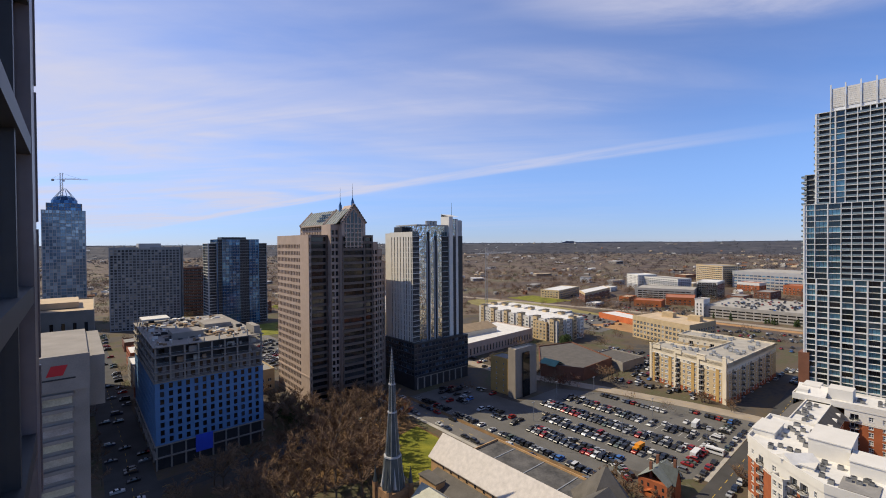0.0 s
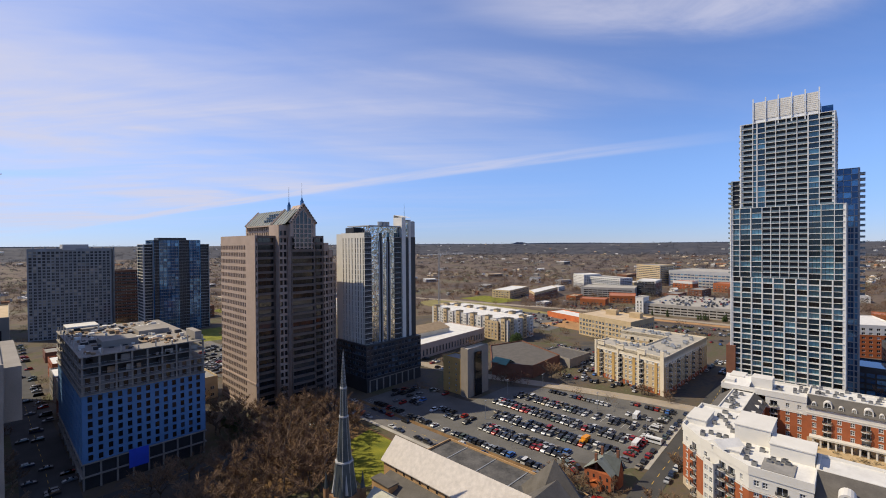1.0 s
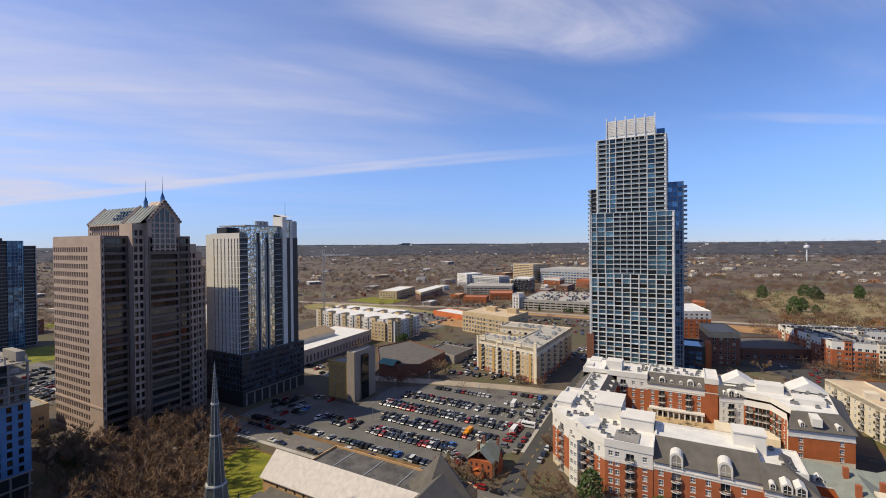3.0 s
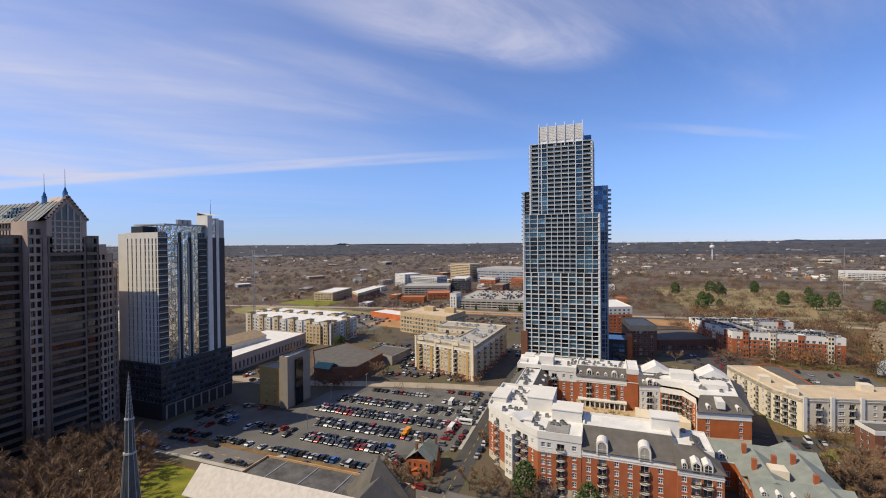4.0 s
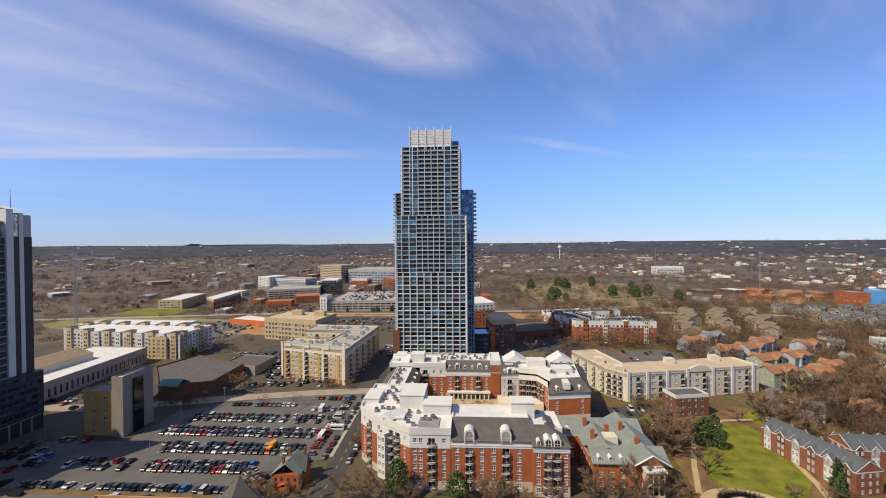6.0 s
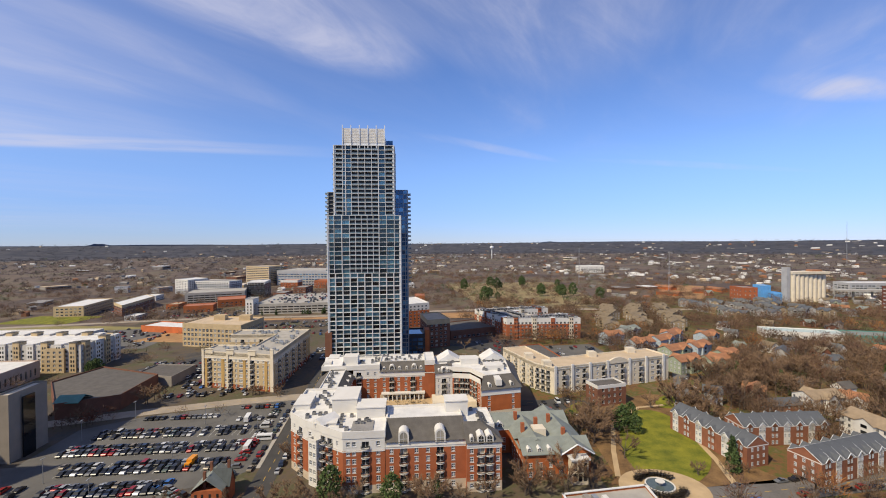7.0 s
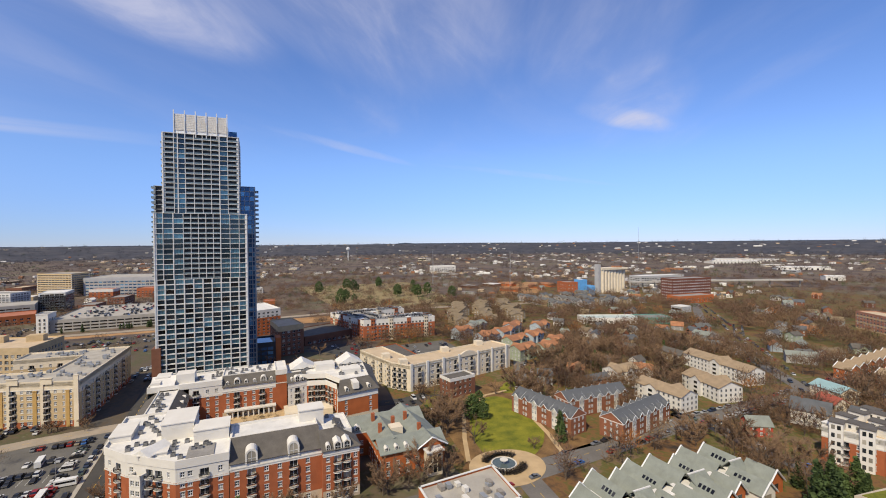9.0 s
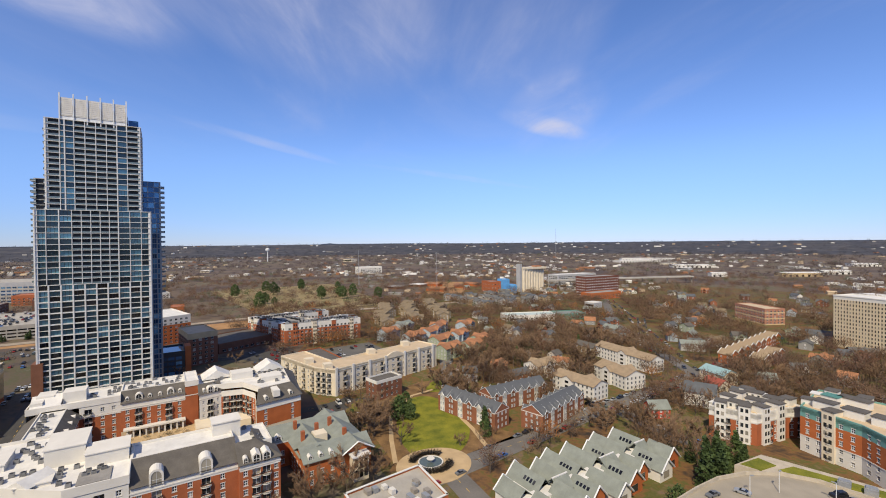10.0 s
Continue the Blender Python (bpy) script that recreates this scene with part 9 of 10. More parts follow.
# rows along y, at the pitch of the bays
for x, y0, y1, turn, full in ((152.6, 88, 138, 0, 0.95), (152.6, 141, 205, 0, 0.7), (166.0, 90, 133, 180, 0.97), (171.2, 90, 133, 0, 0.97), (166.0, 142, 168, 180, 0.7), (171.2, 140, 168, 0, 0.8),
                              (182.0, 78, 136, 180, 0.95), (187.4, 76, 140, 0, 0.92), (198.5, 74, 98, 180, 0.8), (203.9, 74, 98, 0, 0.8), (198.5, 101, 150, 180, 0.9), (203.9, 101, 150, 0, 0.9),
                              (215.0, 76, 100, 180, 0.6), (220.4, 74, 98, 0, 0.6), (215.0, 103, 146, 180, 0.9), (220.4, 103, 148, 0, 0.85), (231.0, 76, 96, 180, 0.4), (236.2, 100, 138, 0, 0.9), (247.5, 72, 100, 0, 0.5),
                              (176, 172, 200, 90, 0.0)):
    y = y0
    while y < y1:
        if rng.random() < full:
            places.append((x + rng.uniform(-0.35, 0.35), y, turn + rng.uniform(-2, 2)))
        y += 2.62
for x in range(168, 250, 3):
    if rng.random() < 0.75:
        places.append((x + 4, 66.2 + 0.02 * x, 90 + rng.uniform(-3, 3)))
    if rng.random() < 0.7:
        places.append((x + 8, 59.6 + 0.02 * x, 2 + rng.uniform(-3, 3)) if x % 2 else (x + 8, 51.5, rng.uniform(-3, 3)))
for k in range(14):
    places.append((157.5 + 1.6 * (k // 2), 74 + 2.4 * (k // 2) + (k % 2) * 4.6, 62 + rng.uniform(-4, 4)))
places = [p for p in places if free(p[0], p[1], -1.5)]
for x, y, turn in places[:72]:
    kind, k = any_car()
    car(x, y, turn, kind, k)
# the far and street cars share one mesh each
R = [Shape() for _ in PAINTS]
RG = Shape()


def plain_car(x, y, turn, z=0.12):
    kind, k = any_car()
    B, G, L, W = car_meshes(kind)
    m = pose(x, y, z, 0, 0, turn)
    for src, dst in ((B, R[k]), (G, RG)):
        n = len(dst.v)
        dst.v.extend([tuple(m @ Vector(p)) for p in src.v])
        dst.f.extend([tuple(i + n for i in f) for f in src.f])
        dst.m.extend(src.m)


for x, y, turn in places[72:]:
    plain_car(x, y, turn)
for (a, b), (c, d) in zip(POPLAR, POPLAR[1:]):
    v = Vector((c - a, d - b))
    u = v.normalized()
    nrm = Vector((-u.y, u.x))
    s = 0.0
    while s < v.length:
        for side in (-1, 1):
            if rng.random() < (0.6 if b < -60 else 0.55 if 55 < b + u.y * s < 212 else 0.15):
                p = Vector((a, b)) + u * s + nrm * side * 4.4
                plain_car(p.x, p.y, math.degrees(math.atan2(u.y, u.x)) + (180 if side > 0 else 0))
        s += 6.2
for x0, y0, x1, y1, n, z in ((306, 118, 380, 152, 120, 0.12), (322, 155, 350, 190, 40, 0.12), (268, 96, 300, 146, 50, 0.12), (300, -155, 366, -100, 44, 0.12), (350, -92, 396, -60, 26, 0.14), (206, -94, 238, -70, 18, 0.15), (590, 90, 690, 190, 120, 12.9), (405, 235, 490, 318, 70, 0.12), (10, 100, 22, 380, 30, 0.12), (150, -196, 170, -204, 6, 0.12), (440, 130, 520, 60, 30, 0.12), (90, 190, 130, 210, 14, 0.12), (106, 322, 142, 418, 110, 0.14), (18, 300, 24, 560, 30, 0.12), (228, 208, 262, 246, 26, 0.12), (268, -36, 300, 40, 24, 0.12), (345, 60, 400, 100, 40, 0.12), (470, 70, 520, 180, 50, 0.2), (160, 178, 190, 206, 26, 0.12), (560, 210, 620, 330, 60, 0.2), (600, 340, 660, 420, 40, 0.2)):
    for _ in range(n):
        x, y = rng.uniform(min(x0, x1), max(x0, x1)), rng.uniform(min(y0, y1), max(y0, y1))
        rowx = round(x / 5.4) * 5.4
        plain_car(rowx + rng.uniform(-0.3, 0.3), round(y / 2.7) * 2.7, rng.choice((0, 180)), z)
# cars by the kerbs and in the yards of the old quarter
for pts in ROADLINES[7:9] + ROADLINES[11:] + [[(232, -196), (176, -232)], [(160, -300), (250, -330)], [(258, -176), (330, -240)], [(110, -260), (112, -420)], [(200, -320), (300, -470)]]:
    for (a, b), (c, d) in zip(pts, pts[1:]):
        v = Vector((c - a, d - b))
        u = v.normalized()
        nrm = Vector((-u.y, u.x))
        s = 0.0
        while s < min(v.length, 420):
            for side in (-1, 1):
                p = Vector((a, b)) + u * s + nrm * side * (3.6 + rng.uniform(-0.2, 0.2))
                if rng.random() < 0.5 and free(p.x, p.y, 0.5):
                    plain_car(p.x, p.y, math.degrees(math.atan2(u.y, u.x)) + (180 if side > 0 else 0))
            s += 6.4
for k, S in enumerate(R):
    if S.v:
        tagged(S.make("far_cars", PAINTS[k]), "%s cars parked in far rows and along streets" % NAMES[k], "cars", kind="stuff")
tagged(RG.make("far_car_glass", CARGLASS), "dark windows of far parked cars", "cars", kind="stuff")
car(62, -150, 12, "saloon", 1, 12.05)
car(66.4, -141, 80, "saloon", 2, 12.05)
car(45, -172, 60, "suv", 3, 12.05)
car(41.6, -171.5, 60, "saloon", 2, 12.05)
# yellow truck and white vans in the lot
e = thing("truck", "orange-yellow box truck parked in the lot", "truck", 184.7, 88.5, 0.12, 175)
S = Shape()
S.box(-3.2, -1.1, 0.7, 1.2, 1.1, 3.1)
S.make("box", mat("yellow_paint", (0.75, 0.30, 0.02), 0.4, vary=0.08), e)
S = Shape()
S.box(1.3, -1.0, 0.5, 3.0, 1.0, 2.2)
S.make("cab", bpy.data.materials["yellow_paint"], e)
for sx in (-2, 2):
    for sy in (-0.95, 0.95):
        put("wheel", WHEELMESH, e, pose(sx, sy, 0.33))
for x, y, t in ((206, 66.0, 92), (197.5, 70.5, 2), (230, 82, 5)):
    e = thing("minibus", "white minibus parked in the lot", "bus", x, y, 0.12, t, "white minibuses")
    S = Shape()
    S.box(-3.4, -1.1, 0.4, 3.4, 1.1, 2.7)
    S.make("body", WHITEMETAL, e)
    for s in (-1, 1):
        S = Shape()
        S.box(-3.0, s * 1.12 - 0.02, 1.5, 3.0, s * 1.12 + 0.02, 2.2)
        S.make("window_band", CARGLASS, e)
    for sx in (-2.2, 2.2):
        for sy in (-0.95, 0.95):
            put("wheel", WHEELMESH, e, pose(sx, sy, 0.33))
# painted bay lines of the lot
S = Shape()
for x0, x1, y0, y1 in ((150.4, 155, 88, 206), (163.6, 173.6, 90, 134), (179.6, 189.8, 76, 140), (196, 206.4, 74, 150), (212.6, 223, 74, 148)):
    y = y0 - 1.3
    while y < y1:
        S.face([(x0, y - 0.06, 0.085), (x1, y - 0.06, 0.085), (x1, y + 0.06, 0.085), (x0, y + 0.06, 0.085)])
        y += 2.62
tagged(S.make("bay_lines", LINE), "faded white bay lines on the asphalt", "road marking", kind="stuff")
# lamp posts in and round the lot
for x, y in ((213, 150), (176, 138), (193, 100), (226, 101), (209, 70), (159, 110), (236, 140)):
    p = thing("street_lamp", "grey lamp post with twin heads in the parking lot", "lamp", x, y, 0.1, 0, "lot lamps")
    S = Shape()
    S.tube((0, 0, 0), (0, 0, 9.5), 0.12, 0.08, 6)
    S.make("post", GREYMETAL, p)
    for s in (-1, 1):
        S = Shape()
        S.box(min(0, s * 1.1), -0.18, 9.4, max(0, s * 1.1), 0.18, 9.6)
        S.make("head", GREYMETAL, p)

# ---- trees ----


def bare_tree(seed, height, spread, twigs):
    """Trunk and limbs as tapered tubes, and a crown of many thin twigs with gaps between."""
    g = random.Random(seed)
    T, C = Shape(), Shape()
    top = height * 0.32
    T.tube((0, 0, 0), (0, 0, top), height * 0.026, height * 0.018, 6)
    tips = []
    for k in range(7):
        a = 2 * math.pi * k / 7 + g.uniform(-0.4, 0.4)
        base = Vector((0, 0, top * g.uniform(0.75, 1.0)))
        tip = Vector((math.cos(a) * spread * g.uniform(0.35, 0.6), math.sin(a) * spread * g.uniform(0.35, 0.6), height * g.uniform(0.55, 0.8)))
        T.tube(base, tip, height * 0.011, height * 0.005, 4)
        for j in range(5):
            b2 = base.lerp(tip, g.uniform(0.45, 1.0))
            t2 = b2 + Vector((math.cos(a + g.uniform(-1.2, 1.2)), math.sin(a + g.uniform(-1.2, 1.2)), g.uniform(0.3, 1.3))).normalized() * height * g.uniform(0.14, 0.26)
            T.tube(b2, t2, height * 0.0045, height * 0.002, 3)
            tips.append((b2, t2))
    for k in range(twigs):
        b, t = g.choice(tips)
        s = b.lerp(t, g.uniform(0.2, 1.05))
        d = ((s - Vector((0, 0, height * 0.4))).normalized() + Vector((g.gauss(0, 0.6), g.gauss(0, 0.6), g.gauss(0.2, 0.5)))).normalized()
        L, w = height * g.uniform(0.06, 0.14), height * g.uniform(0.0034, 0.0072)
        n = d.cross(Vector((g.gauss(0, 1), g.gauss(0, 1), g.gauss(0, 1)))).normalized() * w
        C.face([s - n, s + n, s + d * L])
        m = s + d * L * 0.5
        d2 = (d + Vector((g.gauss(0, 0.8), g.gauss(0, 0.8), g.gauss(0, 0.8)))).normalized()
        C.face([m - n * 0.7, m + n * 0.7, m + d2 * L * 0.7])
    return T, C


def leafy_tree(seed, height, spread, leaves, cone):
    """An evergreen: a trunk and a crown of many small tilted leaf clumps in an uneven outline."""
    g = random.Random(seed)
    T, C = Shape(), Shape()
    T.tube((0, 0, 0), (0, 0, height * 0.5), height * 0.02, height * 0.012, 6)
    for k in range(leaves):
        f = g.random()
        if cone:
            z = height * (0.06 + 0.94 * f)
            r = spread * (1 - f) ** 0.8 * (0.75 + 0.25 * math.sin(f * 34 + seed)) * math.sqrt(g.uniform(0.3, 1))
        else:
            z = height * (0.18 + 0.8 * f)
            lump = 0.8 + 0.35 * noise.noise((f * 5, seed, 0))
            r = spread * math.sqrt(max(0.02, 1 - (2 * f - 0.85) ** 2 * 0.8)) * lump * math.sqrt(g.uniform(0.35, 1))
        a = g.uniform(0, 2 * math.pi)
        c = Vector((r * math.cos(a), r * math.sin(a), z)) + Vector((g.gauss(0, 0.25), g.gauss(0, 0.25), g.gauss(0, 0.25)))
        s = g.uniform(0.25, 0.6) * height / 12
        u = Vector((g.gauss(0, 1), g.gauss(0, 1), g.gauss(0, 1))).normalized() * s
        w = Vector((g.gauss(0, 1), g.gauss(0, 1), g.gauss(0, 1))).normalized() * s
        C.face([c - u, c + w, c + u, c - w])
    return T, C


def tree_kind(name, label, T, C, crown_mat, group):
    e = thing(name, label, "tree", 0, 0, 0, 0, group)
    put("trunk", T.mesh("trunk", [BARK]), e, Matrix())
    put("crown", C.mesh("crown", [crown_mat]), e, Matrix())
    return e


BARE = [tree_kind("bare_tree", "tall leafless grey-brown tree in winter", *bare_tree(s, h, w, n), TWIG, "bare trees") for s, h, w, n in ((1, 15, 13, 1200), (2, 13, 11, 1100), (3, 17, 14, 1250), (4, 11, 10, 900))]
SMALL = [tree_kind("small_bare_tree", "young leafless street tree", *bare_tree(s, 7.5, 5.6, 520), TWIG, "street trees") for s in (11, 12)]
RUST = [tree_kind("rusty_tree", "tree with rusty red winter leaves", *bare_tree(21, 10, 8, 1100), RUSTTWIG, "rusty trees")]
GREEN = [tree_kind("evergreen_tree", "broad dark green magnolia tree", *leafy_tree(s, 11, 4.6, 950, False), LEAF, "evergreen trees") for s in (31, 32)]
CONE = [tree_kind("evergreen_tree", "pointed dark green conifer", *leafy_tree(s, 11, 3.0, 950, True), LEAF, "conifers") for s in (41, 42)]
USED = set()


def plant(kinds, x, y, s=1.0, z=0.0):
    src = rng.choice(kinds)
    m = pose(x, y, z, 0, 0, rng.uniform(0, 360)) @ Matrix.Diagonal((s, s, s * rng.uniform(0.9, 1.12), 1))
    if src.name not in USED:
        USED.add(src.name)
        src.matrix_basis = m
    else:
        made = copy_thing(src, m)
        made.matrix_basis = m


def scatter(kinds, poly, n, lo, hi, pad=3.0, roads=6.5):
    x0, x1, y0, y1 = min(p[0] for p in poly), max(p[0] for p in poly), min(p[1] for p in poly), max(p[1] for p in poly)
    done = tries = 0
    while done < n and tries < n * 40:
        tries += 1
        x, y = rng.uniform(x0, x1), rng.uniform(y0, y1)
        inside = False
        for (a, b), (c, d) in zip(poly, poly[1:] + poly[:1]):
            if (b > y) != (d > y) and x < (c - a) * (y - b) / (d - b) + a:
                inside = not inside
        if inside and free(x, y, pad) and not near_road(x, y, roads):
            plant(kinds, x, y, rng.uniform(lo, hi))
            done += 1


# park by the hotel and the church
scatter(BARE, [(34, 140), (80, 130), (96, 150), (92, 200), (40, 200)], 44, 0.9, 1.3, 1.0)
scatter(BARE, [(80, 150), (108, 160), (132, 178), (132, 215), (84, 215)], 26, 0.8, 1.15, 1.0)
scatter(BARE, [(86, 170), (132, 176), (132, 226), (70, 226)], 22, 0.8, 1.1)
scatter(RUST, [(118, 186), (132, 180), (133, 206), (120, 208)], 3, 0.8, 1.0)
scatter(GREEN, [(76, 205), (96, 200), (94, 228), (74, 228)], 5, 0.5, 0.8)
# before the brick court
scatter(BARE, [(147, 64), (156, 66), (156, -34), (147, -34)], 14, 0.55, 0.85, 0.2, 5)
for x, y, s in ((151.5, 27, 1.15), (150.5, 6, 1.0), (152, -10, 0.6), (203, -78, 0.8)):
    plant(GREEN, x, y, s)
scatter(SMALL, [(178, 49), (262, 50), (262, 54), (178, 52)], 10, 0.8, 1.1, 0.0, 0)
scatter(BARE, [(146, -36), (159, -38), (159, -74), (146, -76)], 9, 0.6, 0.85, 0.2, 4)
scatter(BARE, [(146, 66), (156, 62), (158, 84), (146, 84)], 6, 0.4, 0.6, 0.0, 4)
# round the oval lawn
for x, y, s in ((203, -104, 1.05), (198, -100, 1.1), (207, -110, 0.9), (195, -106, 0.8)):
    plant(GREEN, x, y, s)
scatter(BARE, [(160, -74), (200, -74), (222, -94), (200, -98), (168, -88)], 16, 0.7, 1.05, 1.5, 3)
scatter(BARE, [(150, -120), (160, -122), (200, -136), (230, -128), (236, -160), (210, -168), (176, -128)], 16, 0.7, 1.0, 1.0, 3)
for x, y, k in ((80, -165, 1.5), (77, -169, 1.6), (78.5, -174, 1.4), (83, -178, 1.2), (85, -183, 1.1), (87, -188, 1.1)):
    plant(CONE, x, y, k)
plant(CONE, 163, -129, 1.15)
plant(CONE, 158, -126, 0.9)
# street trees and gardens
scatter(SMALL, [(157, -76), (158, -100), (164, -200), (157, -206)], 8, 0.6, 0.9, 0.3, 3)
scatter(SMALL, [(136, -110), (142, -190), (138, -196), (130, -110)], 9, 0.6, 0.9, 0.3, 4)
scatter(CONE, [(80, -176), (96, -170), (90, -196), (74, -196)], 9, 0.7, 1.25, 0.5, 2)
scatter(GREEN, [(78, -100), (88, -120), (84, -150), (70, -150)], 6, 0.7, 1.0, 0.5, 2)
scatter(BARE, [(86, -172), (140, -172), (142, -206), (100, -206)], 20, 0.6, 0.9, 1.0, 5)
scatter(BARE, [(100, -212), (142, -206), (142, -330), (90, -330)], 34, 0.6, 1.0, 1.5, 4)
scatter(BARE, [(176, -192), (240, -160), (300, -240), (290, -330), (180, -330)], 60, 0.7, 1.15, 1.0, 3)
scatter(CONE, [(180, -200), (280, -180), (260, -300), (180, -300)], 6, 0.7, 1.1, 1, 3)
scatter(BARE, [(256, -176), (300, -180), (290, -240), (240, -230)], 16, 0.8, 1.1, 1.0, 2)
scatter(SMALL, [(244, -86), (262, -172), (256, -176), (238, -90)], 12, 0.8, 1.1, 0.0, 0)
scatter(BARE, [(226, 168), (262, 140), (276, 130), (292, 146), (240, 205), (224, 240)], 12, 0.5, 0.8, 0.5, 3)
scatter(BARE, [(20, 285), (100, 285), (100, 420), (24, 420)], 22, 0.6, 0.95, 1, 3)
scatter(SMALL, [(4, 130), (30, 130), (30, 300), (4, 300)], 16, 0.9, 1.4, 0.2, 8)
scatter(BARE, [(268, -10), (330, -60), (380, -60), (360, 0), (280, 20)], 10, 0.5, 0.8, 0.5, 3)
scatter(RUST, [(226, 150), (244, 146), (250, 158), (236, 180)], 5, 0.5, 0.8, 0, 2)
scatter(SMALL, [(262, 74), (276, 76), (290, 140), (280, 140)], 8, 0.7, 1.0, 0.0, 0)
scatter(GREEN, [(318, 215), (330, 215), (330, 240), (322, 240)], 4, 0.7, 1.0, 0, 0)
scatter(CONE, [(572, 90), (577, 90), (575, 195), (568, 195)], 12, 0.5, 0.8, 0, 0)
scatter(GREEN, [(590, -300), (900, -320), (900, -90), (590, -110)], 16, 1.2, 2.2, 0, 0)

# the woods of the suburbs: round crowns of thin slivers, past counting
KINDS = {"warm": Shape(), "brown": Shape(), "red": Shape(), "far": Shape(), "haze": Shape(), "dusk": Shape(), "green": Shape(), "rust": Shape()}
STEMS = Shape()
rng = random.Random(77)


def rough_crown(S, x, y, z, h, r, n, thin):
    """A dome of slivers that point up and outwards, thicker towards the rim."""
    for _ in range(n):
        a, e, q = rng.uniform(0, 6.283), math.asin(rng.uniform(-0.25, 1)), rng.random() ** 0.45
        ce, se = math.cos(e), math.sin(e)
        bx, by, bz = x + r * q * ce * math.cos(a), y + r * q * ce * math.sin(a), z + h * (0.42 + 0.46 * q * se)
        L, w = h * rng.uniform(0.10, 0.22), h * rng.uniform(0.5, 1.0) * thin
        dx, dy, dz = 0.6 * ce * math.cos(a) + rng.gauss(0, 0.35), 0.6 * ce * math.sin(a) + rng.gauss(0, 0.35), 0.55 + rng.gauss(0, 0.35)
        p = rng.uniform(0, 6.283)
        ux, uy, uz = w * math.cos(p), w * math.sin(p), w * rng.uniform(-0.8, 0.8)
        S.face([(bx - ux, by - uy, bz - uz), (bx + ux, by + uy, bz + uz), (bx + dx * L, by + dy * L, bz + dz * L)])


def stem(x, y, h):
    STEMS.tube((x, y, 0), (x + rng.uniform(-0.4, 0.4), y + rng.uniform(-0.4, 0.4), h * 0.5), h * 0.02, h * 0.012, 3)
    for _ in range(3):
        a = rng.uniform(0, 6.283)
        STEMS.tube((x, y, h * 0.35), (x + h * 0.2 * math.cos(a), y + h * 0.2 * math.sin(a), h * 0.72), h * 0.010, h * 0.004, 3)


def open_ground(x, y):
    return (560 < x < 1000 and -340 < y < -70) or (490 < x < 590 and 10 < y < 205) or (400 < x < 520 and 190 < y < 470) or (530 < x < 605 and 380 < y < 485)


# gardens of the old quarter: a tree in nearly every yard
for i in range(-5, 72):
    for j in range(0, 82):
        x, y = 60 + i * 7.7 + rng.uniform(-3.5, 3.5), -96 - j * 7.7 + rng.uniform(-3.5, 3.5)
        r = math.hypot(x, y)
        if r > 700 or x < 78 and y > -205 or not free(x, y, 1.0) or near_road(x, y, 9.0):
            continue
        if 142 < x < 246 and y > -170 or 78 < x < 132 and y > -178 or 292 < x < 372 and y > -160:
            continue
        if x < 130 and y > -330 and rng.random() < 0.35 or noise.noise((x * 0.02, y * 0.02, 2.0)) < (-0.36 if r < 430 else -0.12):
            continue
        h = rng.uniform(9, 17)
        k = rng.random()
        kind = "green" if k < 0.05 else "rust" if k < 0.07 else "red" if k < 0.22 else "warm" if k < 0.34 else "dusk"
        if kind == "green":
            h *= 0.7
        rough_crown(KINDS[kind], x, y, -0.2, h, h * rng.uniform(0.34, 0.44), 310 if r < 330 else 220 if r < 480 else 105, 0.0115 if r < 330 else 0.0155 if r < 480 else 0.024)
        if r < 480:
            stem(x, y, h)
count = 0
while count < 11000:
    a, u = radians(rng.uniform(-88, 100)), rng.random()
    r = 250 * (4700 / 250) ** (u ** 0.8)
    x, y = r * math.cos(a), r * math.sin(a)
    if r < 700 and y < -96:
        continue
    if r < 600 and not (x > 300 and y < -60) and rng.random() < (0.80 if y > 110 else 0.93):
        continue
    if not free(x, y, 2.5) or near_road(x, y, 7) or (open_ground(x, y) and rng.random() < (0.30 if x > 560 and y < 0 else 0.86)):
        continue
    if 262 < x < 375 and -170 < y < 60 and rng.random() < 0.9:
        continue
    if noise.noise((x * 0.006, y * 0.006, 7.0)) < -0.25 and r > 700:
        continue
    k = min(1.9, max(1.0, (r / 800) ** 0.55))
    h = rng.uniform(8, 14) * k
    q = rng.random()
    g = q < (0.10 if 560 < x < 1000 and -340 < y < -70 else 0.03)
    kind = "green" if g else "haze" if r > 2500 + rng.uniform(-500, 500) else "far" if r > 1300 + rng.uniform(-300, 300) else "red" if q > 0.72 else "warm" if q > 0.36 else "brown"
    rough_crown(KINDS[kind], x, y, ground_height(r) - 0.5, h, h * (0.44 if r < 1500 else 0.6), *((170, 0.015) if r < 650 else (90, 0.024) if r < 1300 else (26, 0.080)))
    count += 1
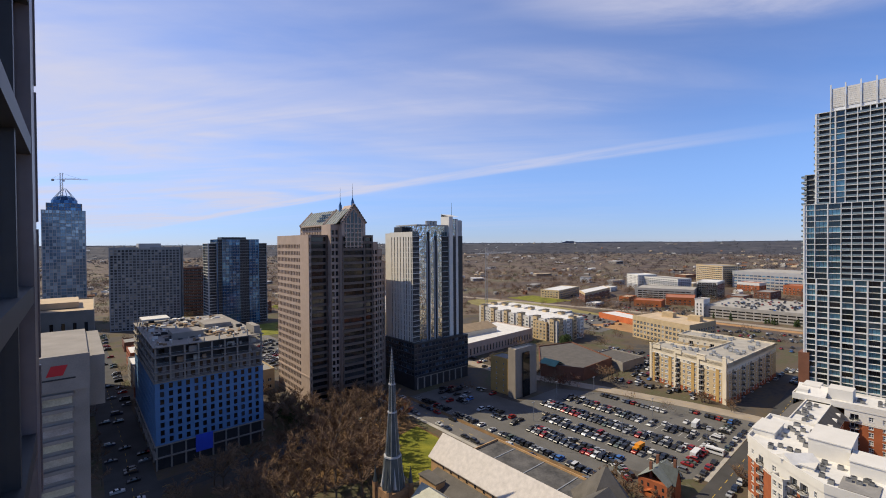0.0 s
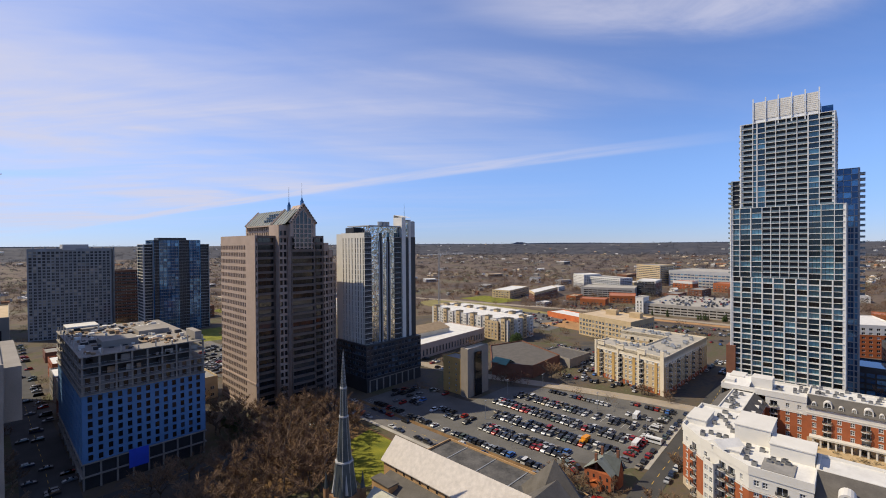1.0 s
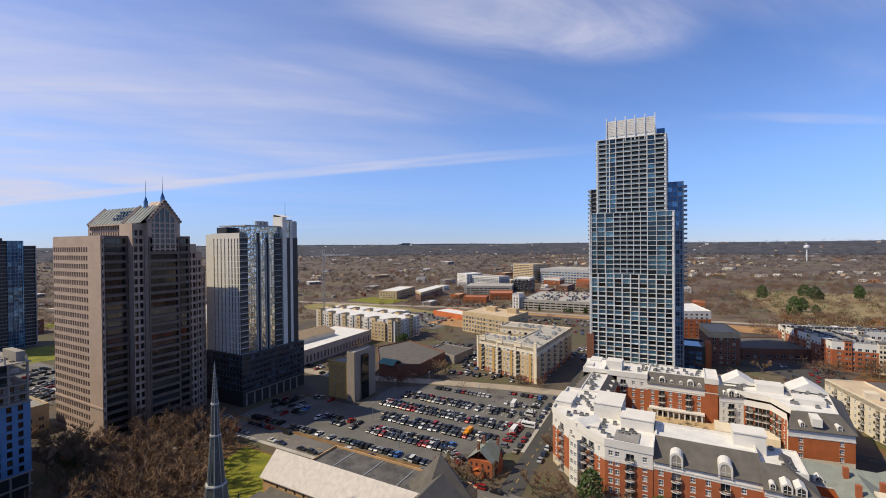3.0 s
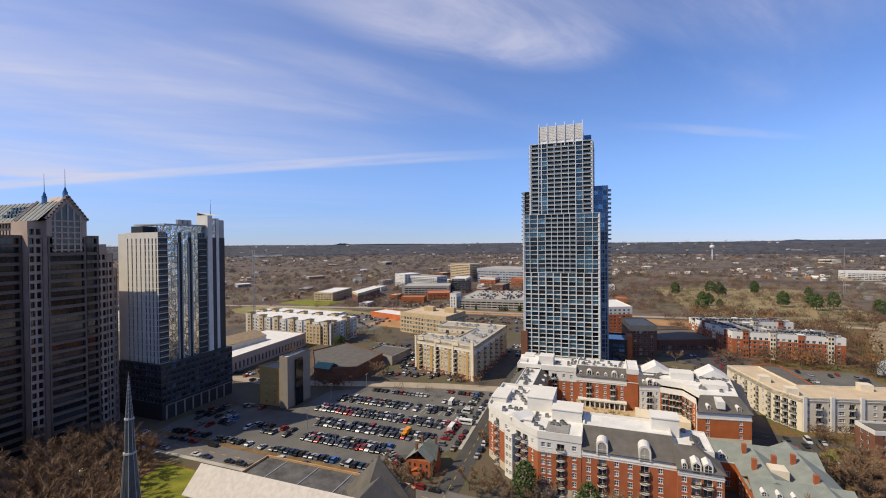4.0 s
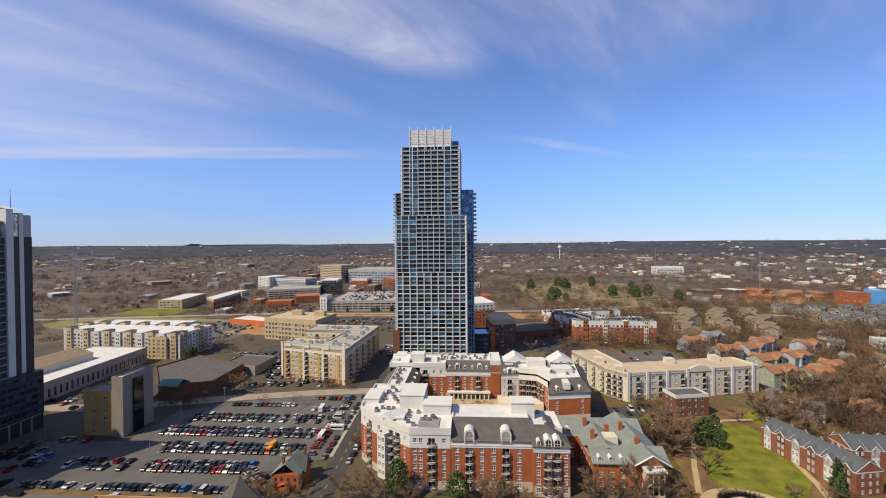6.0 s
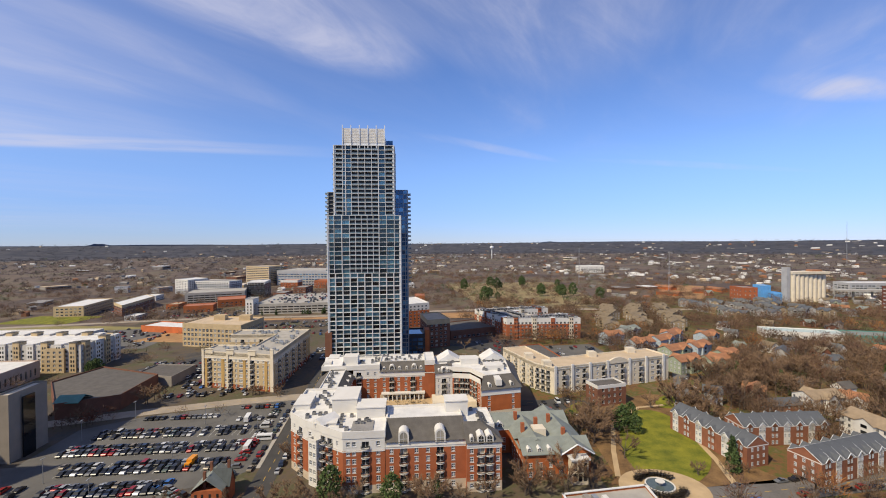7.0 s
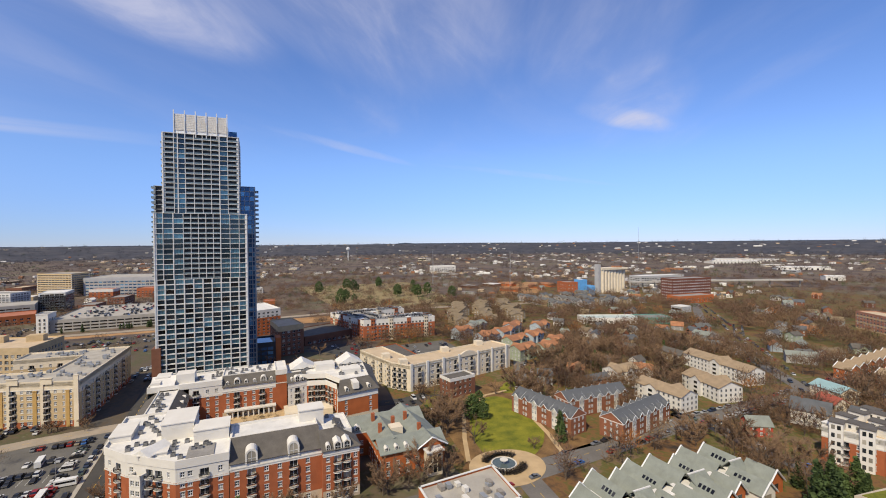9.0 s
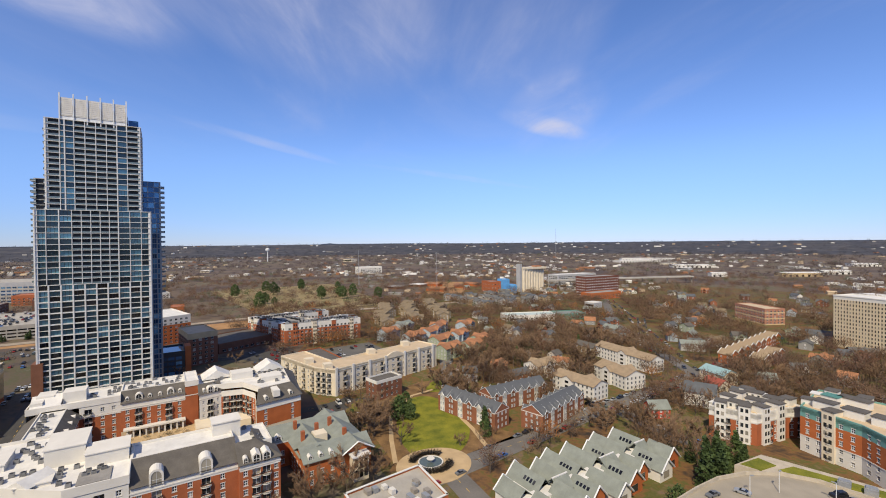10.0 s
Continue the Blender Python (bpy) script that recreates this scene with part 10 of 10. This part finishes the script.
# a ragged edge of woods below the skyline
for _ in range(2600):
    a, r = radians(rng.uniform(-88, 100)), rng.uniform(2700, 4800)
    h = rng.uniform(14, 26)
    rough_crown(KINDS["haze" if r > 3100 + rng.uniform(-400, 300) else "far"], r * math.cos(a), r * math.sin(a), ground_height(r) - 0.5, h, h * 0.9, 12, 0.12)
# more of them through the nearer suburbs and the graveyard
count = 0
while count < 3000:
    a, r = radians(rng.uniform(-86, 92)), rng.uniform(560, 1350)
    x, y = r * math.cos(a), r * math.sin(a)
    grave = 560 < x < 1000 and -340 < y < -70
    if r < 700 and y < -96 and not grave or not free(x, y, 2.5) or near_road(x, y, 7) or open_ground(x, y) and not grave:
        continue
    if noise.noise((x * 0.011, y * 0.011, 1.0)) < (-0.25 if grave else -0.1):
        continue
    h = rng.uniform(9, 16)
    q = rng.random()
    kind = "green" if q < (0.12 if grave else 0.04) else "red" if q > 0.75 else "warm" if q > 0.40 else "brown"
    rough_crown(KINDS[kind], x, y, -0.5, h, h * 0.38, *((120, 0.019) if r < 900 else (70, 0.028)))
    count += 1
# the far and haze kinds carry distance haze in their greyer, bluer colours
WOODLOOK = (("warm", (0.145, 0.084, 0.044), (0.29, 0.175, 0.092), "warm brown leafless trees of the suburbs"), ("brown", (0.092, 0.066, 0.047), (0.225, 0.162, 0.112), "grey-brown leafless trees of the suburbs"),
            ("red", (0.125, 0.064, 0.043), (0.235, 0.132, 0.088), "reddish leafless trees of the suburbs"), ("far", (0.066, 0.051, 0.047), (0.145, 0.108, 0.094), "dark leafless woods towards the skyline, with some haze in their colour"),
            ("dusk", (0.094, 0.058, 0.036), (0.235, 0.145, 0.084), "dark brown leafless trees of the gardens"),
            ("haze", (0.052, 0.049, 0.056), (0.098, 0.088, 0.092), "leafless woods below the skyline, blue-grey with haze in their colour"),
            ("rust", (0.34, 0.12, 0.03), (0.46, 0.20, 0.06), "trees with orange winter leaves in the gardens"))
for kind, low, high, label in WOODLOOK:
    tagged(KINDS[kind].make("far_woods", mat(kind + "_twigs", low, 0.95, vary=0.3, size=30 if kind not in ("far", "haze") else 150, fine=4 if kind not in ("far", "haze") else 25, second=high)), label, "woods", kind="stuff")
tagged(KINDS["green"].make("far_evergreens", LEAF), "scattered dark evergreens of the suburbs", "woods", kind="stuff")
tagged(STEMS.make("far_trunks", BARK), "trunks and limbs of the trees in the gardens", "woods", kind="stuff")
